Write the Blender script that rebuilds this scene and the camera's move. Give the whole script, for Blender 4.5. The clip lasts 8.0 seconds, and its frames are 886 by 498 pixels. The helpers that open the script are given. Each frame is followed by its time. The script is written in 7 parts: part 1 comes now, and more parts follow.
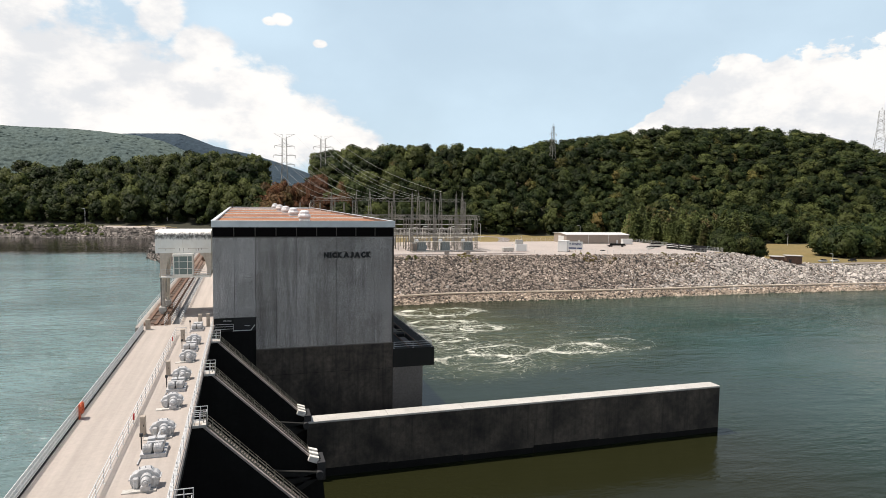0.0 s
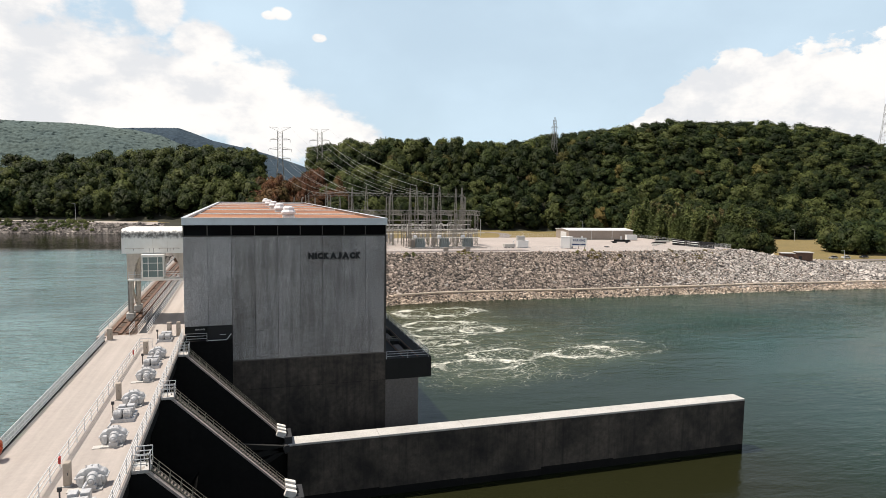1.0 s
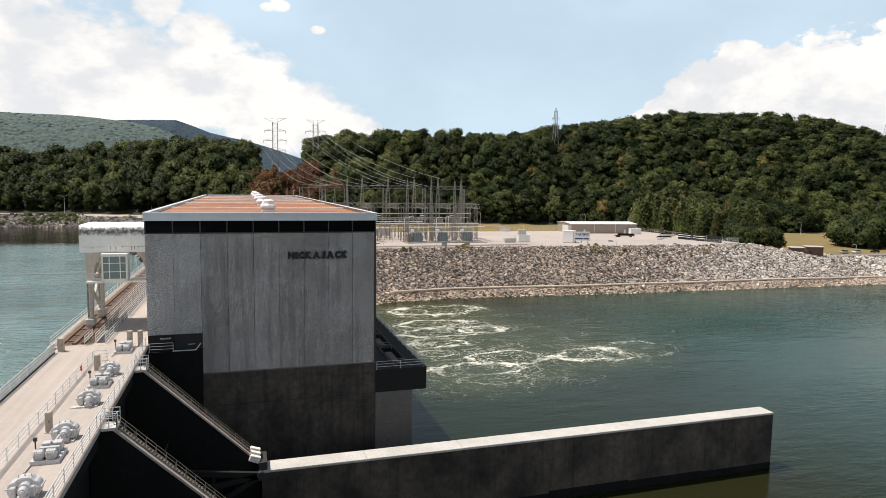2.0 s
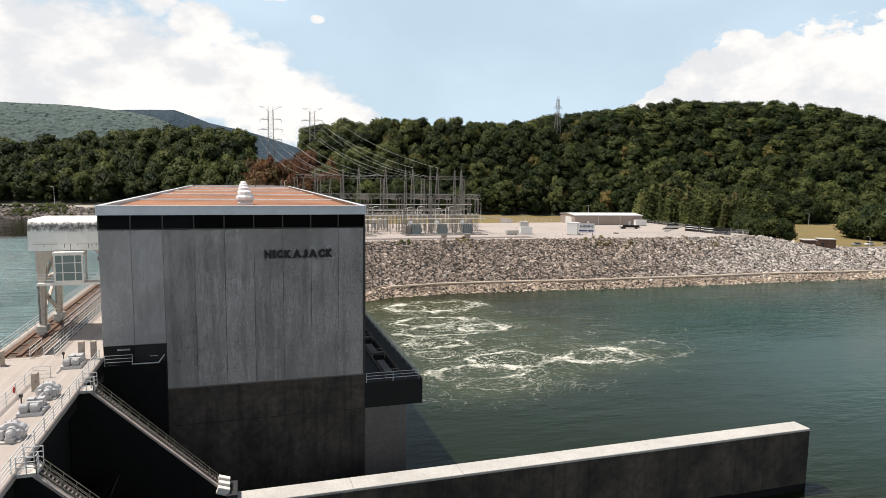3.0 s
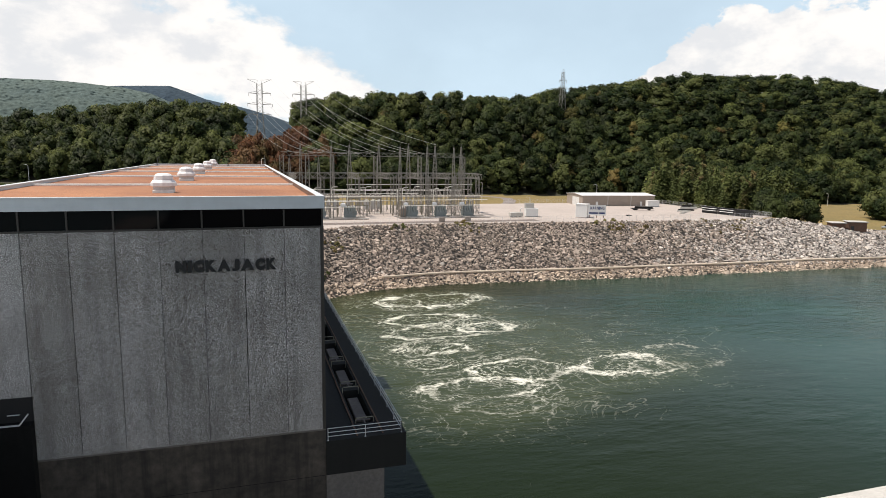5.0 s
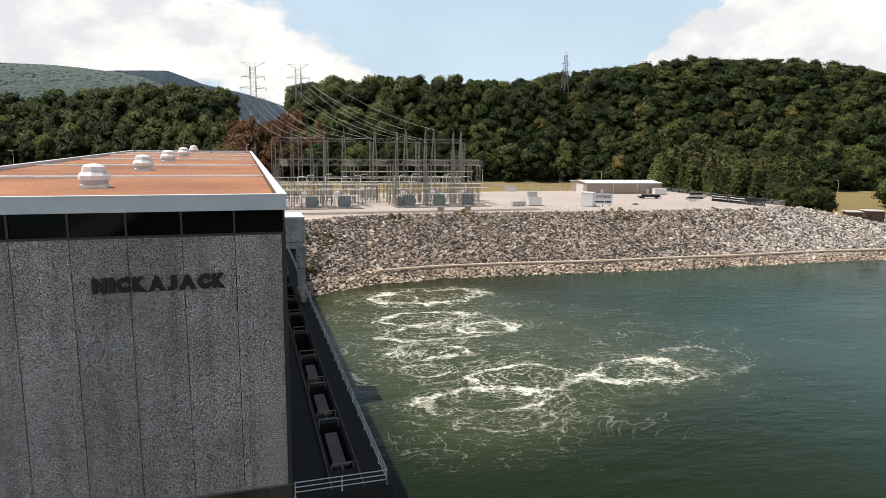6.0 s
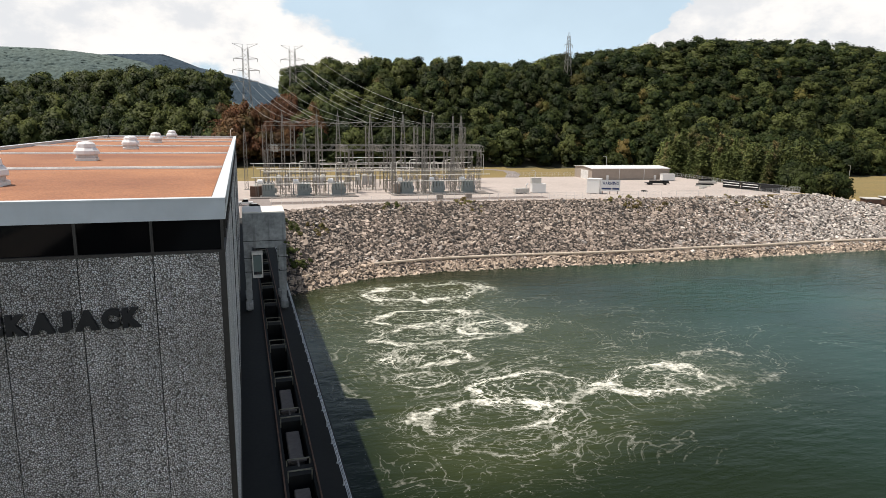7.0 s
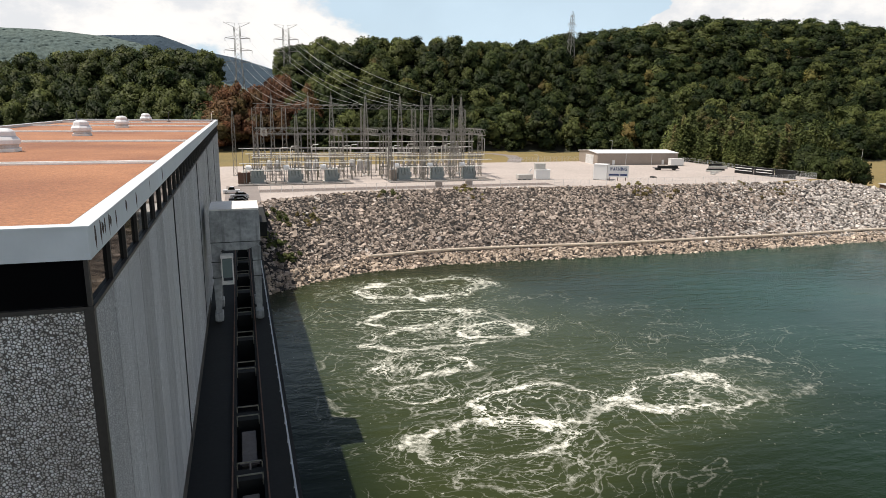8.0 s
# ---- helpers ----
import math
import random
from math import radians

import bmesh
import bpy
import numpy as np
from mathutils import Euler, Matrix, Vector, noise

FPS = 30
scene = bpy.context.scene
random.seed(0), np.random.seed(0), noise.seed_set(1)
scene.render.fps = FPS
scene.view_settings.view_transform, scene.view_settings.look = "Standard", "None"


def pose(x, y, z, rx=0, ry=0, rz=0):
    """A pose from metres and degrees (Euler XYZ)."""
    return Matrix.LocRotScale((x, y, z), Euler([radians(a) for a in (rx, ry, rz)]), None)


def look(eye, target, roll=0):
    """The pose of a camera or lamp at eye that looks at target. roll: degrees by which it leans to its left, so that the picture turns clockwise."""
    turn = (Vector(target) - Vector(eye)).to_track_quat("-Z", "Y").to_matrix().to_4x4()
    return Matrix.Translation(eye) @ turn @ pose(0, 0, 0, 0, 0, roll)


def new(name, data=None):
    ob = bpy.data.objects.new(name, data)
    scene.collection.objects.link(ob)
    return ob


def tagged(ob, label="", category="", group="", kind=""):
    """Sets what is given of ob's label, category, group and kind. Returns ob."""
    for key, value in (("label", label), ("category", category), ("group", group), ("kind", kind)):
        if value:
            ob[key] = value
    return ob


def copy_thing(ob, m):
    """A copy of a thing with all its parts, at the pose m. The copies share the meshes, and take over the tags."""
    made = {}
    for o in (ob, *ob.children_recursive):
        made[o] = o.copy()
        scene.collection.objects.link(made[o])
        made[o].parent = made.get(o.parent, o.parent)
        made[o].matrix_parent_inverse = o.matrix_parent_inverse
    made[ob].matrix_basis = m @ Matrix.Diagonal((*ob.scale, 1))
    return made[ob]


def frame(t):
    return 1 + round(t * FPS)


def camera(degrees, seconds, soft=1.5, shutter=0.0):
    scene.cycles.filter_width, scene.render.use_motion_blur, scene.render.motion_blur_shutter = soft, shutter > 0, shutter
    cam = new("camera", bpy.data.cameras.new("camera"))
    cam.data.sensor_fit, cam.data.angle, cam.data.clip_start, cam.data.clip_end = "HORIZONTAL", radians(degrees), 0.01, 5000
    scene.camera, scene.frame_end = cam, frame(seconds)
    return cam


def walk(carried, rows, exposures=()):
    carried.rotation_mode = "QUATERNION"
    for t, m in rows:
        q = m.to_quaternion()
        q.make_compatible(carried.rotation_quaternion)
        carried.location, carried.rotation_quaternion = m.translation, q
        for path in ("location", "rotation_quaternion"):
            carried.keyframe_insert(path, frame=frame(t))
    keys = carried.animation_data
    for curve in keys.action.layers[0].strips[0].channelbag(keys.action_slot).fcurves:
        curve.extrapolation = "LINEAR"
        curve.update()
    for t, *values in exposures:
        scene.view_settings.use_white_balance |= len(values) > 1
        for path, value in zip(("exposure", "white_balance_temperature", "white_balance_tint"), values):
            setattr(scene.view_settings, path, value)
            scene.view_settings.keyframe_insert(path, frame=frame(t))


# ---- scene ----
cam = camera(69.2, 8.0, 0.6)
PATH = [
    (0, (-22.924, -100.526, 33.409), (-22.333, -98.622, 33.254), 0.8),
    (0.5, (-21.333, -95.771, 33.404), (-20.741, -93.868, 33.242), 0.8),
    (1, (-19.709, -91.066, 33.379), (-19.117, -89.163, 33.208), 0.8),
    (1.5, (-18.038, -86.389, 33.326), (-17.445, -84.488, 33.145), 0.8),
    (3, (-13.303, -72.511, 33.152), (-12.71, -70.614, 32.929), 0.8),
    (3.5, (-11.629, -67.687, 33.104), (-11.036, -65.792, 32.866), 0.8),
    (4, (-9.814, -62.568, 33.126), (-9.221, -60.675, 32.871), 0.8),
    (4.5, (-7.954, -57.27, 33.175), (-7.362, -55.379, 32.902), 0.8),
    (6, (-2.496, -41.449, 33.257), (-1.906, -39.568, 32.922), 0.8),
    (6.5, (-0.751, -36.13, 33.229), (-0.161, -34.253, 32.87), 0.8),
    (7, (0.905, -30.808, 33.181), (1.494, -28.936, 32.799), 0.7),
    (7.5, (2.615, -25.503, 33.205), (3.204, -23.636, 32.798), 0.7),
    (8, (4.361, -20.255, 33.224), (4.949, -18.393, 32.79), 0.7),
]
walk(cam, [(t, look(eye, target, roll)) for t, eye, target, roll in PATH], [(0, 0.0, 6750, 11), (8, 0.0, 6750, 11)])

# ---- light: high sun from upstream, clear sky with cumulus ----
SUN_TRAVEL = Vector((0.385, -0.17, -1.0)).normalized()
SUN_ELEV = math.asin(-SUN_TRAVEL.z)
sun_data = bpy.data.lights.new("sun", "SUN")
sun_data.energy, sun_data.angle, sun_data.color = 5.0, radians(0.53), (1.0, 0.95, 0.88)
sun = new("sun", sun_data)
sun.matrix_world = look((0, 0, 200), Vector((0, 0, 200)) + SUN_TRAVEL)
scene.view_settings.exposure = 0.0

world = bpy.data.worlds.new("sky")
scene.world = world
world.use_nodes = True
wt = world.node_tree
wt.nodes.clear()


def wnode(kind):
    return wt.nodes.new(kind)


def wmath(op, a, b=None, c=None):
    n = wnode("ShaderNodeMath")
    n.operation = op
    for i, v in enumerate((a, b, c)):
        if v is None:
            continue
        if isinstance(v, (int, float)):
            n.inputs[i].default_value = v
        else:
            wt.links.new(v, n.inputs[i])
    return n.outputs[0]


sky = wnode("ShaderNodeTexSky")
sky.sky_type, sky.sun_disc = "NISHITA", False
sky.sun_elevation = SUN_ELEV
sky.sun_rotation = math.atan2(-SUN_TRAVEL.x, -SUN_TRAVEL.y)
sky.air_density, sky.dust_density, sky.ozone_density = 1.0, 1.2, 1.0
coord = wnode("ShaderNodeTexCoord")
sep = wnode("ShaderNodeSeparateXYZ")
wt.links.new(coord.outputs["Generated"], sep.inputs[0])
dx, dy, dz = sep.outputs
azim = wmath("ARCTAN2", dx, dy)
rise = wmath("ARCSINE", dz)


def cloud_lobe(az, el, half_az, half_el):
    """1 in the middle of a lobe of cloud, 0 at its rim and below 0 outside (degrees, from +y clockwise)."""
    a = wmath("DIVIDE", wmath("SUBTRACT", azim, radians(az)), radians(half_az))
    e = wmath("DIVIDE", wmath("SUBTRACT", rise, radians(el)), radians(half_el))
    return wmath("SUBTRACT", 1.0, wmath("SQRT", wmath("ADD", wmath("MULTIPLY", a, a), wmath("MULTIPLY", e, e))))


def cloud_group(lobes):
    banks = None
    for lobe in lobes:
        one = cloud_lobe(*lobe)
        banks = one if banks is None else wmath("MAXIMUM", banks, one)
    return banks


# a crisp cumulus over the wooded hill, and soft banks over the reservoir and behind
HEAPS = [(36.2, 4.6, 3.4, 3.6), (38.2, 5.9, 3.0, 5.0), (41.2, 6.6, 3.3, 5.4), (44.6, 6.8, 2.9, 4.9), (47.4, 6.5, 3.4, 5.6), (51.3, 6.5, 3.6, 5.3), (55.5, 7.0, 4.6, 6.0), (61, 7.0, 6.0, 6.5), (44, 3.0, 13, 5.0)]
BANKS = [(-16, 8.0, 17, 6.2), (-20, 14.5, 9.0, 7.5), (-6.0, 7.6, 8.0, 4.4), (-1.2, 7.8, 6.4, 4.0), (3.6, 5.6, 6.2, 3.6), (8.2, 4.3, 4.0, 2.9), (-3.2, 12.0, 3.0, 1.9), (-6.2, 14.2, 2.2, 2.6), (-7.6, 17.0, 1.8, 3.0),
         (2.2, 14.4, 0.75, 0.4), (3.2, 14.6, 0.9, 0.5), (6.4, 12.9, 0.7, 0.4), (-55, 14, 26, 10), (110, 17, 40, 14), (-128, 17, 45, 14), (172, 14, 28, 11)]
stretch = wnode("ShaderNodeMapping")
stretch.inputs["Scale"].default_value = (1, 1, 1.7)
wt.links.new(coord.outputs["Generated"], stretch.inputs[0])
puff = wnode("ShaderNodeTexNoise")
puff.inputs["Scale"].default_value, puff.inputs["Detail"].default_value, puff.inputs["Roughness"].default_value = 9.0, 9.0, 0.58
wt.links.new(stretch.outputs[0], puff.inputs["Vector"])
wisp = wnode("ShaderNodeTexNoise")
wisp.inputs["Scale"].default_value, wisp.inputs["Detail"].default_value = 3.4, 6.0
wt.links.new(stretch.outputs[0], wisp.inputs["Vector"])
curl = wnode("ShaderNodeTexNoise")
curl.inputs["Scale"].default_value, curl.inputs["Detail"].default_value, curl.inputs["Roughness"].default_value = 26.0, 8.0, 0.6
wt.links.new(stretch.outputs[0], curl.inputs["Vector"])


def cloud_edge(value, a, b):
    n = wnode("ShaderNodeMapRange")
    n.interpolation_type = "SMOOTHSTEP"
    n.inputs["From Min"].default_value, n.inputs["From Max"].default_value = a, b
    wt.links.new(value, n.inputs["Value"])
    return n.outputs[0]


grain_of_cloud = wmath("ADD", wmath("MULTIPLY", wmath("SUBTRACT", puff.outputs[0], 0.5), 0.55), wmath("MULTIPLY", wmath("SUBTRACT", curl.outputs[0], 0.5), 0.75))
heap = cloud_edge(wmath("ADD", cloud_group(HEAPS), grain_of_cloud), 0.0, 0.1)
bank = cloud_edge(wmath("ADD", cloud_group(BANKS), wmath("MULTIPLY", grain_of_cloud, 1.25)), -0.04, 0.34)
cover = wmath("MAXIMUM", heap, bank)
veil = wnode("ShaderNodeMapRange")
veil.interpolation_type = "SMOOTHSTEP"
veil.inputs["From Min"].default_value, veil.inputs["From Max"].default_value = 0.35, 0.8
veil.inputs["To Min"].default_value, veil.inputs["To Max"].default_value = 0.78, 1.0
wt.links.new(wisp.outputs[0], veil.inputs["Value"])
low = wnode("ShaderNodeMapRange")
low.interpolation_type = "SMOOTHSTEP"
for key, v in (("From Min", 0.24), ("From Max", 0.6), ("To Min", 0.97), ("To Max", 0.0)):
    low.inputs[key].default_value = v
wt.links.new(rise, low.inputs["Value"])
haze = wmath("MULTIPLY", veil.outputs[0], low.outputs[0])
summer = wnode("ShaderNodeMix")
summer.data_type = "RGBA"
summer.inputs["B"].default_value = (8.05, 10.4, 12.4, 1)
wt.links.new(haze, summer.inputs["Factor"])
wt.links.new(sky.outputs[0], summer.inputs["A"])
shade = wnode("ShaderNodeMix")
shade.data_type = "RGBA"
shade.inputs["A"].default_value, shade.inputs["B"].default_value = (9.7, 10.15, 10.75, 1), (12.5, 12.5, 12.45, 1)
body = wnode("ShaderNodeMapRange")
body.interpolation_type = "SMOOTHSTEP"
body.inputs["From Min"].default_value, body.inputs["From Max"].default_value = 0.38, 0.58
wt.links.new(puff.outputs[0], body.inputs["Value"])
wt.links.new(body.outputs[0], shade.inputs["Factor"])
mixed = wnode("ShaderNodeMix")
mixed.data_type = "RGBA"
wt.links.new(cover, mixed.inputs["Factor"])
wt.links.new(summer.outputs["Result"], mixed.inputs["A"])
wt.links.new(shade.outputs["Result"], mixed.inputs["B"])
back = wnode("ShaderNodeBackground")
back.inputs["Strength"].default_value = 0.082
wt.links.new(mixed.outputs["Result"], back.inputs["Color"])
wt.links.new(back.outputs[0], wnode("ShaderNodeOutputWorld").inputs[0])

# ---- materials ----


def material(name, color, rough=0.7, metal=0.0, vary=0.25, big=0.2, fine=6.0, bump=0.2, dist=0.02, spec=0.5, second=None, streaks=0.0, island=0.0, lanes=0.0):
    """A surface with stains (size 1/big m), grain (1/fine m) and fine relief; second: the colour of the stains."""
    m = bpy.data.materials.new(name)
    m.use_nodes = True
    nt = m.node_tree
    p = nt.nodes["Principled BSDF"]
    p.inputs["Metallic"].default_value, p.inputs["Specular IOR Level"].default_value = metal, spec
    geo = nt.nodes.new("ShaderNodeNewGeometry")

    def tex(scale, detail=5.0, source=None):
        n = nt.nodes.new("ShaderNodeTexNoise")
        n.inputs["Scale"].default_value, n.inputs["Detail"].default_value, n.inputs["Roughness"].default_value = scale, detail, 0.6
        nt.links.new(source or geo.outputs["Position"], n.inputs["Vector"])
        return n.outputs[0]

    def ramp(value, a, b, lo, hi):
        n = nt.nodes.new("ShaderNodeMapRange")
        for key, v in (("From Min", a), ("From Max", b), ("To Min", lo), ("To Max", hi)):
            n.inputs[key].default_value = v
        nt.links.new(value, n.inputs["Value"])
        return n.outputs[0]

    def mix(factor, a, b, blend="MIX"):
        n = nt.nodes.new("ShaderNodeMix")
        n.data_type, n.blend_type = "RGBA", blend
        for key, v in (("Factor", factor), ("A", a), ("B", b)):
            if isinstance(v, (int, float)):
                n.inputs[key].default_value = v
            elif isinstance(v, tuple):
                n.inputs[key].default_value = (*v[:3], 1)
            else:
                nt.links.new(v, n.inputs[key])
        return n.outputs["Result"]

    def scaled(value, f):
        n = nt.nodes.new("ShaderNodeVectorMath")
        n.operation = "SCALE"
        nt.links.new(value, n.inputs[0])
        if isinstance(f, (int, float)):
            n.inputs["Scale"].default_value = f
        else:
            nt.links.new(f, n.inputs["Scale"])
        return n.outputs[0]

    second = second or tuple(c * 0.55 for c in color)
    stain, grain = tex(big), tex(fine, 4.0)
    col = mix(ramp(stain, 0.35, 0.72, 0.0, min(1.0, vary * 2.2)), color, second)
    col = scaled(col, ramp(grain, 0.25, 0.75, 1.0 - vary, 1.0 + vary))
    if streaks:
        mp = nt.nodes.new("ShaderNodeMapping")
        mp.inputs["Scale"].default_value = (1.6, 1.6, 0.09)
        nt.links.new(geo.outputs["Position"], mp.inputs[0])
        col = mix(ramp(tex(1.0, 6.0, mp.outputs[0]), 0.5, 0.75, 0.0, streaks), col, second)
    if island:
        col = scaled(col, ramp(geo.outputs["Random Per Island"], 0, 1, 1 - island, 1 + island))
    if lanes:
        mp = nt.nodes.new("ShaderNodeMapping")
        mp.inputs["Scale"].default_value = (1.3, 0.045, 1.0)
        nt.links.new(geo.outputs["Position"], mp.inputs[0])
        col = scaled(col, ramp(tex(1.0, 5.0, mp.outputs[0]), 0.3, 0.7, 1 - lanes, 1 + lanes))
    nt.links.new(col, p.inputs["Base Color"])
    nt.links.new(ramp(grain, 0.2, 0.8, max(0.02, rough - 0.1), min(1.0, rough + 0.1)), p.inputs["Roughness"])
    if bump:
        b = nt.nodes.new("ShaderNodeBump")
        b.inputs["Strength"].default_value, b.inputs["Distance"].default_value = bump, dist
        nt.links.new(grain, b.inputs["Height"])
        nt.links.new(b.outputs[0], p.inputs["Normal"])
    return m


def socket_tools(m):
    """Small node makers for a material: tree, surface shader and position."""
    nt = m.node_tree
    geo = nt.nodes.new("ShaderNodeNewGeometry")

    def math_node(op, a, b=None):
        n = nt.nodes.new("ShaderNodeMath")
        n.operation = op
        for i, v in enumerate((a, b)):
            if v is None:
                continue
            if isinstance(v, (int, float)):
                n.inputs[i].default_value = v
            else:
                nt.links.new(v, n.inputs[i])
        return n.outputs[0]

    def noise_node(scale, detail=4.0, source=None, rough=0.55, distortion=0.0):
        n = nt.nodes.new("ShaderNodeTexNoise")
        for key, v in (("Scale", scale), ("Detail", detail), ("Roughness", rough), ("Distortion", distortion)):
            n.inputs[key].default_value = v
        nt.links.new(source or geo.outputs["Position"], n.inputs["Vector"])
        return n

    def range_node(value, a, b, lo=0.0, hi=1.0, smooth=True):
        n = nt.nodes.new("ShaderNodeMapRange")
        n.interpolation_type = "SMOOTHSTEP" if smooth else "LINEAR"
        for key, v in (("From Min", a), ("From Max", b), ("To Min", lo), ("To Max", hi)):
            n.inputs[key].default_value = v
        nt.links.new(value, n.inputs["Value"])
        return n.outputs[0]

    def mix_node(factor, a, b):
        n = nt.nodes.new("ShaderNodeMix")
        n.data_type = "RGBA"
        for key, v in (("Factor", factor), ("A", a), ("B", b)):
            if isinstance(v, (int, float)):
                n.inputs[key].default_value = v
            elif isinstance(v, tuple):
                n.inputs[key].default_value = (*v[:3], 1)
            else:
                nt.links.new(v, n.inputs[key])
        return n.outputs["Result"]
    return nt, nt.nodes["Principled BSDF"], geo, math_node, noise_node, range_node, mix_node


def aggregate_material(name, pale, dark, extra):
    """Precast panel with washed river pebbles about 6 cm across in grey mortar, rain-streaked."""
    m = bpy.data.materials.new(name)
    m.use_nodes = True
    nt, p, geo, mth, noi, rng, mix = socket_tools(m)
    warp = noi(5.0, 2.0)
    vec = nt.nodes.new("ShaderNodeVectorMath")
    vec.operation = "MULTIPLY_ADD"
    vec.inputs[1].default_value = (0.08, 0.08, 0.08)
    nt.links.new(warp.outputs["Color"], vec.inputs[0])
    nt.links.new(geo.outputs["Position"], vec.inputs[2])
    cell = nt.nodes.new("ShaderNodeTexVoronoi")
    cell.inputs["Scale"].default_value = 11.0
    nt.links.new(vec.outputs[0], cell.inputs["Vector"])
    rim = nt.nodes.new("ShaderNodeTexVoronoi")
    rim.feature = "DISTANCE_TO_EDGE"
    rim.inputs["Scale"].default_value = 11.0
    nt.links.new(vec.outputs[0], rim.inputs["Vector"])
    stone = mth("MULTIPLY", rng(cell.outputs["Distance"], 0.85, 0.5), rng(rim.outputs["Distance"], 0.04, 0.17))
    tone = nt.nodes.new("ShaderNodeSeparateColor")
    nt.links.new(cell.outputs["Color"], tone.inputs[0])
    pebble = mix(tone.outputs[0], tuple(c * 0.55 for c in pale), tuple(min(0.95, c * 1.2) for c in pale))
    col = mix(stone, dark, pebble)
    mp = nt.nodes.new("ShaderNodeMapping")
    mp.inputs["Scale"].default_value = (1.1, 1.1, 0.05)
    nt.links.new(geo.outputs["Position"], mp.inputs[0])
    run = rng(noi(1.0, 6.0, mp.outputs[0]).outputs[0], 0.42, 0.72, 0.0, extra)
    col = mix(run, col, tuple(c * 0.8 for c in dark))
    clump = noi(7.0, 4.0, rough=0.75).outputs[0]
    spot = nt.nodes.new("ShaderNodeVectorMath")
    spot.operation = "SCALE"
    nt.links.new(col, spot.inputs[0])
    nt.links.new(rng(clump, 0.3, 0.7, 0.72, 1.28, False), spot.inputs["Scale"])
    col = spot.outputs[0]
    cloud = rng(noi(0.16, 5.0).outputs[0], 0.38, 0.7, 0.0, 0.35)
    col = mix(cloud, col, (dark[0] * 1.05, dark[1], dark[2] * 0.95))
    info = nt.nodes.new("ShaderNodeObjectInfo")
    sc = nt.nodes.new("ShaderNodeVectorMath")
    sc.operation = "SCALE"
    nt.links.new(col, sc.inputs[0])
    nt.links.new(rng(info.outputs["Random"], 0.0, 1.0, 0.86, 1.14, False), sc.inputs["Scale"])
    nt.links.new(sc.outputs[0], p.inputs["Base Color"])
    p.inputs["Roughness"].default_value = 0.8
    b = nt.nodes.new("ShaderNodeBump")
    b.inputs["Strength"].default_value, b.inputs["Distance"].default_value = 0.9, 0.04
    nt.links.new(stone, b.inputs["Height"])
    nt.links.new(b.outputs[0], p.inputs["Normal"])
    return m


def housing_material(name):
    """White enamel with black algae runs that hang from the rounded brow."""
    m = bpy.data.materials.new(name)
    m.use_nodes = True
    nt, p, geo, mth, noi, rng, mix = socket_tools(m)
    tall = nt.nodes.new("ShaderNodeMapping")
    tall.inputs["Scale"].default_value = (2.2, 2.2, 0.32)
    nt.links.new(geo.outputs["Position"], tall.inputs[0])
    place = nt.nodes.new("ShaderNodeSeparateXYZ")
    nt.links.new(geo.outputs["Position"], place.inputs[0])
    ragged = mth("ADD", place.outputs[2], mth("MULTIPLY", mth("SUBTRACT", noi(1.0, 6.0, tall.outputs[0], 0.7).outputs[0], 0.5), 1.5))
    brow = mth("MULTIPLY", rng(ragged, 26.3, 26.75), rng(ragged, 27.55, 27.2))
    grime = mth("MULTIPLY", brow, rng(noi(2.6, 5.0, rough=0.75).outputs[0], 0.3, 0.6, 0.25, 0.95))
    run = rng(noi(1.3, 6.0, tall.outputs[0], 0.6).outputs[0], 0.6, 0.78, 0.0, 0.5)
    col = mix(rng(noi(0.7, 4.0).outputs[0], 0.4, 0.7, 0.0, 0.35), (0.90, 0.875, 0.82), (0.74, 0.69, 0.60))
    col = mix(run, col, (0.42, 0.38, 0.33))
    col = mix(grime, col, (0.09, 0.085, 0.075))
    nt.links.new(col, p.inputs["Base Color"])
    p.inputs["Roughness"].default_value = 0.55
    b = nt.nodes.new("ShaderNodeBump")
    b.inputs["Strength"].default_value, b.inputs["Distance"].default_value = 0.15, 0.02
    nt.links.new(noi(6.0, 3.0).outputs[0], b.inputs["Height"])
    nt.links.new(b.outputs[0], p.inputs["Normal"])
    return m


TAIL = -5.7     # tailwater level
HEAD = 6.5      # headwater level


# upwellings below the draft tubes: x, y, half width, half length, strength
BOILS = [(42, 110, 14, 8.5, 1.5), (33, 109, 6.5, 5, 1.3), (35, 91, 10.5, 4.5, 0.9), (38, 80, 15.5, 5.4, 1.0), (47, 81, 7.5, 4, 0.9), (30, 68.5, 8.5, 5.2, 1.0),
         (42, 51.5, 9.5, 6, 1.0), (32, 45, 10.5, 5, 0.6), (62, 49, 10.5, 6.5, 0.95), (76, 51, 10, 8, 0.5), (27.5, 59.5, 4.8, 3.2, 0.7), (32, 37.5, 9, 3.6, 0.45)]


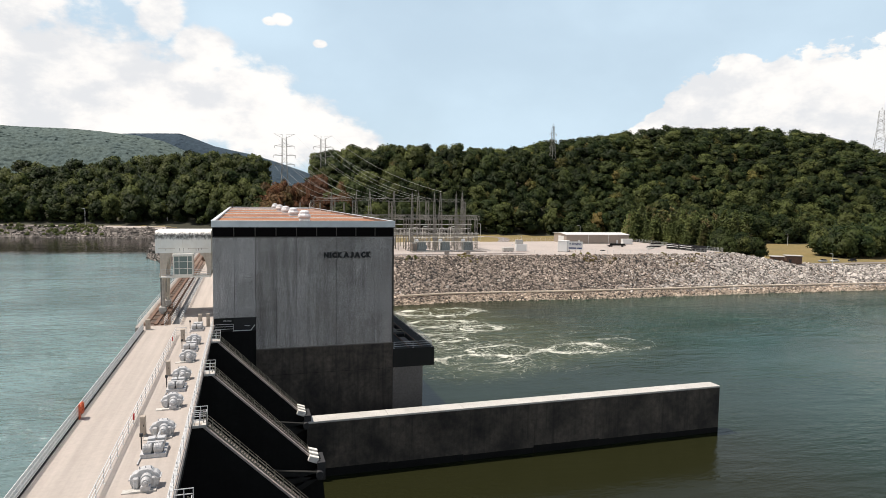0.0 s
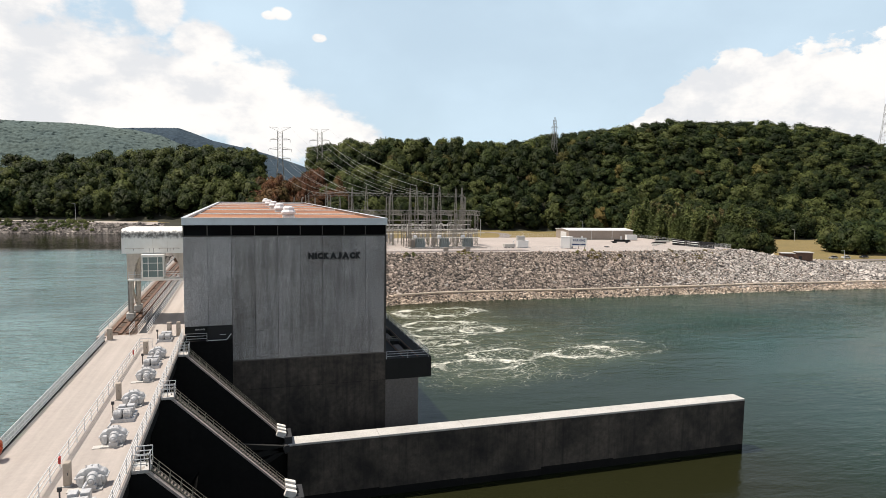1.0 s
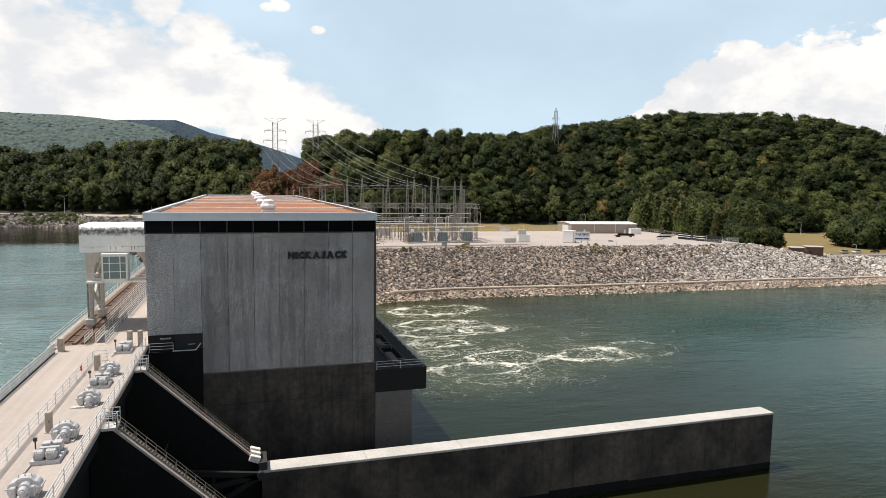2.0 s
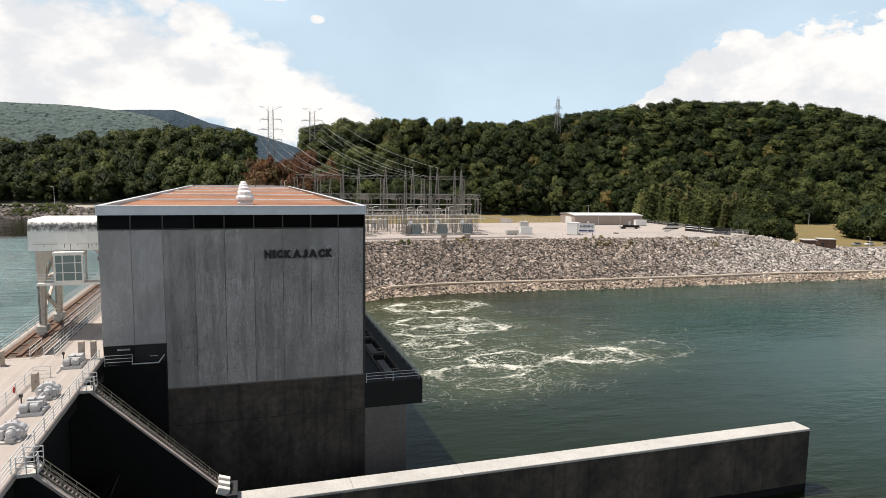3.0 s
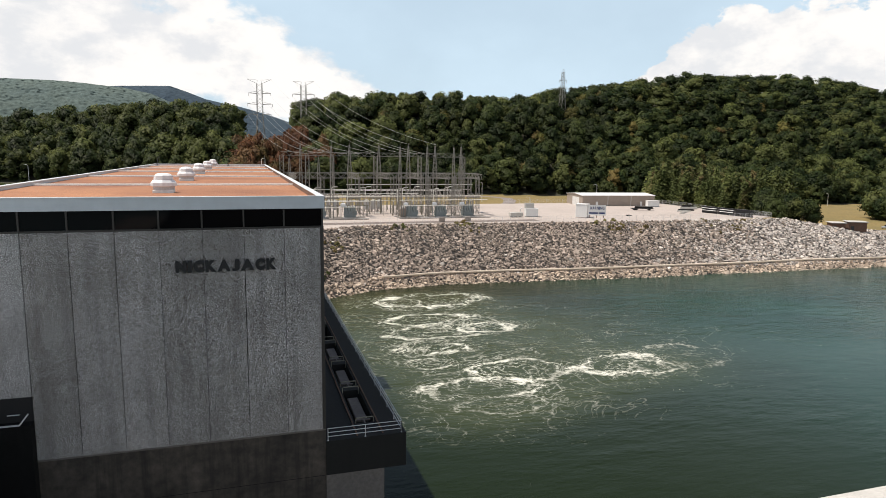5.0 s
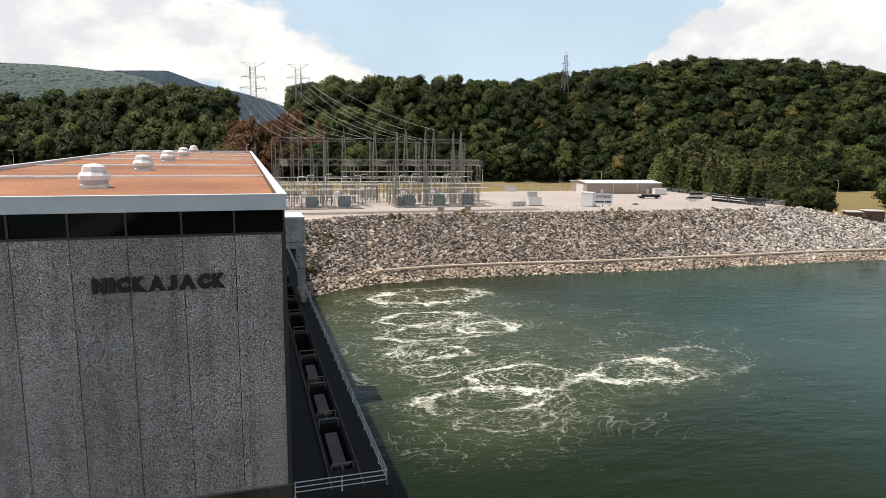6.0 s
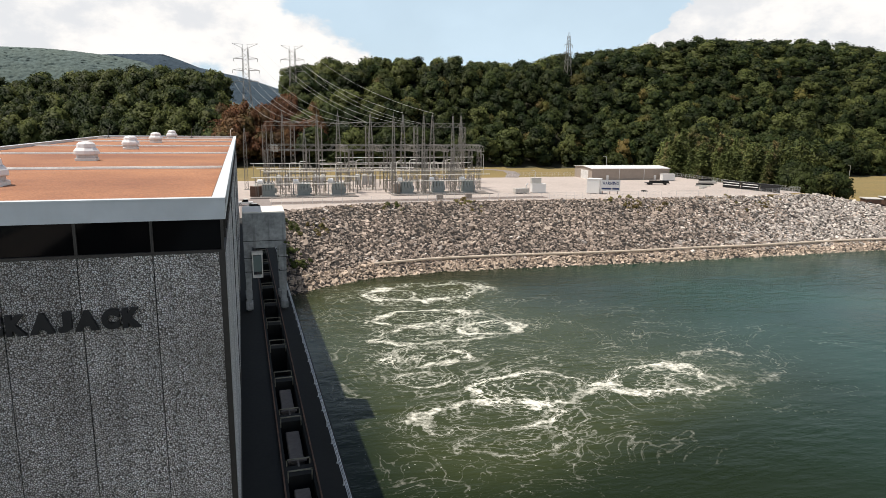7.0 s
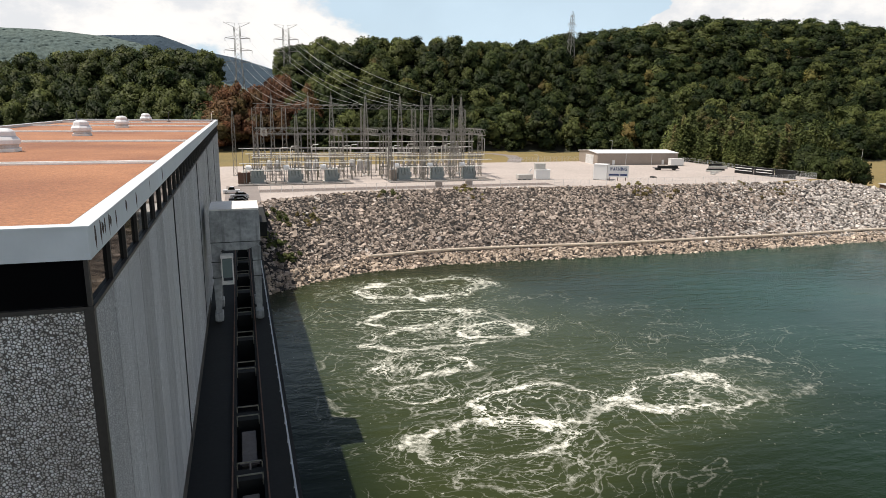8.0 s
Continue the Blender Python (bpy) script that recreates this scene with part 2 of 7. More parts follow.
def water_material(name, deep, foam_zones, ripple):
    m = bpy.data.materials.new(name)
    m.use_nodes = True
    nt, p, geo, mth, noi, rng, mix = socket_tools(m)
    wide = nt.nodes.new("ShaderNodeMapping")
    wide.inputs["Scale"].default_value = (0.42, 1.0, 1.0)
    wide.inputs["Rotation"].default_value = (0, 0, 0.3)
    nt.links.new(geo.outputs["Position"], wide.inputs[0])
    small, mid, large = noi(0.9, 3.0, wide.outputs[0], 0.6), noi(0.34, 4.0, wide.outputs[0], 0.6), noi(0.035, 3.0)
    gusts = noi(0.03, 4.0, wide.outputs[0], 0.6)
    height = mth("ADD", mth("MULTIPLY", small.outputs[0], 0.55), mth("MULTIPLY", mid.outputs[0], 1.0))
    place = nt.nodes.new("ShaderNodeSeparateXYZ")
    nt.links.new(geo.outputs["Position"], place.inputs[0])
    if foam_zones:
        wind = rng(gusts.outputs[0], 0.38, 0.6, 0.4, 1.5)
    else:
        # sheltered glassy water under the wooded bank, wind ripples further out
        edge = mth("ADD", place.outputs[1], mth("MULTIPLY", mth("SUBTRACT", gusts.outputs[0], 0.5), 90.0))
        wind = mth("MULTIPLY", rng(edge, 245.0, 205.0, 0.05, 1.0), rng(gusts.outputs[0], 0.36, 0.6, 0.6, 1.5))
    height = mth("MULTIPLY", height, wind)
    col = mix(rng(large.outputs[0], 0.35, 0.68), deep, tuple(c * 1.45 for c in deep))
    if not foam_zones:
        # brown shallows, darkened for the woods' mirror image; silty green water in the channel
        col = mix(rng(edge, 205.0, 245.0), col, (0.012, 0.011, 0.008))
    gloss = 0.16 if foam_zones else 0.06
    if foam_zones:
        sepx = nt.nodes.new("ShaderNodeSeparateXYZ")
        nt.links.new(geo.outputs["Position"], sepx.inputs[0])
        zone = None
        for cx, cy, rx, ry, gain in foam_zones:
            a = mth("DIVIDE", mth("SUBTRACT", sepx.outputs[0], cx), rx)
            b = mth("DIVIDE", mth("SUBTRACT", sepx.outputs[1], cy), ry)
            g = mth("MULTIPLY", mth("EXPONENT", mth("MULTIPLY", mth("ADD", mth("MULTIPLY", a, a), mth("MULTIPLY", b, b)), -1.0)), gain)
            zone = g if zone is None else mth("ADD", zone, g)
        swirl = noi(0.05, 2.0, rough=0.5)
        vec = nt.nodes.new("ShaderNodeVectorMath")
        vec.operation = "MULTIPLY_ADD"
        vec.inputs[1].default_value = (14.0, 22.0, 0.0)
        nt.links.new(swirl.outputs["Color"], vec.inputs[0])
        nt.links.new(geo.outputs["Position"], vec.inputs[2])
        squash = nt.nodes.new("ShaderNodeMapping")
        squash.inputs["Scale"].default_value = (0.62, 1.0, 1.0)
        nt.links.new(vec.outputs[0], squash.inputs[0])
        # thin drifting filaments everywhere in the turbulent water
        total = None
        for scale, width, share in ((0.09, 0.010, 0.22), (0.22, 0.016, 0.2), (0.5, 0.03, 0.16)):
            v = noi(scale, 3.0, squash.outputs[0], 0.45)
            line = mth("MULTIPLY", rng(mth("ABSOLUTE", mth("SUBTRACT", v.outputs[0], 0.5)), width, 0.0), share)
            total = line if total is None else mth("ADD", total, line)
        wob = noi(0.12, 3.0, rough=0.55).outputs[0]
        wob2 = noi(0.45, 4.0, rough=0.65).outputs[0]
        bend = mth("ADD", mth("MULTIPLY", mth("SUBTRACT", wob, 0.5), 1.45), mth("MULTIPLY", mth("SUBTRACT", wob2, 0.5), 0.7))
        thick = rng(noi(0.16, 3.0, rough=0.6).outputs[0], 0.4, 0.66, 0.03, 0.2)
        ragged = rng(noi(0.7, 4.0, rough=0.7).outputs[0], 0.36, 0.58)
        for bx, by, rx, ry, gain in BOILS:
            a = mth("DIVIDE", mth("SUBTRACT", sepx.outputs[0], bx), rx)
            b = mth("DIVIDE", mth("SUBTRACT", sepx.outputs[1], by), ry)
            r = mth("ADD", mth("SQRT", mth("ADD", mth("MULTIPLY", a, a), mth("MULTIPLY", b, b))), bend)
            off = mth("DIVIDE", mth("ABSOLUTE", mth("SUBTRACT", r, 0.9)), thick)
            rim_of = mth("MULTIPLY", rng(off, 1.0, 0.0), mth("ADD", mth("MULTIPLY", ragged, 1.35), 0.3))
            band = mth("ABSOLUTE", mth("SINE", mth("MULTIPLY", r, 12.5)))
            rings = mth("MULTIPLY", rng(band, 0.30, 0.0), mth("MULTIPLY", rng(r, 1.7, 0.9), rng(r, 0.02, 0.25)))
            loop = mth("MULTIPLY", mth("ADD", mth("MULTIPLY", rings, 0.5), rim_of), gain)
            total = mth("ADD", total, loop)
        patch = rng(noi(0.09, 4.0, rough=0.6).outputs[0], 0.36, 0.66)
        breakup = rng(noi(1.6, 5.0, rough=0.75).outputs[0], 0.38, 0.60)
        amount = mth("MULTIPLY", mth("MULTIPLY", total, zone), mth("MULTIPLY", mth("ADD", patch, 0.22), mth("ADD", mth("MULTIPLY", breakup, 0.75), 0.3)))
        foam = mth("MULTIPLY", mth("POWER", rng(amount, 0.03, 1.15, 0.0, 1.0, False), 0.78), 0.96)
        # small white dots put into the foam colour as glints on the water
        glint = mth("MULTIPLY", rng(noi(1.9, 2.0, rough=0.6).outputs[0], 0.715, 0.76), rng(zone, 0.12, 0.6, 0.0, 0.6))
        foam = mth("MAXIMUM", foam, glint)
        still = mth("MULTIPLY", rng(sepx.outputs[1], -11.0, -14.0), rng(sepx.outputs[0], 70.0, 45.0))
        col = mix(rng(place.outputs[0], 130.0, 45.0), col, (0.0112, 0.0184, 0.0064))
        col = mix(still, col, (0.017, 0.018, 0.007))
        haze = rng(zone, 0.12, 1.1, 0.0, 0.42)
        col = mix(haze, col, (0.07, 0.082, 0.028))
        col = mix(foam, col, (0.74, 0.73, 0.64))
        rough = mth("ADD", mth("MULTIPLY", foam, 0.6), gloss)
        nt.links.new(rough, p.inputs["Roughness"])
        height = mth("ADD", height, mth("MULTIPLY", mth("MULTIPLY", zone, mid.outputs[0]), 0.7))
    else:
        p.inputs["Roughness"].default_value = gloss
    p.inputs["IOR"].default_value, p.inputs["Specular IOR Level"].default_value = 1.33, 0.2 if foam_zones else 0.5
    nt.links.new(col, p.inputs["Base Color"])
    b = nt.nodes.new("ShaderNodeBump")
    b.inputs["Strength"].default_value, b.inputs["Distance"].default_value = ripple, 0.22 if foam_zones else 1.5
    nt.links.new(height, b.inputs["Height"])
    nt.links.new(b.outputs[0], p.inputs["Normal"])
    return m


M_PANEL = aggregate_material("aggregate_panel", (0.96, 0.895, 0.815), (0.088, 0.078, 0.068), 0.34)
M_PANEL_PALE = aggregate_material("pale_aggregate_panel", (0.96, 0.935, 0.90), (0.15, 0.146, 0.14), 0.2)
M_PANEL_SIDE = aggregate_material("aggregate_panel_side", (0.92, 0.91, 0.90), (0.36, 0.36, 0.36), 0.38)
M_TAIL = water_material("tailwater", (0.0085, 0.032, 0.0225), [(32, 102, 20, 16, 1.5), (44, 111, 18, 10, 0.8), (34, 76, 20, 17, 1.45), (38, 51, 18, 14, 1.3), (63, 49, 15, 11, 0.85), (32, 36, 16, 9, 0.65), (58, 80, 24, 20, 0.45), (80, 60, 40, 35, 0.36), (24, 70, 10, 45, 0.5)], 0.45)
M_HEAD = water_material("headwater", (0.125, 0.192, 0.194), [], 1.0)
M_DECK = material("deck_concrete", (0.42, 0.37, 0.33), 0.88, vary=0.08, big=0.3, fine=3.0, bump=0.1, second=(0.34, 0.28, 0.235), lanes=0.12)
M_CONC = material("weathered_concrete", (0.092, 0.077, 0.062), 0.9, vary=0.46, big=0.21, fine=1.6, second=(0.016, 0.015, 0.0135), streaks=0.75)
M_CONC_PALE = material("pale_concrete", (0.55, 0.53, 0.49), 0.85, vary=0.2, big=0.3, fine=5.0, streaks=0.3)
# stained concrete with the deep shade of the gate bays in its black
M_CONC_BLACK = material("stained_shade_black", (0.011, 0.011, 0.0105), 0.95, vary=0.35, big=0.3, fine=2.5, spec=0.2, second=(0.005, 0.005, 0.0048), streaks=0.5)
M_PIER = material("grey_pier_concrete", (0.165, 0.15, 0.135), 0.9, vary=0.25, big=0.25, fine=3.0, second=(0.12, 0.11, 0.10), streaks=0.4)
M_SLAB2 = material("dull_steel_cover", (0.17, 0.145, 0.125), 0.8, vary=0.25, big=0.4, fine=3.0)
# near black: the powerhouse's shadow on the downstream deck is in this colour
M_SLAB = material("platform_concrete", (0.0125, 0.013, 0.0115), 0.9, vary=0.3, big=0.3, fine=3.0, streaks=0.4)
M_JOINT = material("joint_sealant", (0.022, 0.021, 0.02), 0.9, vary=0.1, bump=0.0)
M_FASCIA = material("painted_fascia", (0.62, 0.665, 0.69), 0.55, vary=0.08, big=0.12, fine=0.8, bump=0.05, streaks=0.12, second=(0.42, 0.42, 0.40))
M_ROOF = material("orange_roof_gravel", (0.40, 0.185, 0.092), 0.95, vary=0.38, big=0.075, fine=7.0, bump=0.8, dist=0.06, second=(0.17, 0.066, 0.04))
M_FLASH = material("pale_roof_flashing", (0.86, 0.85, 0.82), 0.6, vary=0.1, big=0.6, fine=3.0)
M_GALV = material("galvanised_steel", (0.66, 0.67, 0.67), 0.5, metal=0.2, vary=0.15, big=0.8, fine=9.0, bump=0.05)
M_LATTICE = material("lattice_steel", (0.29, 0.27, 0.24), 0.55, metal=0.3, vary=0.2, big=0.3, fine=3.0, bump=0.0)
M_OLDSTEEL = material("dull_weathered_steel", (0.26, 0.245, 0.19), 0.7, metal=0.1, vary=0.25, big=0.6, fine=4.0, bump=0.0)
M_HOIST = material("light_grey_machine_paint", (0.52, 0.52, 0.525), 0.45, vary=0.2, big=1.2, fine=7.0, bump=0.05, second=(0.36, 0.34, 0.31))
M_WHITE = material("stained_white_paint", (0.88, 0.84, 0.77), 0.6, vary=0.1, big=0.6, fine=3.0, bump=0.08, streaks=0.3, second=(0.55, 0.50, 0.43))
M_HOUSING = housing_material("weathered_white_housing")
M_GRIMEBROWN = material("brown_stained_paint", (0.62, 0.53, 0.44), 0.7, vary=0.12, big=0.5, fine=3.0, bump=0.03, streaks=0.6, second=(0.36, 0.28, 0.215))
# leg grime, with the shadow on the legs mixed into the colour
M_LEG = material("grime_and_shade_leg_paint", (0.66, 0.60, 0.52), 0.7, vary=0.25, big=0.7, fine=3.0, bump=0.05, streaks=0.8, second=(0.24, 0.19, 0.15))
M_GRIME = material("grimy_shade_paint", (0.36, 0.34, 0.31), 0.7, vary=0.45, big=1.2, fine=3.0, bump=0.05, streaks=1.0, second=(0.04, 0.038, 0.034))
M_VENT = material("white_ventilator_paint", (0.80, 0.80, 0.80), 0.45, vary=0.08, big=1.0, fine=4.0, bump=0.02)
M_DARK = material("dark_steel", (0.035, 0.035, 0.037), 0.6, vary=0.2, bump=0.05)
M_BRONZE = material("dark_bronze_mullion", (0.055, 0.05, 0.045), 0.5, metal=0.3, vary=0.2, bump=0.0)
M_RUST = material("rusted_steel", (0.19, 0.105, 0.066), 0.85, vary=0.4, big=0.7, fine=4.0, second=(0.09, 0.055, 0.04))
M_GRATE = material("rusty_grating", (0.105, 0.07, 0.05), 0.85, vary=0.4, big=0.5, fine=5.0, second=(0.04, 0.03, 0.025))
M_CRANE_GREY = material("weathered_crane_paint", (0.46, 0.47, 0.46), 0.7, vary=0.3, big=0.45, fine=2.2, bump=0.08, streaks=0.85, second=(0.11, 0.115, 0.11))
M_RAILBED = material("rust_stained_concrete", (0.24, 0.175, 0.13), 0.9, vary=0.35, big=0.4, fine=2.5, second=(0.11, 0.075, 0.055), streaks=0.0)
M_RUSTRUN = material("rust_run", (0.07, 0.05, 0.04), 0.9, vary=0.3, big=1.5, fine=6.0)
M_BLACK = material("black_letter_and_recess_paint", (0.012, 0.012, 0.013), 0.5, vary=0.1, bump=0.0)
M_SIGN = material("white_sign_paint", (0.78, 0.78, 0.76), 0.5, vary=0.05, bump=0.0)
M_BLUE = material("sign_blue_ink", (0.02, 0.04, 0.14), 0.5, vary=0.05, bump=0.0)
M_ORANGE = material("orange_red_paint", (0.55, 0.10, 0.03), 0.5, vary=0.15, bump=0.0)
M_RED = material("red_plastic", (0.5, 0.03, 0.03), 0.5, vary=0.1, bump=0.0)
M_ROCK = material("limestone_riprap", (0.365, 0.298, 0.246), 0.92, vary=0.3, big=0.045, fine=2.2, bump=0.5, dist=0.06, second=(0.185, 0.15, 0.125), island=0.65)
M_ROCK_PALE = material("pale_limestone", (0.50, 0.455, 0.41), 0.92, vary=0.25, big=0.06, fine=2.2, bump=0.5, dist=0.06, second=(0.28, 0.245, 0.22), island=0.6)
M_ROCK_OLD = material("old_weathered_riprap", (0.235, 0.205, 0.18), 0.92, vary=0.3, big=0.06, fine=1.6, bump=0.4, dist=0.1, second=(0.12, 0.105, 0.09), island=0.6)
M_ROCK_WET = material("shore_riprap", (0.46, 0.37, 0.29), 0.85, vary=0.25, big=0.09, fine=1.6, bump=0.4, dist=0.1, second=(0.25, 0.19, 0.14), island=0.45)
# soil darkened to paint the shadowed gaps between the riprap stones
M_BANK = material("shade_dark_bank_soil", (0.026, 0.022, 0.019), 0.95, vary=0.3, big=0.1, fine=1.2)
M_GRAVEL = material("yard_gravel", (0.46, 0.40, 0.36), 0.95, vary=0.2, big=0.06, fine=1.6, bump=0.3, second=(0.33, 0.28, 0.245))
M_ASPHALT = material("worn_asphalt", (0.26, 0.225, 0.205), 0.9, vary=0.25, big=0.09, fine=2.0)
M_YARDROAD = material("worn_brown_road", (0.19, 0.155, 0.135), 0.9, vary=0.3, big=0.12, fine=2.0, second=(0.12, 0.10, 0.088))
M_PITGRAVEL = material("dark_pit_gravel", (0.20, 0.175, 0.155), 0.9, vary=0.35, big=0.25, fine=1.8, second=(0.10, 0.088, 0.08))
M_GRASS = material("dry_grass", (0.235, 0.17, 0.062), 0.95, vary=0.3, big=0.035, fine=0.9, bump=0.4, dist=0.1, second=(0.13, 0.115, 0.042))
M_FLOOR = material("forest_floor", (0.03, 0.03, 0.014), 0.95, vary=0.3, big=0.1, fine=0.9)


def foliage_material(name, tones, island):
    """Leaves: crown-sized patches of three tones, clump by clump variation, and a waxy sheen."""
    m = bpy.data.materials.new(name)
    m.use_nodes = True
    nt, p, geo, mth, noi, rng, mix = socket_tools(m)
    col = mix(rng(noi(0.13, 2.0).outputs[0], 0.42, 0.58), tones[0], tones[1])
    col = mix(rng(noi(0.085, 2.0, rough=0.4).outputs[0], 0.56, 0.66), col, tones[2])
    tone = nt.nodes.new("ShaderNodeAttribute")
    tone.attribute_name = "tone"
    col = mix(rng(tone.outputs["Fac"], 0.22, 0.5, 0.0, 0.75), col, tones[2])
    col = mix(rng(tone.outputs["Fac"], -0.15, -0.5, 0.0, 0.7), col, tones[0])
    gain = mth("MULTIPLY", rng(tone.outputs["Fac"], -0.5, 0.5, 0.78, 1.22, False), rng(geo.outputs["Random Per Island"], 0.0, 1.0, 1 - island, 1 + island, False))
    gain = mth("MULTIPLY", gain, rng(noi(0.03, 3.0).outputs[0], 0.3, 0.7, 0.75, 1.2))
    sc = nt.nodes.new("ShaderNodeVectorMath")
    sc.operation = "SCALE"
    nt.links.new(col, sc.inputs[0])
    nt.links.new(gain, sc.inputs["Scale"])
    nt.links.new(sc.outputs[0], p.inputs["Base Color"])
    p.inputs["Roughness"].default_value, p.inputs["Specular IOR Level"].default_value = 0.6, 0.12
    glow = nt.nodes.new("ShaderNodeBsdfTranslucent")
    blend = nt.nodes.new("ShaderNodeMixShader")
    blend.inputs[0].default_value = 0.3
    nt.links.new(sc.outputs[0], glow.inputs["Color"])
    nt.links.new(p.outputs[0], blend.inputs[1])
    nt.links.new(glow.outputs[0], blend.inputs[2])
    nt.links.new(blend.outputs[0], nt.nodes["Material Output"].inputs["Surface"])
    return m


M_LEAF = foliage_material("summer_foliage", ((0.022, 0.036, 0.012), (0.052, 0.068, 0.021), (0.096, 0.108, 0.034)), 0.32)
M_LEAF_YELLOW = foliage_material("yellowing_foliage", ((0.10, 0.10, 0.03), (0.13, 0.115, 0.035), (0.14, 0.10, 0.035)), 0.4)
M_PINE = foliage_material("pine_foliage", ((0.088, 0.11, 0.036), (0.135, 0.155, 0.05), (0.17, 0.135, 0.06)), 0.35)
M_BROWN_LEAF = foliage_material("dead_brown_foliage", ((0.10, 0.046, 0.024), (0.15, 0.066, 0.032), (0.08, 0.06, 0.024)), 0.4)
M_BARK = material("bark", (0.13, 0.105, 0.085), 0.9, vary=0.3, big=0.8, fine=5.0)
# distance haze is mixed into these two base colours
M_FAR = material("hazed_distant_forest", (0.112, 0.144, 0.128), 0.95, vary=0.42, big=0.008, fine=0.11, bump=0.0, spec=0.1, second=(0.098, 0.132, 0.128))
M_FAR_BLUE = material("haze_blue_ridge_forest", (0.052, 0.076, 0.096), 0.95, vary=0.3, big=0.012, fine=0.09, bump=0.0, spec=0.1, second=(0.042, 0.062, 0.085))
M_TAN = material("tan_metal_siding", (0.36, 0.30, 0.25), 0.6, vary=0.08, big=0.2, fine=1.0, bump=0.02)
M_METAL_ROOF = material("white_metal_roof", (0.80, 0.79, 0.77), 0.45, vary=0.05, big=0.2, fine=1.0, bump=0.02)
M_XFMR = material("grey_green_transformer_paint", (0.25, 0.285, 0.28), 0.5, vary=0.15, big=0.5, fine=2.0, bump=0.03)
M_CERAMIC = material("grey_porcelain", (0.34, 0.31, 0.29), 0.35, vary=0.15, bump=0.0)
M_ALU = material("aluminium_bus_tube", (0.86, 0.84, 0.78), 0.45, metal=0.1, vary=0.1, bump=0.0)
M_WIRE = material("weathered_conductor", (0.52, 0.52, 0.49), 0.45, metal=0.3, vary=0.1, bump=0.0)
M_WOOD = material("brown_shed_boards", (0.15, 0.085, 0.06), 0.85, vary=0.25, big=0.5, fine=3.0)
M_SILVER = material("silver_car_paint", (0.42, 0.43, 0.45), 0.3, metal=0.4, vary=0.04, bump=0.0)
M_CARBLACK = material("black_car_paint", (0.02, 0.022, 0.026), 0.25, vary=0.04, bump=0.0)
M_CARWHITE = material("white_car_paint", (0.75, 0.75, 0.74), 0.3, vary=0.04, bump=0.0)
M_RUBBER = material("tyre_rubber", (0.02, 0.02, 0.02), 0.85, vary=0.1, bump=0.0)
M_BEIGE = material("beige_cabinet_paint", (0.44, 0.37, 0.30), 0.6, vary=0.12, big=0.8, fine=4.0, bump=0.03)
M_PIPE = material("tan_pipe", (0.68, 0.57, 0.45), 0.65, vary=0.15, big=0.2, fine=1.5)

M_GLASS = bpy.data.materials.new("dark_tinted_glass")
M_GLASS.use_nodes = True
g = M_GLASS.node_tree.nodes["Principled BSDF"]
g.inputs["Base Color"].default_value, g.inputs["Roughness"].default_value, g.inputs["IOR"].default_value = (0.004, 0.004, 0.0045, 1), 0.05, 1.22
M_CABGLASS = bpy.data.materials.new("greenish_cab_glass")
M_CABGLASS.use_nodes = True
g = M_CABGLASS.node_tree.nodes["Principled BSDF"]
g.inputs["Base Color"].default_value, g.inputs["Roughness"].default_value = (0.20, 0.25, 0.235, 1), 0.04

# ---- shape helpers ----


def box(bm, x0, x1, y0, y1, z0, z1):
    """An axis-aligned block in bm; returns its vertices."""
    vs = [bm.verts.new((x, y, z)) for z in (z0, z1) for x, y in ((x0, y0), (x1, y0), (x1, y1), (x0, y1))]
    for q in ((3, 2, 1, 0), (4, 5, 6, 7), (0, 1, 5, 4), (1, 2, 6, 5), (2, 3, 7, 6), (3, 0, 4, 7)):
        bm.faces.new([vs[i] for i in q])
    return vs


def rounded(bm, width, segments=1):
    bmesh.ops.bevel(bm, geom=list(bm.edges), offset=width, segments=segments, affect="EDGES", profile=0.6)
    return bm


def strut(bm, a, b, w, h=None):
    """A square bar from a to b."""
    a, b = Vector(a), Vector(b)
    d = (b - a).normalized()
    side = d.cross(Vector((0, 0, 1)) if abs(d.z) < 0.95 else Vector((1, 0, 0))).normalized() * (w / 2)
    up = side.cross(d).normalized() * ((h or w) / 2)
    vs = [bm.verts.new(p + i * side + j * up) for p in (a, b) for i, j in ((-1, -1), (1, -1), (1, 1), (-1, 1))]
    for q in ((3, 2, 1, 0), (4, 5, 6, 7), (0, 1, 5, 4), (1, 2, 6, 5), (2, 3, 7, 6), (3, 0, 4, 7)):
        bm.faces.new([vs[i] for i in q])


def tube(bm, points, r, n=6, cap=True):
    """A round bar along points; r: one radius or one for each point."""
    rings = []
    pts = [Vector(p) for p in points]
    for i, p in enumerate(pts):
        d = (pts[min(i + 1, len(pts) - 1)] - pts[max(i - 1, 0)]).normalized()
        s = d.cross(Vector((0, 0, 1)) if abs(d.z) < 0.95 else Vector((1, 0, 0))).normalized()
        u = s.cross(d).normalized()
        rad = r if isinstance(r, (int, float)) else r[i]
        rings.append([bm.verts.new(p + rad * (math.cos(k * math.tau / n) * s + math.sin(k * math.tau / n) * u)) for k in range(n)])
    for a, b in zip(rings, rings[1:]):
        for k in range(n):
            bm.faces.new((a[k], a[(k + 1) % n], b[(k + 1) % n], b[k]))
    if cap:
        bm.faces.new(rings[0][::-1])
        bm.faces.new(rings[-1])


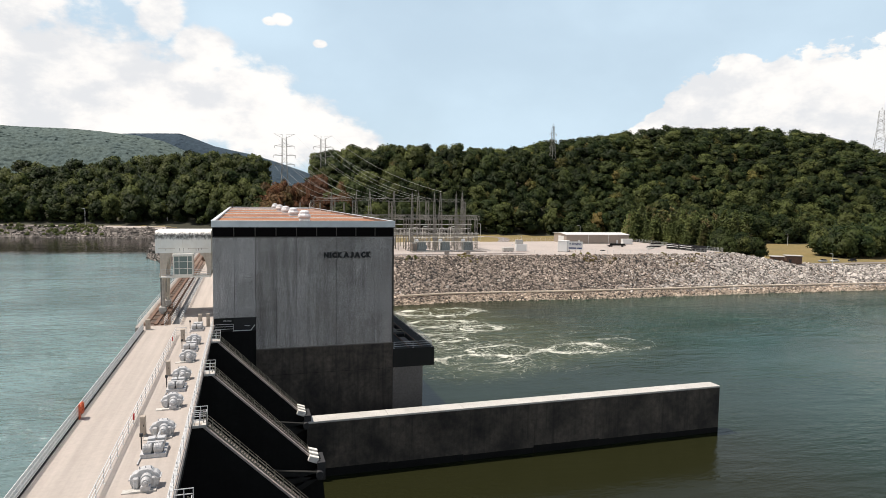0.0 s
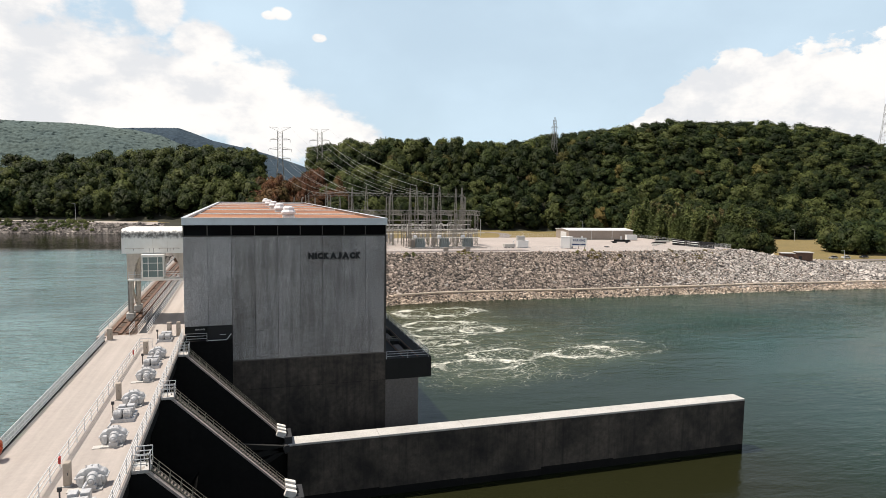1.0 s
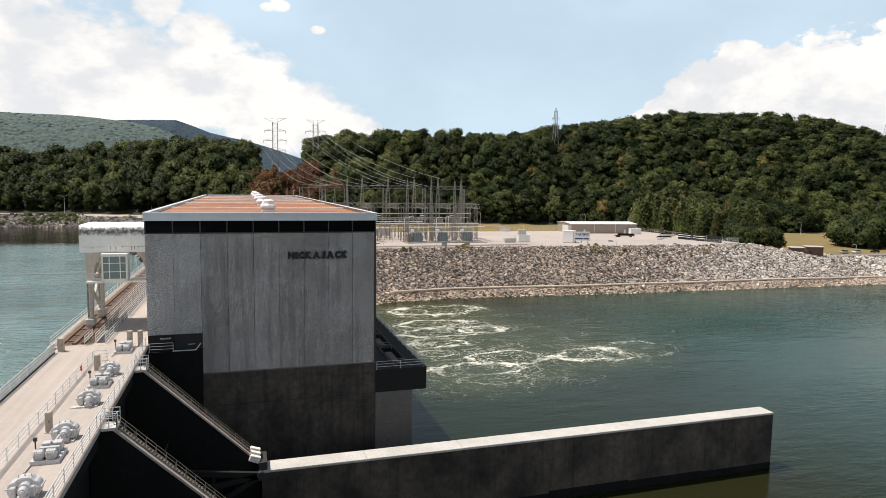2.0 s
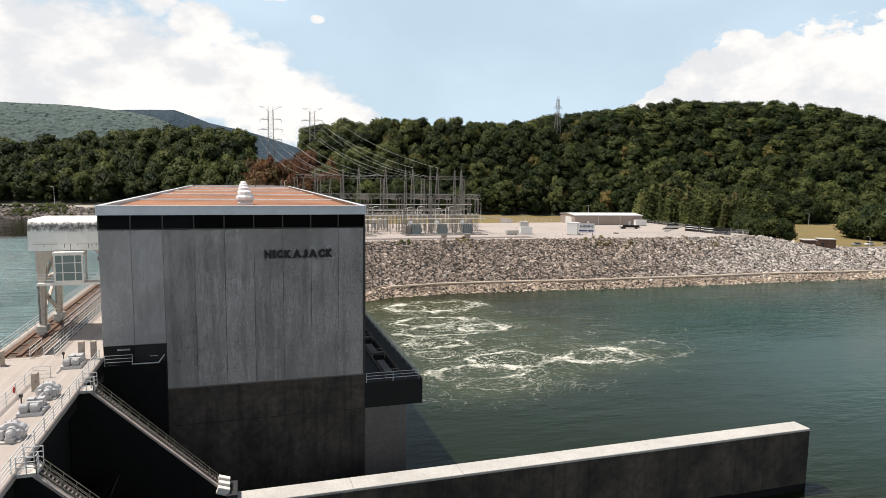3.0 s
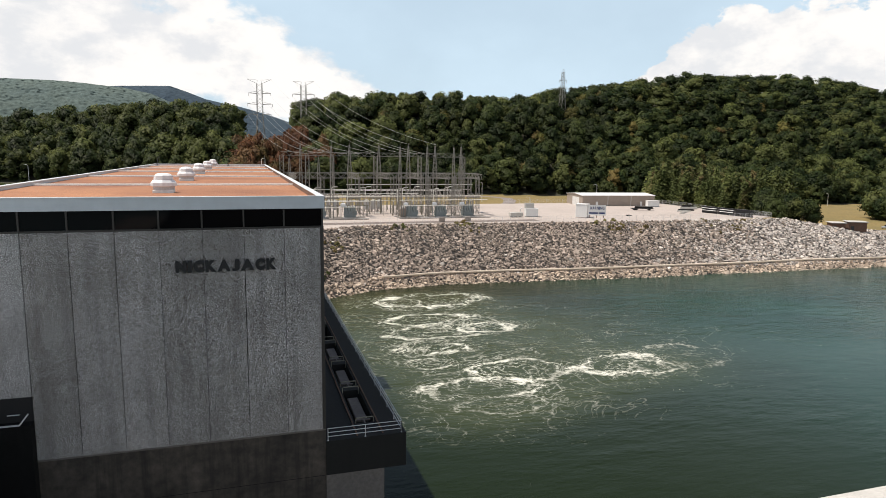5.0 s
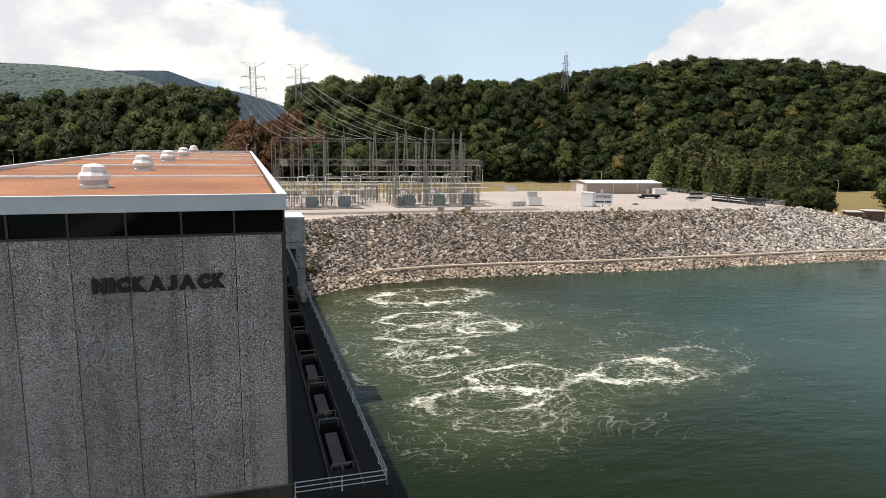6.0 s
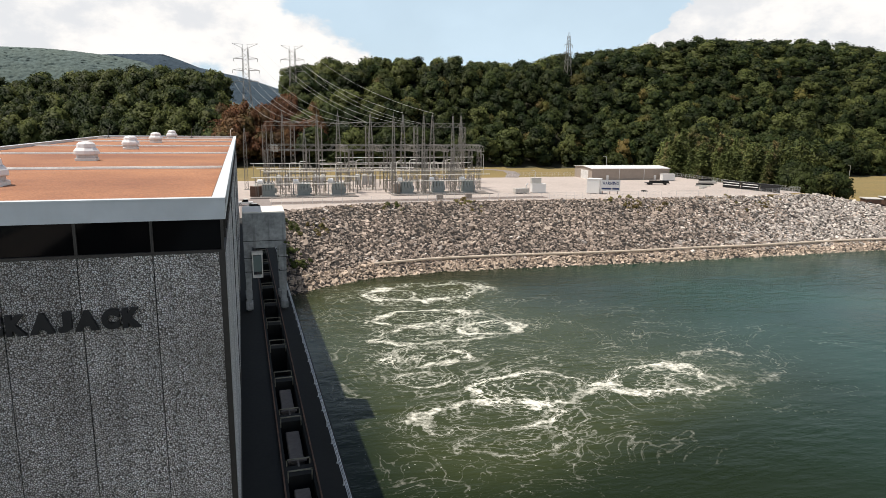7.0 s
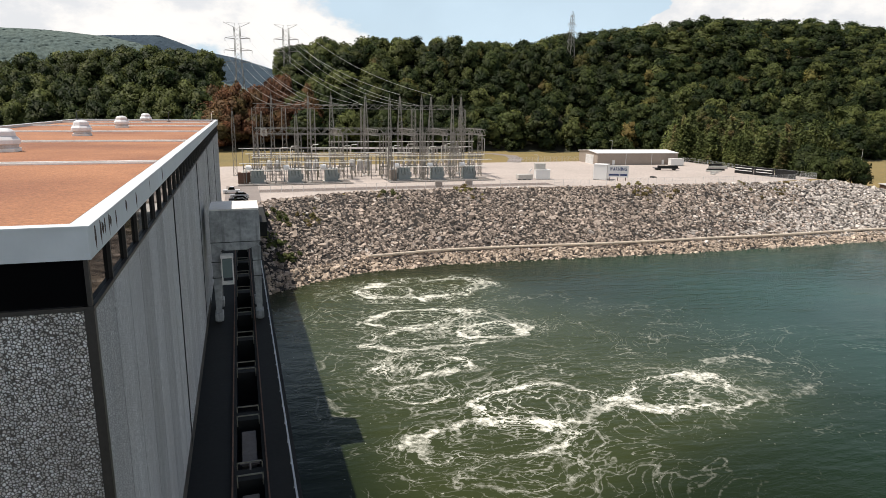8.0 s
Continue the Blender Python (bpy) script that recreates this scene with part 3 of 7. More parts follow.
def lathe(bm, profile, n=12, at=(0, 0, 0)):
    """Turned shape round the z axis from (radius, height) pairs."""
    rings = []
    for r, z in profile:
        rings.append([bm.verts.new((at[0] + r * math.cos(k * math.tau / n), at[1] + r * math.sin(k * math.tau / n), at[2] + z)) for k in range(n)])
    for a, b in zip(rings, rings[1:]):
        for k in range(n):
            bm.faces.new((a[k], a[(k + 1) % n], b[(k + 1) % n], b[k]))
    bm.faces.new(rings[0][::-1])
    bm.faces.new(rings[-1])


def prism(bm, outline, y0, y1):
    """A plate between y0 and y1 with an outline of (x, z) corners."""
    a = [bm.verts.new((x, y0, z)) for x, z in outline]
    b = [bm.verts.new((x, y1, z)) for x, z in outline]
    n = len(outline)
    faces = [bm.faces.new(a), bm.faces.new(b[::-1])]
    for i in range(n):
        faces.append(bm.faces.new((a[i], b[i], b[(i + 1) % n], a[(i + 1) % n])))
    bmesh.ops.recalc_face_normals(bm, faces=faces)


def mesh_of(name, bm, mat, smooth=False):
    me = bpy.data.meshes.new(name)
    bm.normal_update()
    bm.to_mesh(me)
    bm.free()
    me.materials.append(mat)
    if smooth:
        me.polygons.foreach_set("use_smooth", [True] * len(me.polygons))
    return me


def part(name, bm, mat, parent=None, label="", smooth=False):
    ob = new(name, mesh_of(name, bm, mat, smooth))
    ob.parent = parent
    return tagged(ob, label)


def piece(name, me, parent, m):
    """One more object on a shared mesh, under parent, at the pose m."""
    ob = new(name, me)
    ob.parent = parent
    ob.matrix_basis = m
    return ob


def thing(name, at, label, category, group="", kind=""):
    ob = new(name)
    ob.location = at
    ob.empty_display_size = 0.5
    return tagged(ob, label, category, group, kind)


def solid(name, bm, mat, label, category, kind="", group="", smooth=False):
    return tagged(new(name, mesh_of(name, bm, mat, smooth)), label, category, group, kind)


def numpy_mesh(name, verts, faces, mat, smooth=False, slots=None, normals=None, tone=None):
    """A mesh from arrays of corners and of triangles or quads."""
    me = bpy.data.meshes.new(name)
    k = faces.shape[1]
    me.vertices.add(len(verts))
    me.vertices.foreach_set("co", np.asarray(verts, np.float32).ravel())
    me.loops.add(faces.size)
    me.loops.foreach_set("vertex_index", faces.astype(np.int32).ravel())
    me.polygons.add(len(faces))
    me.polygons.foreach_set("loop_start", np.arange(0, faces.size, k, dtype=np.int32))
    for m in mat if isinstance(mat, (list, tuple)) else [mat]:
        me.materials.append(m)
    if slots is not None:
        me.polygons.foreach_set("material_index", slots.astype(np.int32))
    me.polygons.foreach_set("use_smooth", np.full(len(faces), smooth))
    me.update(calc_edges=True)
    me.validate()
    if tone is not None:
        me.attributes.new("tone", "FLOAT", "POINT").data.foreach_set("value", np.asarray(tone, np.float32))
    if normals is not None:
        me.normals_split_custom_set_from_vertices(np.asarray(normals, np.float32))
    return me


# ---- ground: river banks, yard, fields and hills as one sheet ----


def smooth01(v):
    v = np.clip(v, 0, 1)
    return v * v * (3 - 2 * v)


SHORE_X = [-3000, -400, -160, -100, -74, -66, -62, -50, -34, 0, 7, 10, 17, 31, 50, 71, 122, 195, 262, 400, 800, 3000]
SHORE_Y = [700, 400, 352, 338, 329, 318, 196, 165, 135, 118, 112, 115.2, 120, 127, 129.8, 128.5, 125.3, 124.2, 121, 113, 80, -200]
CREST_X = [-3000, -300, -130, -60, -12, 2, 26, 36, 110, 180, 250, 330, 390, 450, 520, 640, 760, 1000, 3000]
CREST_Z = [30, 38, 44, 48, 45, 32, 36, 53, 59, 62, 67, 77, 91, 96, 101, 97, 79, 55, 40]
FRONT_X = [-3000, -160, -100, -40, -10, 30, 60, 120, 220, 280, 340, 420, 600, 3000]
FRONT_Y = [700, 392, 372, 345, 345, 330, 318, 318, 300, 282, 284, 290, 300, 300]


def ground_height(x, y):
    shore = np.interp(x, SHORE_X, SHORE_Y)
    up = x < -22
    level = np.where(up, HEAD, TAIL)
    top = np.where(up, 13.0, np.interp(x, [-22, 206, 236, 3000], [9.0, 9.0, 3.6, 3.6]))
    slope = np.where(up, 0.45, np.interp(x, [7, 31, 206, 236], [0.52, 0.455, 0.455, 0.42]))
    bank = level + (y - shore) * slope
    z = np.clip(bank, level - 5, top)
    front, crest = np.interp(x, FRONT_X, FRONT_Y), np.interp(x, CREST_X, CREST_Z)
    depth = np.interp(x, [-300, 0, 120, 300, 420, 700], [95, 90, 95, 170, 185, 230])
    rise = smooth01((y - front + 12) / depth * 0.93)
    hill = (crest - top) * rise
    behind = smooth01((y - front - depth - 60) / 500)
    z = z + np.where(y > front - 12, hill * (1 - behind), 0)
    roll = np.sin(x * 0.021 + 1.3) * np.cos(y * 0.027) * 3.0
    z = z + roll * smooth01((y - front - 10) / 60)
    far = smooth01((-y - 330) / 60)
    return z * (1 - far) + far * 14.0


def axis_steps(marks):
    out = []
    for (a, b, n) in marks:
        out.extend(np.linspace(a, b, n, endpoint=False))
    out.append(marks[-1][1])
    return np.array(out)


gx = axis_steps([(-4000, -600, 12), (-600, -200, 20), (-200, 280, 120), (280, 900, 60), (900, 4000, 14)])
gy = axis_steps([(-3500, -500, 10), (-500, 90, 20), (90, 200, 56), (200, 560, 72), (560, 1000, 16), (1000, 4800, 12)])
GX, GY = np.meshgrid(gx, gy, indexing="ij")
GZ = ground_height(GX, GY)
ny = len(gy)
idx = np.arange(len(gx) * ny).reshape(len(gx), ny)
quads = np.stack([idx[:-1, :-1], idx[1:, :-1], idx[1:, 1:], idx[:-1, 1:]], -1).reshape(-1, 4)
cx = (GX[:-1, :-1] + GX[1:, 1:]).ravel() / 2
cy = (GY[:-1, :-1] + GY[1:, 1:]).ravel() / 2
shore_mid = np.interp(cx, SHORE_X, SHORE_Y)
bank_width = np.where(cx < -22, 20, np.interp(cx, [206, 236], [33, 25]))
is_bank = (cy < shore_mid + bank_width).astype(int)
is_bank[(cy > np.interp(cx, FRONT_X, FRONT_Y) - 6) | ((cx < -40) & (cy > shore_mid + 25))] = 2
ground = new("ground", numpy_mesh("ground", np.stack([GX, GY, GZ], -1).reshape(-1, 3), quads, [M_GRASS, M_BANK, M_FLOOR], True, is_bank))
tagged(ground, "dry tawny grass and bare soil rising to wooded hills", "ground", kind="structure")


def flat_sheet(name, x0, x1, y0, y1, z, nx, nyy, mat, label, category):
    xs, ys = np.linspace(x0, x1, nx), np.linspace(y0, y1, nyy)
    X, Y = np.meshgrid(xs, ys, indexing="ij")
    ids = np.arange(nx * nyy).reshape(nx, nyy)
    f = np.stack([ids[:-1, :-1], ids[1:, :-1], ids[1:, 1:], ids[:-1, 1:]], -1).reshape(-1, 4)
    ob = new(name, numpy_mesh(name, np.stack([X, Y, np.full_like(X, z)], -1).reshape(-1, 3), f, mat))
    return tagged(ob, label, category, kind="structure")


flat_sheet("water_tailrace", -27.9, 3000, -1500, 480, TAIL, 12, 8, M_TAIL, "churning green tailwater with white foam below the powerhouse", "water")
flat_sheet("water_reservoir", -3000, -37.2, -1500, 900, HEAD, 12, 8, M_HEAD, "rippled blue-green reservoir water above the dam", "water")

# gravel yard, service road and car park lie a hand's width over the ground
xs = np.array([-12, 0, 9, 12, 17, 24, 31, 50, 71, 95, 122, 145, 160, 176, 188, 198, 205.0])
near = np.interp(xs, SHORE_X, SHORE_Y) + np.where(xs < 9, 32, 32.6) + np.interp(xs, [176, 205], [0, 6])
YX = np.repeat(xs, 4)
YY = np.stack([near + (247 - near) * k for k in (0, 0.2, 0.6, 1)], -1).ravel()
ids = np.arange(len(YX)).reshape(-1, 4)
quads = np.stack([ids[:-1, :-1], ids[1:, :-1], ids[1:, 1:], ids[:-1, 1:]], -1).reshape(-1, 4)
tagged(new("gravel_yard", numpy_mesh("gravel_yard", np.stack([YX, YY, np.full(len(YX), 9.06)], -1), quads, M_GRAVEL)), "pale sunlit gravel yard of the switchyard", "yard", kind="structure")
flat_sheet("yard_road", 9.0, 100, 165.4, 171.2, 9.10, 6, 2, M_YARDROAD, "worn brown service road in front of the transformers", "road")
flat_sheet("road_field", 239, 420, 146, 152, 3.72, 6, 2, M_ASPHALT, "narrow road along the grass behind the riprap", "road")
ex = np.array([-300.0, -230, -160, -130, -100, -84, -70])
shoulder_x = np.array([-124.0, -115, -105, -95, -88, -80, -70])
shoulder_y = np.interp(shoulder_x, SHORE_X, SHORE_Y)
ey = np.interp(ex, SHORE_X, SHORE_Y)
ids = np.arange(14).reshape(7, 2)
quads = np.stack([ids[:-1, 0], ids[1:, 0], ids[1:, 1], ids[:-1, 1]], -1)
slope_strip = np.stack([np.repeat(shoulder_x, 2), np.stack([shoulder_y + 11.8, shoulder_y + 14.55], -1).ravel(), np.tile([HEAD + 11.8 * 0.45 + 0.12, 13.12], 7)], -1)
tagged(new("bank_shoulder", numpy_mesh("bank_shoulder", slope_strip, quads, M_GRAVEL)), "pale crushed stone shoulder below the embankment road", "shoulder", kind="structure")
bank_road = np.stack([np.repeat(ex, 2), np.stack([ey + 14.6, ey + 23.5], -1).ravel(), np.full(14, 13.12)], -1)
tagged(new("road_embankment", numpy_mesh("road_embankment", bank_road, quads, M_GRAVEL)), "pale gravel road on the embankment crest", "road", kind="structure")
bm = bmesh.new()
prev = None
bends = [Vector(p) for p in ((121, 246, 0), (131, 266, 0), (136, 284, 0), (132, 297, 0), (116, 303, 0), (92, 304.5, 0), (60, 303, 0), (30, 300, 0))]
for i in range(len(bends)):
    p = bends[i]
    d = (bends[min(i + 1, len(bends) - 1)] - bends[max(i - 1, 0)]).normalized()
    side = Vector((-d.y, d.x, 0)) * 3.2
    row = []
    for q in (p + side, p - side):
        row.append(bm.verts.new((q.x, q.y, float(ground_height(np.array([q.x]), np.array([q.y]))[0]) + 0.09)))
    if prev:
        bm.faces.new((prev[0], prev[1], row[1], row[0]))
    prev = row
solid("road_access", bm, M_ASPHALT, "grey access road curving through dry grass below the woods", "road", "structure")

# ---- spillway deck ----
DECK = 14.2
bm = bmesh.new()
box(bm, -37.0, -27.3, -150, 0.5, DECK - 0.42, DECK)
rounded(bm, 0.04)
spill_deck = solid("spillway_deck", bm, M_DECK, "pale weathered concrete roadway deck over the spillway gates", "deck", "structure")
bm = bmesh.new()
box(bm, -36.6, -28.2, -150, 0.4, -9, DECK - 1.6)
box(bm, -36.9, -27.45, -150, 0.4, DECK - 1.6, DECK - 0.42)
solid("dam_wall", bm, M_CONC_BLACK, "stained concrete spillway wall under the deck, shade in its dark colour", "dam wall", "structure")

# ---- powerhouse ----
PW = 3.05
LEFT, RIGHT, FAR_Y = -27.45, 0.0, 130.6
PAN_B, PAN_T, SILL, GLASS_T, FASC_T = 10.15, 27.25, 27.38, 28.8, 29.72
powerhouse = thing("powerhouse", (0, 0, 0), "long concrete powerhouse clad in pebbled panels under an orange gravel roof", "power station")


def panel_mesh(width, height, mat, axis):
    bm = bmesh.new()
    if axis == "x":
        box(bm, 0.022, width - 0.022, 0, 0.2, 0.01, height - 0.01)
        rounded(bm, 0.012)
    else:
        box(bm, -0.2, 0, 0.03, width - 0.03, 0.01, height - 0.01)
    return mesh_of("wall_panel", bm, mat)


bm = bmesh.new()
box(bm, LEFT + 0.2, RIGHT - 0.2, 0.2, FAR_Y - 0.2, 9.0, GLASS_T)
part("core_wall", bm, M_JOINT, powerhouse)
tall = panel_mesh(PW, PAN_T - PAN_B, M_PANEL, "x")
short = panel_mesh(PW, PAN_T - 15.15, M_PANEL_PALE, "x")
for i in range(9):
    if i < 7:
        piece("wall_panel", tall, powerhouse, pose(RIGHT - (i + 1) * PW, 0, PAN_B))
    else:
        piece("wall_panel", short, powerhouse, pose(RIGHT - (i + 1) * PW, 0, 15.15))
side = panel_mesh(PW - 0.012, PAN_T - 9.2, M_PANEL_SIDE, "y")
for i in range(42):
    piece("wall_panel", side, powerhouse, pose(RIGHT, 0.25 + i * PW, 9.2))
    piece("wall_panel", side, powerhouse, pose(LEFT + 0.2, 0.25 + i * PW, 9.2))
for y in (25.0, 50.8, 75.0, 98.8):
    bm = bmesh.new()
    box(bm, RIGHT, RIGHT + 0.05, y - 0.12, y + 0.12, 9.2, PAN_T)
    part("expansion_joint", bm, M_JOINT, powerhouse, "dark vertical expansion joint")
bm = bmesh.new()
box(bm, RIGHT - 0.24, RIGHT + 0.03, -0.03, 0.24, PAN_B, SILL)
part("corner_trim", bm, M_BRONZE, powerhouse)
bm = bmesh.new()
box(bm, LEFT - 0.05, RIGHT + 0.05, -0.05, 0.1, PAN_T, SILL)
box(bm, RIGHT - 0.1, RIGHT + 0.05, 0.1, FAR_Y, PAN_T, SILL)
box(bm, LEFT - 0.05, LEFT + 0.1, 0.1, FAR_Y, PAN_T, SILL)
part("window_sill", bm, M_BRONZE, powerhouse, "dark metal sill band")
# clerestory: one pane to a bay between bronze mullions
bm = bmesh.new()
box(bm, 0.05, PW - 0.05, 0.10, 0.14, SILL, GLASS_T)
pane_x = mesh_of("pane", bm, M_GLASS)
bm = bmesh.new()
box(bm, -0.14, -0.10, 0.05, PW - 0.05, SILL, GLASS_T)
pane_y = mesh_of("pane", bm, M_GLASS)
bm = bmesh.new()
box(bm, -0.06, 0.06, -0.02, 0.16, SILL, GLASS_T)
mull_x = mesh_of("mullion", bm, M_BRONZE)
bm = bmesh.new()
box(bm, -0.16, 0.02, -0.06, 0.06, SILL, GLASS_T)
mull_y = mesh_of("mullion", bm, M_BRONZE)
for i in range(9):
    piece("pane", pane_x, powerhouse, pose(RIGHT - (i + 1) * PW, 0, 0))
    piece("mullion", mull_x, powerhouse, pose(RIGHT - (i + 1) * PW + (0.06 if i == 8 else 0), 0, 0))
piece("mullion", mull_x, powerhouse, pose(RIGHT - 0.06, 0, 0))
for i in range(42):
    piece("pane", pane_y, powerhouse, pose(RIGHT, 0.25 + i * PW, 0))
    piece("mullion", mull_y, powerhouse, pose(RIGHT, 0.25 + (i + 1) * PW, 0))
# fascia, roof slab and parapet
bm = bmesh.new()
box(bm, LEFT - 0.12, RIGHT + 0.12, -0.12, 0.3, GLASS_T, FASC_T)
box(bm, RIGHT - 0.3, RIGHT + 0.12, 0.3, FAR_Y + 0.1, GLASS_T, FASC_T)
box(bm, LEFT - 0.12, LEFT + 0.3, 0.3, FAR_Y + 0.1, GLASS_T, FASC_T)
box(bm, LEFT + 0.3, RIGHT - 0.3, FAR_Y - 0.3, FAR_Y + 0.1, GLASS_T, FASC_T)
part("fascia", bm, M_FASCIA, powerhouse, "pale blue-grey painted fascia band with rust runs")
bm = bmesh.new()
for x0, x1, y0, y1 in ((LEFT - 0.16, RIGHT + 0.16, -0.16, 0.34), (RIGHT - 0.42, RIGHT + 0.16, 0.34, FAR_Y), (LEFT - 0.16, LEFT + 0.42, 0.34, FAR_Y), (LEFT - 0.16, RIGHT + 0.16, FAR_Y, FAR_Y + 0.14)):
    box(bm, x0, x1, y0, y1, FASC_T, FASC_T + 0.07)
part("coping", bm, M_FASCIA, powerhouse, "pale metal coping on the parapet")
bm = bmesh.new()
box(bm, RIGHT - 0.47, RIGHT - 0.42, 0.4, FAR_Y - 0.4, 29.39, FASC_T + 0.05)
part("rust_edge", bm, M_RUST, powerhouse, "rusted inner edge of the coping")
bm = bmesh.new()
n = 26
for j in range(n):
    box(bm, LEFT + 0.3, RIGHT - 0.3, 0.3 + (FAR_Y - 0.6) / n * j, 0.3 + (FAR_Y - 0.6) / n * (j + 1), GLASS_T + 0.02, 29.38)
bmesh.ops.remove_doubles(bm, verts=bm.verts, dist=0.001)
part("roof", bm, M_ROOF, powerhouse, "orange gravel roof surface with darker damp patches")
for y in (25.4, 51.0, 75.0, 98.8, 118.0):
    bm = bmesh.new()
    box(bm, LEFT + 0.35, RIGHT - 0.4, y - 0.2, y + 0.2, 29.38, 29.48)
    box(bm, LEFT + 0.35, RIGHT - 0.4, y - 0.09, y + 0.09, 29.48, 29.58)
    part("roof_joint_curb", bm, M_FLASH, powerhouse, "pale flashed expansion joint across the roof")
    # dark strip drawn as the shadow line along the curb
    bm = bmesh.new()
    box(bm, LEFT + 0.4, RIGHT - 0.6, y + 0.22, y + 0.55, 29.38, 29.40)
    part("tar_strip", bm, M_JOINT, powerhouse)


rr = random.Random(4)
for y in (0.7, 1.5, 1.8, 2.2, 2.9, 3.1, 4.2, 6.4, 9.0, 13.5, 19.0):
    bm = bmesh.new()
    top, bot, w = FASC_T - 0.15 * rr.random(), GLASS_T + 0.05 + 0.35 * rr.random(), 0.08 + 0.2 * rr.random()
    prism(bm, [(0, top), (w, top - 0.1), (w * 1.3, (top + bot) / 2), (w * 0.7, bot), (0.2 * w, bot + 0.12), (-0.3 * w, (top + bot) / 2)], 0, 0.004)
    ob = part("rust_run", bm, M_RUSTRUN, powerhouse, "black-brown rust run down the fascia")
    ob.matrix_basis = pose(RIGHT + 0.121, y, 0, 0, 0, 90)


def letter_mesh(ch, width, height, depth, mat, bold=0.03):
    """One capital from the built-in font, fitted to width and height, standing in the xz plane."""
    cu = bpy.data.curves.new("letter", "FONT")
    cu.body, cu.extrude, cu.offset = ch, 0.5, bold
    tmp = bpy.data.objects.new("letter", cu)
    scene.collection.objects.link(tmp)
    me = bpy.data.meshes.new_from_object(tmp.evaluated_get(bpy.context.evaluated_depsgraph_get()))
    bpy.data.objects.remove(tmp)
    co = np.empty(len(me.vertices) * 3, np.float32)
    me.vertices.foreach_get("co", co)
    co = co.reshape(-1, 3)
    lo, hi = co.min(0), co.max(0)
    u = (co - lo) / (hi - lo)
    out = np.stack([u[:, 0] * width, -u[:, 2] * depth, u[:, 1] * height], -1)
    me.vertices.foreach_set("co", out.astype(np.float32).ravel())
    me.materials.clear()
    me.materials.append(mat)
    return me


def lettering(text, widths, x0, x1, height, gap, depth, mat, parent, m, bold=0.03):
    unit = (x1 - x0) / sum(widths)
    x = x0
    for ch, w in zip(text, widths):
        if ch != " ":
            piece("letter", letter_mesh(ch, w * unit - gap, height, depth, mat, bold), parent, m @ pose(x + gap / 2, 0, 0))
        x += w * unit


lettering("NICKAJACK", [1.05, 0.5, 1, 1.05, 1.27, 0.8, 1.27, 1, 1.05], -11.2, -3.65, 0.92, 0.11, 0.22, M_BLACK, powerhouse, pose(0, 0, 24.0), 0.075)
lettering("NICKAJACK", [1.05, 0.5, 1, 1.05, 1.15, 0.8, 1.15, 1, 1.05], -26.1, -24.85, 0.2, 0.03, 0.02, M_SIGN, powerhouse, pose(0, -0.025, 14.62), 0.02)
# lower walls
bm = bmesh.new()
box(bm, -21.4, 0.02, 0.12, 60, -12, PAN_B)
part("base_wall", bm, M_CONC, powerhouse, "dark water-stained concrete base with form joints")
bm = bmesh.new()
box(bm, -21.3, -0.1, 0.10, 0.13, 5.9, 5.925)
part("form_joint", bm, M_CONC_BLACK, powerhouse)
bm = bmesh.new()
box(bm, -21.35, 0.03, 0.06, 0.2, PAN_B - 0.16, PAN_B - 0.01)
part("panel_ledge", bm, M_PIER, powerhouse, "thin pale ledge under the panels")
bm = bmesh.new()
box(bm, -27.3, -21.35, -0.75, 0.2, -12, 13.25)
box(bm, -27.3, -21.4, 0.2, 40, -12, 13.2)
part("intake_wall", bm, M_CONC_BLACK, powerhouse, "stained concrete wall beside the gates, black with painted shade")
bm = bmesh.new()
box(bm, -27.4, -24.6, -0.02, 0.19, 13.25, 15.13)
part("lower_infill", bm, M_SLAB, powerhouse)
# shallow black sheet: the opening's darkness is only colour
bm = bmesh.new()
box(bm, -24.5, -21.4, 0.14, 0.19, 13.25, 15.13)
part("opening_back", bm, M_BLACK, powerhouse, "black sheet painted as the darkness of the opening under the panels")
bm = bmesh.new()
strut(bm, (-24.5, -0.65, 13.3), (-22.1, -0.65, 13.3), 0.10)
strut(bm, (-22.1, -0.65, 13.3), (-21.5, -0.65, 14.1), 0.10)
strut(bm, (-23.0, -0.1, 13.9), (-22.2, -0.1, 13.9), 0.06)
part("pipe_rail", bm, M_GALV, powerhouse)

# draft tube deck along the downstream side, with gate slots
bm = bmesh.new()
box(bm, 0.02, 3.0, -0.02, 150, 5.95, 9.0)
box(bm, 4.75, 7.0, -0.02, 118, 5.95, 9.0)
slots = []
y = 3.0
k = 0
while y < 112:
    length = 8.6 if k % 3 else 9.6
    slots.append((y, y + length - 1.4))
    y += length
    k += 1
edges = [-0.02] + [v for s in slots for v in s] + [150]
for a, b in zip(edges[::2], edges[1::2]):
    box(bm, 3.0, 4.75, a, b, 5.95, 9.0)
box(bm, 4.75, 9.0, 118, 150, 5.95, 9.0)
part("downstream_deck", bm, M_SLAB, powerhouse, "concrete downstream deck cut by gate slots, shadow deepened in its colour")
# floor painted black for the shade down in the slots
bm = bmesh.new()
box(bm, 3.0, 4.75, 2, 113, 5.95, 6.2)
part("slot_floor", bm, M_BLACK, powerhouse)
for x in (2.75, 5.0):
    bm = bmesh.new()
    box(bm, x - 0.05, x + 0.05, 0.4, 140, 9.0, 9.13)
    part("crane_rail", bm, M_RUST, powerhouse, "rusty steel crane rail")
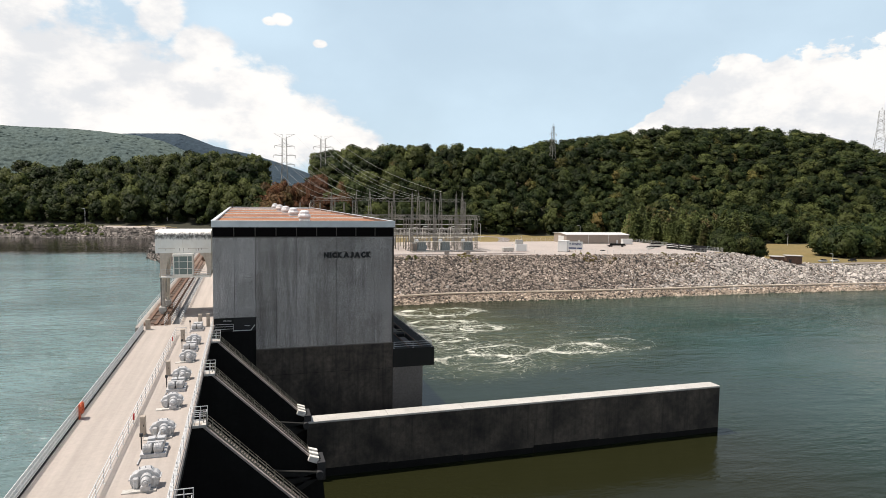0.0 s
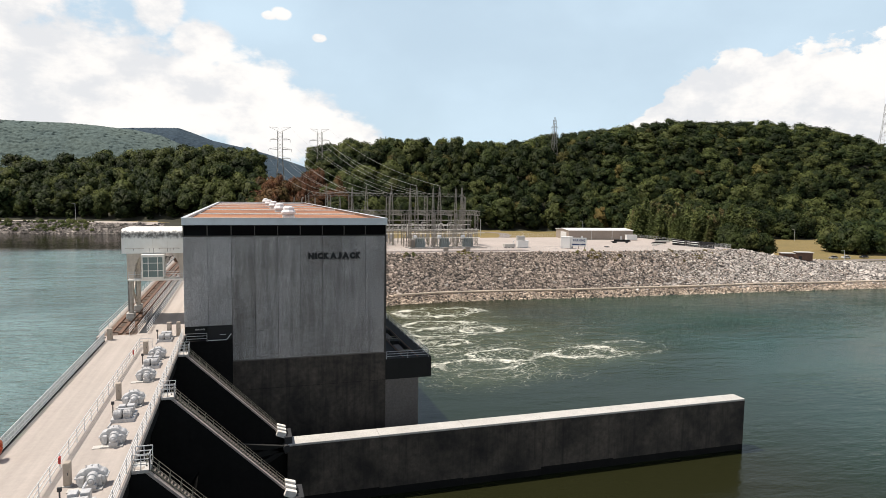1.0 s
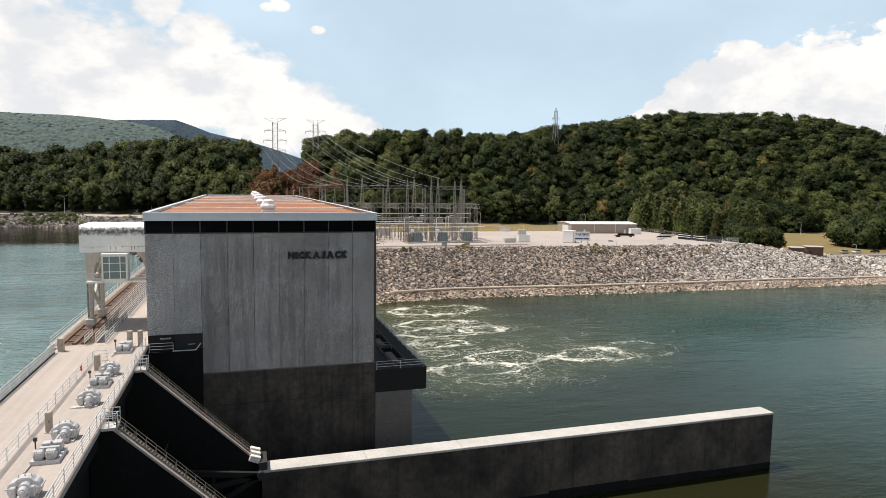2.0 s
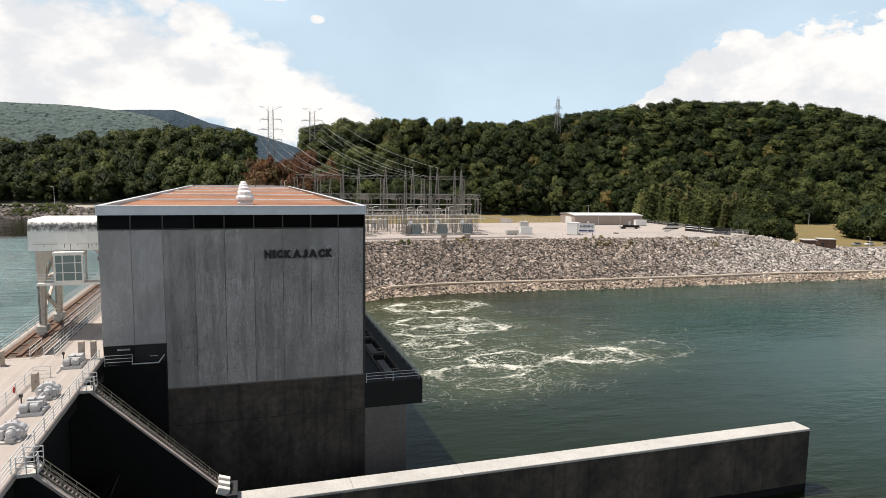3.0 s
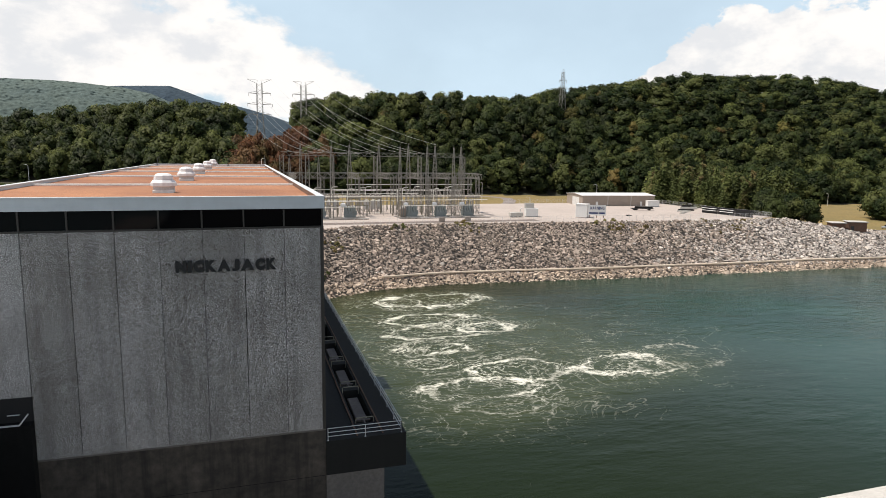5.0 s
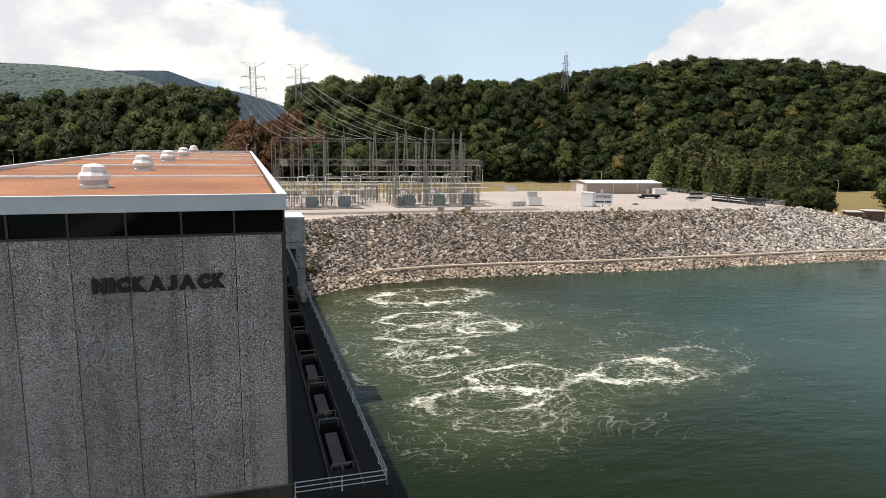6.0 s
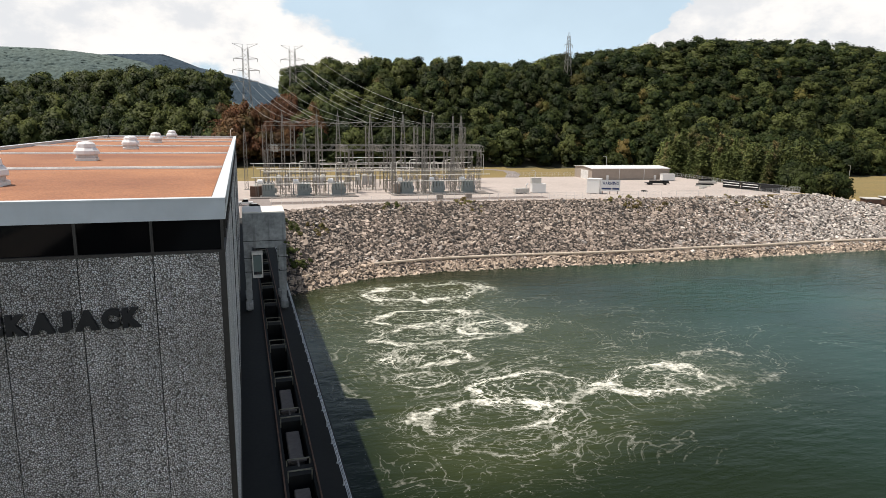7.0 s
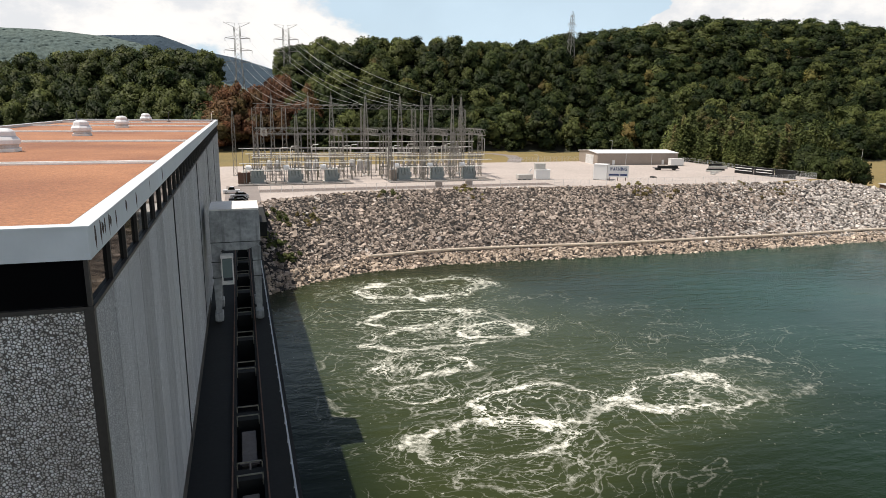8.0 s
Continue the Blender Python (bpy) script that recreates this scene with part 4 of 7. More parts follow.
for a, b in slots:
    for yy in (a + 0.1, b - 0.1):
        bm = bmesh.new()
        strut(bm, (3.02, yy, 9.45), (4.73, yy, 9.45), 0.08)
        for xx in (3.06, 4.69):
            strut(bm, (xx, yy, 8.6), (xx, yy, 9.49), 0.08)
        part("slot_guard", bm, M_OLDSTEEL, powerhouse, "dull steel guard frame at a gate slot")
for a, b in slots[:3]:
    bm = bmesh.new()
    vs = box(bm, 3.35, 4.4, a + 1.0, b - 1.2, 8.2, 8.7)
    rounded(bm, 0.06)
    strut(bm, (3.2, a + 0.9, 8.85), (4.55, a + 0.9, 8.85), 0.14)
    strut(bm, (3.9, a - 0.2, 8.95), (3.9, a + 1.6, 8.95), 0.12)
    part("gate_lifting_beam", bm, M_SLAB2, powerhouse, "brown rusted gate leaf parked in a slot")
for yy in range(-1, 116, 12):
    bm = bmesh.new()
    box(bm, 0.02, 5.05, max(0.05, yy), yy + 4.6, -12, 5.95)
    part("draft_pier", bm, M_PIER, powerhouse, "grey concrete pier under the downstream deck")
bm = bmesh.new()
box(bm, 0.02, 3.4, 0.2, 118, -12, 5.95)
part("draft_wall", bm, M_CONC_BLACK, powerhouse)

# intake deck on the upstream side
bm = bmesh.new()
box(bm, -38.2, LEFT - 0.02, 0.5, 150, DECK - 3.0, DECK)
solid("intake_deck", bm, M_DECK, "pale concrete intake deck beside the powerhouse", "deck", "structure")
bm = bmesh.new()
box(bm, -37.8, -27.5, 0.4, 150, -9, DECK - 3.0)
solid("intake_wall_base", bm, M_CONC, "grey concrete intake wall below the deck", "dam wall", "structure")

# ---- gate piers with stairs, guide wall ----
PIERS = [-10.7, -27.1, -43.5, -59.9]


bm = bmesh.new()
strut(bm, (0, 0, -0.1), (0, 0, 0.72), 0.05)
STAIR_POST = mesh_of("stair_post", bm, M_OLDSTEEL)
bm = bmesh.new()
box(bm, 0, 0.25, -0.06, 0.46, -0.08, 0.02)
STAIR_TREAD = mesh_of("stair_tread", bm, M_SLAB2)


def gate_pier(y):
    pier = thing("gate_pier", (0, y, 0), "sloping concrete gate pier with a stair along its top", "pier", "gate piers")
    bm = bmesh.new()
    prism(bm, [(-27.3, DECK - 0.1), (-26.6, DECK - 0.1), (-15.9, 3.7), (-14.7, 3.3), (-14.2, -2), (-13.6, -11), (-28.1, -11), (-28.1, DECK - 0.8)], -0.6, 0.6)
    part("pier_body", bm, M_CONC_BLACK, pier, "stained pier body, black with shade in its colour")
    bm = bmesh.new()
    prism(bm, [(-27.2, DECK), (-26.5, DECK), (-15.9, 3.82), (-16.0, 3.66), (-26.6, DECK - 0.14)], -0.62, -0.2)
    part("ramp", bm, M_DECK, pier, "pale concrete ramp on the pier top")
    n = 48
    for i in range(n):
        piece("stair_tread", STAIR_TREAD, pier, pose(-26.5 + 10.4 * i / n, 0, DECK - 0.05 - 10.2 * i / n))
    for yy in (-0.12, 0.52):
        bm = bmesh.new()
        for h in (0.4, 0.72):
            strut(bm, (-26.4, yy, DECK + h), (-16.1, yy, 3.9 + h), 0.035)
        strut(bm, (-26.4, yy, DECK + 0.02), (-16.1, yy, 3.9), 0.05, 0.10)
        part("stair_rail", bm, M_OLDSTEEL, pier, "steel stair handrail")
        for i in range(15):
            x, z = -26.4 + 10.3 * i / 14, DECK - 10.3 * i / 14
            piece("stair_post", STAIR_POST, pier, pose(x, yy, z))
    # trunnion anchorage at the lower end
    for yy in (-0.9, 0.0, 0.9):
        bm = bmesh.new()
        prism(bm, [(-16.25, 3.45), (-16.0, 4.15 + 0.12 * yy), (-14.95, 3.8 + 0.12 * yy), (-15.2, 3.0)], yy - 0.27, yy + 0.27)
        rounded(bm, 0.04)
        part("anchor_block", bm, M_WHITE, pier, "pale trunnion anchor block")
    bm = bmesh.new()
    box(bm, -15.2, -14.3, -1.5, 1.5, 1.2, 3.3)
    tube(bm, [(-15.0, -2.0, 2.0), (-15.0, 2.0, 2.0)], 0.45, 12)
    rounded(bm, 0.03)
    part("trunnion_bracket", bm, M_DARK, pier)
    for yy in (-1.7, 1.7):
        bm = bmesh.new()
        for x1, z1 in ((-24.5, 3.4), (-24.5, 0.6), (-24.3, -3.5)):
            strut(bm, (-15.0, yy, 2.0), (x1, yy, z1), 0.45, 0.6)
        strut(bm, (-19.8, yy, 2.6), (-19.8, yy, -0.6), 0.3)
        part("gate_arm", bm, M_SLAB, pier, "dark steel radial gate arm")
    # landing with rails at the top
    bm = bmesh.new()
    box(bm, -27.25, -26.1, -0.8, 0.8, DECK - 0.25, DECK - 0.02)
    part("landing", bm, M_CONC_PALE, pier)
    for k, (x0, y0, x1, y1) in enumerate(((-27.2, -0.8, -26.1, -0.8), (-26.1, -0.8, -26.1, -0.25), (-27.2, 0.8, -26.1, 0.8))):
        for h in (0.4, 0.75, 1.1):
            bm = bmesh.new()
            strut(bm, (x0, y0, DECK + h), (x1, y1, DECK + h), 0.05)
            part("landing_rail", bm, M_GALV, pier)
        for f in (0, 0.5, 1):
            bm = bmesh.new()
            strut(bm, (x0 + (x1 - x0) * f, y0 + (y1 - y0) * f, DECK - 0.1), (x0 + (x1 - x0) * f, y0 + (y1 - y0) * f, DECK + 1.12), 0.055)
            part("landing_post", bm, M_GALV, pier)
    return pier


for y in PIERS:
    gate_pier(y)
for a, b in zip(PIERS, PIERS[1:]):
    gate = thing("radial_gate", (0, (a + b) / 2, 0), "dark curved steel spillway gate between two piers", "gate", "spillway gates")
    bm = bmesh.new()
    pts = [(-24.0 - 2.6 * math.sin(k / 10 * math.pi), -6 + 13 * k / 10) for k in range(11)]
    for (x0, z0), (x1, z1) in zip(pts, pts[1:]):
        vs = [bm.verts.new(p) for p in ((x0, -7.0, z0), (x0, 7.0, z0), (x1, 7.0, z1), (x1, -7.0, z1))]
        bm.faces.new(vs)
    bmesh.ops.solidify(bm, geom=list(bm.faces), thickness=0.2)
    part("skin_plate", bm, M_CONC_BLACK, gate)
    bm = bmesh.new()
    for z in (-4, 0, 4):
        box(bm, -26.0, -25.5, -7, 7, z - 0.3, z + 0.3)
    part("girder", bm, M_DARK, gate)

# guide wall out into the tailrace, cast in lengths
guide = thing("guide_wall", (0, 0, 0), "long low concrete guide wall standing in the tailwater", "wall")
A, B = Vector((-14.9, -11.05, 0)), Vector((54.2, -10.95, 0))
for i in range(6):
    p, q = A.lerp(B, i / 6), A.lerp(B, (i + 1) / 6)
    bm = bmesh.new()
    box(bm, p.x + 0.012, q.x - 0.012, p.y - 1.2, p.y + 1.2, -12, 2.1)
    part("wall_length", bm, M_CONC, guide, "brown-grey stained concrete")
    # dark band: shade and reflection at the waterline, done in colour
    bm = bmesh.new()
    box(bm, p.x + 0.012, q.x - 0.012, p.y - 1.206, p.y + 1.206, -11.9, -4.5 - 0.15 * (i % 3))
    part("waterline_algae", bm, M_CONC_BLACK, guide, "black band painted for shade and reflection at the waterline")
    bm = bmesh.new()
    box(bm, p.x + 0.012, q.x - 0.012, p.y - 1.26, p.y + 1.26, 2.1, 2.4)
    rounded(bm, 0.04)
    part("coping", bm, M_CONC_PALE, guide, "pale sunlit coping")

# ---- handrails ----


def handrail(name, points, label, group="", post_gap=2.4, height=1.07, rails=(0.36, 0.72, 1.07), infill=False, mat=None, size=0.055):
    """A handrail along a polyline: posts, rails and, where wanted, a panel of thin bars to each bay."""
    mat = mat or M_GALV
    top = thing(name, (0, 0, 0), label, "railing", group)
    bm = bmesh.new()
    strut(bm, (0, 0, 0), (0, 0, height), size)
    box(bm, -0.07, 0.07, -0.07, 0.07, 0, 0.02)
    post = mesh_of("post", bm, mat)
    for a, b in zip(points, points[1:]):
        a, b = Vector(a), Vector(b)
        n = max(1, round((b - a).length / post_gap))
        for h in rails:
            bm = bmesh.new()
            strut(bm, a + Vector((0, 0, h)), b + Vector((0, 0, h)), size * 0.9)
            part("rail", bm, mat, top)
        for i in range(n + 1):
            piece("post", post, top, Matrix.Translation(a.lerp(b, i / n)))
        if infill:
            step = (b - a) / n
            bm = bmesh.new()
            bars = 15
            # one welded comb: a bottom bar with upright bars rising from it
            long, way = step.length, step.normalized()
            side = Vector((-way.y, way.x, 0)) * 0.015
            comb = [(0.0, 0.08), (long, 0.08), (long, 0.12)]
            for j in range(bars - 1, 0, -1):
                q = long * j / bars
                comb += [(q + 0.015, 0.12), (q + 0.015, height - 0.04), (q - 0.015, height - 0.04), (q - 0.015, 0.12)]
            comb.append((0.0, 0.12))
            front = [bm.verts.new(way * q + Vector((0, 0, z)) - side) for q, z in comb]
            rear = [bm.verts.new(way * q + Vector((0, 0, z)) + side) for q, z in comb]
            bm.faces.new(front)
            bm.faces.new(rear[::-1])
            for j in range(len(comb)):
                k = (j + 1) % len(comb)
                bm.faces.new((front[k], front[j], rear[j], rear[k]))
            bmesh.ops.recalc_face_normals(bm, faces=bm.faces)
            me = mesh_of("infill_panel", bm, mat)
            for i in range(n):
                piece("infill_panel", me, top, Matrix.Translation(a.lerp(b, i / n)))
    return top


handrail("deck_railing", [(-36.75, -150, DECK), (-36.75, -2.0, DECK)], "galvanised barred railing on the upstream edge of the deck", infill=True)
handrail("deck_railing", [(-32.0, -150, DECK), (-32.0, -6.6, DECK), (-30.6, -6.6, DECK)], "galvanised pipe handrail between roadway and gate hoists")
handrail("deck_railing", [(-27.5, -150, DECK), (-27.5, -1.5, DECK)], "galvanised handrail on the downstream deck edge", rails=(0.25, 0.5, 0.78, 1.07))
handrail("deck_railing", [(-27.2, -0.7, 13.25), (-24.6, -0.7, 13.25)], "galvanised handrail on the ledge below the panels")
handrail("deck_railing", [(0.2, 0.12, 9.0), (6.6, 0.12, 9.0), (6.6, 117, 9.0)], "galvanised handrail round the downstream deck", post_gap=3.0)
handrail("deck_railing", [(-37.9, 1.0, DECK), (-37.9, 128, DECK)], "galvanised handrail on the intake deck edge", post_gap=3.0)
handrail("deck_railing", [(-33.4, 2.0, DECK), (-33.4, 60, DECK)], "galvanised handrail beside the intake slots", post_gap=2.6)
handrail("deck_railing", [(-32.2, 1.2, DECK), (-32.2, 60, DECK)], "galvanised handrail beside the intake slots", post_gap=2.6)

handrail("deck_railing", [(-34.3, 0.8, DECK), (-34.3, 5.0, DECK)], "galvanised handrail beside the crane rails", post_gap=2.0)
handrail("deck_railing", [(-34.4, 14.5, DECK), (-34.4, 60, DECK)], "galvanised handrail beside the crane rails", post_gap=2.6)

# dark strip added for the shadow line along the railing's foot
bm = bmesh.new()
box(bm, -36.86, -36.66, -150, -2.0, DECK, DECK + 0.1)
solid("toe_kerb", bm, M_SLAB, "dark strip added as the shadow at the upstream railing's foot", "kerb", "structure")

# ---- intake gantry crane and its rails ----
for x in (-36.9, -35.55, -34.6):
    bm = bmesh.new()
    box(bm, x - 0.22, x + 0.22, 1.5, 128, DECK, DECK + 0.22)
    solid("rail_beam", bm, M_RUST, "rust-brown steel beam on the intake deck", "rail", "structure")
# flat strip on the deck; the slot's dark depth is only colour
bm = bmesh.new()
box(bm, -33.3, -32.3, 1.8, 62, DECK + 0.004, DECK + 0.02)
solid("slot_cover", bm, M_DARK, "dark strip on the deck standing in for an open intake slot", "slot", "structure")

bm = bmesh.new()
box(bm, -37.5, -33.5, 1.2, 128, DECK - 0.05, DECK + 0.008)
solid("rail_bed", bm, M_RAILBED, "rust-stained brown concrete bed under the crane rails", "rail bed", "structure")
for y in np.arange(3.0, 60, 3.4):
    bm = bmesh.new()
    box(bm, -37.3, -34.2, y, y + 0.3, DECK + 0.004, DECK + 0.12)
    solid("rail_tie", bm, M_RUST, "rusty cross tie under the crane rails", "rail", "structure")
for x0, x1 in ((-36.5, -35.95), (-35.25, -34.9), (-34.2, -33.55)):
    bm = bmesh.new()
    box(bm, x0, x1, 1.8, 90, DECK + 0.003, DECK + 0.02)
    solid("slot_grating", bm, M_GRATE, "dull brown steel grating over the intake slots", "grating", "structure")
crane = thing("intake_gantry_crane", (-32.0, 10.3, DECK), "white stained gantry crane with a glazed control cab", "crane")


def cpart(name, bm, mat, label=""):
    ob = part(name, bm, mat, crane, label)
    ob.matrix_parent_inverse = Matrix.Translation((31.7, -6.0, -DECK))
    return ob


# housing over the hoist: battered ends, a deeply rounded front and back edge
bm = bmesh.new()
outline = [(5.6, 24.2), (5.6, 26.7)] + [(6.5 - 0.9 * math.cos(k * math.pi / 12), 26.85 + 0.9 * math.sin(k * math.pi / 12)) for k in range(1, 7)]
outline += [(12.7 + 0.9 * math.sin(k * math.pi / 12), 26.85 + 0.9 * math.cos(k * math.pi / 12)) for k in range(0, 7)] + [(13.6, 24.2)]
ends = []
for x, pull in ((-36.15, 0.0), (-36.0, 0.25), (-27.9, 0.25), (-27.75, 0.0)):
    ends.append([bm.verts.new((x, y, z)) for y, z in outline])
for e, f in zip(ends, ends[1:]):
    for i in range(len(outline)):
        j = (i + 1) % len(outline)
        bm.faces.new((e[i], e[j], f[j], f[i]))
bm.faces.new(ends[0][::-1])
bm.faces.new(ends[-1])
bmesh.ops.recalc_face_normals(bm, faces=bm.faces)
cpart("housing", bm, M_HOUSING, "rounded white steel housing streaked with black grime")
for z0, z1, out in ((24.95, 25.03, 0.03), (26.28, 26.34, 0.05)):
    bm = bmesh.new()
    box(bm, -35.75, -27.8, 5.6 - out, 5.6, z0, z1)
    cpart("seam_strip", bm, M_WHITE)
bm = bmesh.new()
box(bm, -35.4, -35.34, 5.56, 5.6, 25.03, 26.28)
box(bm, -32.1, -32.02, 5.565, 5.6, 25.03, 26.28)
cpart("seam_strip", bm, M_WHITE)
for k, x in enumerate((-34.6, -33.9, -32.55, -31.95, -31.2, -30.1, -29.75, -29.3, -28.6)):
    bm = bmesh.new()
    ln = (0.35, 0.12, 0.5, 0.75, 0.2, 0.55, 0.4, 0.3, 0.15)[k]
    prism(bm, [(x, 24.95), (x + 0.07, 24.95), (x + 0.05, 24.95 - ln), (x + 0.02, 24.95 - ln)], 5.59, 5.598)
    cpart("rust_drip", bm, M_RUSTRUN, "rust drip below the seam")
bm = bmesh.new()
box(bm, -35.7, -33.2, 5.56, 5.59, 24.9, 24.95)
box(bm, -31.3, -28.2, 5.56, 5.59, 24.9, 24.95)
cpart("rust_line", bm, M_GRIMEBROWN, "rusted seam")
# the upstream legs taper from a broad head to the rail; the other end hangs from the powerhouse side
for y0 in (5.7, 12.6):
    bm = bmesh.new()
    prism(bm, [(-35.5, 24.2), (-34.5, 24.2), (-34.75, 20.4), (-34.9, DECK + 1.4), (-35.5, DECK + 1.4)], y0, y0 + 0.9)
    rounded(bm, 0.04)
    cpart("leg", bm, M_LEG, "white box-section leg, brown with grime and painted shade")
    bm = bmesh.new()
    box(bm, -35.75, -34.7, y0 - 0.4, y0 + 1.3, DECK + 0.55, DECK + 1.4)
    rounded(bm, 0.08)
    for yy in (y0, y0 + 0.9):
        tube(bm, [(-35.5, yy, DECK + 0.5), (-35.0, yy, DECK + 0.5)], 0.3, 14)
    cpart("bogie", bm, M_CONC_PALE, "grey wheel bogie")
    # narrow dark strip: grime plus the leg's shadow as colour
    bm = bmesh.new()
    box(bm, -35.49, -35.28, y0 - 0.012, y0, DECK + 1.6, 21.0)
    cpart("grime_streak", bm, M_GRIME, "dark strip of grime and painted shade on the leg")
bm = bmesh.new()
box(bm, -28.4, -27.8, 5.8, 13.5, 20.4, 21.0)
box(bm, -28.2, -27.8, 5.9, 6.5, 21.0, 24.2)
box(bm, -28.2, -27.8, 12.8, 13.4, 21.0, 24.2)
cpart("end_frame", bm, M_WHITE, "hanging end frame beside the panels")
for a, b, w, h in (((-35.5, 6.6, 20.5), (-35.5, 12.6, 20.5), 0.4, 0.5), ((-35.4, 6.3, DECK + 1.9), (-35.4, 12.8, 20.2), 0.3, 0.3),
                   ((-35.4, 12.8, DECK + 1.9), (-35.4, 6.5, 20.2), 0.3, 0.3), ((-35.4, 6.4, 20.8), (-35.4, 9.6, 24.2), 0.3, 0.3),
                   ((-35.4, 12.8, 20.8), (-35.4, 9.6, 24.2), 0.3, 0.3), ((-34.9, 6.4, 20.8), (-34.2, 9.0, 24.2), 0.25, 0.25)):
    bm = bmesh.new()
    strut(bm, a, b, w, h)
    cpart("side_brace", bm, M_LEG, "white bracing member, grime and shade in its colour")
for x0, sgn in ((-35.5, 1), (-27.8, -1)):
    bm = bmesh.new()
    arch = [(0, 24.2), (0, 20.6), (0.85, 20.6), (0.95, 22.0), (1.2, 22.9), (1.65, 23.6), (2.3, 24.1), (2.3, 24.2)]
    prism(bm, [(x0 + sgn * k * (1.0 if sgn > 0 else 0.75), z) for k, z in (arch if sgn > 0 else arch[::-1])], 5.62, 5.7)
    cpart("arched_plate", bm, M_GRIMEBROWN, "brown-stained arched gusset plate")
bm = bmesh.new()
box(bm, -35.3, -27.8, 4.5, 6.4, 20.35, 20.6)
rounded(bm, 0.02)
cpart("walkway", bm, M_WHITE, "white cab walkway")
for x0, x1 in ((-35.2, -33.5), (-30.4, -27.9)):
    bm = bmesh.new()
    for h in (0.35, 0.7, 1.05):
        strut(bm, (x0, 4.6, 20.6 + h), (x1, 4.6, 20.6 + h), 0.06)
    for f in (0, 0.5, 1):
        strut(bm, (x0 + (x1 - x0) * f, 4.6, 20.6), (x0 + (x1 - x0) * f, 4.6, 21.62), 0.06)
    cpart("walkway_rail", bm, M_GALV, "walkway handrail")
bm = bmesh.new()
box(bm, -33.5, -30.4, 4.35, 6.45, 23.75, 24.15)
rounded(bm, 0.04)
cab = cpart("control_cab", bm, M_WHITE, "white framed operator cab with large panes")


def cab_part(name, x0, x1, y0, y1, z0, z1, mat=M_WHITE):
    bm = bmesh.new()
    box(bm, x0, x1, y0, y1, z0, z1)
    part(name, bm, mat, cab)


for x in (-33.35, -30.55):
    for y in (4.5, 6.3):
        cab_part("cab_post", x - 0.09, x + 0.09, y - 0.09, y + 0.09, 20.6, 23.75)
cab_part("cab_floor", -33.44, -30.46, 4.4, 6.4, 20.6, 20.9)
for x in (-32.55, -31.3):
    cab_part("glazing_bar", x - 0.05, x + 0.05, 4.42, 4.54, 20.9, 23.75)
for z in (21.8, 22.9):
    cab_part("glazing_bar", -33.26, -30.64, 4.43, 4.53, z - 0.04, z + 0.04)
cab_part("seat", -32.3, -31.5, 5.2, 5.9, 20.9, 21.9, M_DARK)
for x0, x1 in ((-33.26, -32.6), (-32.5, -31.35), (-31.25, -30.64)):
    for z0, z1 in ((20.9, 21.76), (21.84, 22.86), (22.94, 23.75)):
        bm = bmesh.new()
        box(bm, x0, x1, 4.47, 4.50, z0, z1)
        part("pane", bm, M_CABGLASS, cab).matrix_parent_inverse = Matrix.Identity(4)
bm = bmesh.new()
tube(bm, [(-28.9, 6.0, 24.2), (-28.9, 6.0, 23.6)], 0.05)
lathe(bm, [(0.1, 0), (0.35, 0.15), (0.4, 0.5), (0.2, 0.75), (0.08, 0.8)], 10, (-28.9, 6.0, 22.8))
cpart("hook_block", bm, M_RUST, "rusty hanging hook block")

# ---- downstream gantry crane ----
draft_crane = thing("draft_gantry_crane", (3.4, 54, 9.0), "pale grey portal crane straddling the downstream deck slots", "crane")


def dpart(name, bm, mat, label=""):
    ob = part(name, bm, mat, draft_crane, label)
    ob.matrix_parent_inverse = Matrix.Translation((-3.4, -54, -9.0))
    return ob


for y0 in (53.2, 58.6):
    bm = bmesh.new()
    prism(bm, [(0.75, 18.2), (0.75, 21.5), (1.0, 21.8), (5.9, 21.8), (6.05, 21.5), (6.05, 18.2), (5.0, 17.5), (4.6, 17.3), (2.2, 17.3), (1.7, 17.5)], y0, y0 + 0.8)
    rounded(bm, 0.04)
    dpart("portal_girder", bm, M_CRANE_GREY, "pale grey portal girder with rust runs")
    for x0, x1, x2, x3 in ((0.75, 1.75, 0.9, 1.5), (5.05, 6.05, 5.3, 5.9)):
        bm = bmesh.new()
        prism(bm, [(x0, 18.2), (x1, 17.5), (x3, 10.2), (x2, 10.2)], y0 + 0.05, y0 + 0.75)
        dpart("leg", bm, M_CRANE_GREY, "tapering box leg")
        bm = bmesh.new()
        box(bm, x2 - 0.15, x3 + 0.15, y0 - 0.4, y0 + 1.2, 9.3, 10.2)
        rounded(bm, 0.06)
        for yy in (y0, y0 + 0.8):
            tube(bm, [(x2 + 0.05, yy, 9.5), (x3 - 0.05, yy, 9.5)], 0.4, 14)
        dpart("bogie", bm, M_CRANE_GREY)
    bm = bmesh.new()
    for z in (14.2, 16.0):
        for x0, x1 in ((0.72, 1.8), (5.0, 6.08)):
            box(bm, x0, x1, y0 - 0.03, y0 + 0.83, z, z + 0.06)
    box(bm, 0.72, 6.08, y0 - 0.04, y0, 18.2, 18.27)
    dpart("weld_band", bm, M_SLAB)
for x0 in (0.8, 5.3):
    bm = bmesh.new()
    box(bm, x0, x0 + 0.7, 54.0, 58.6, 18.6, 21.4)
    dpart("side_girder", bm, M_CRANE_GREY)
bm = bmesh.new()
box(bm, 0.8, 6.0, 53.25, 59.35, 21.8, 21.95)
dpart("top_plate", bm, M_WHITE, "white top plate half in sun")
bm = bmesh.new()
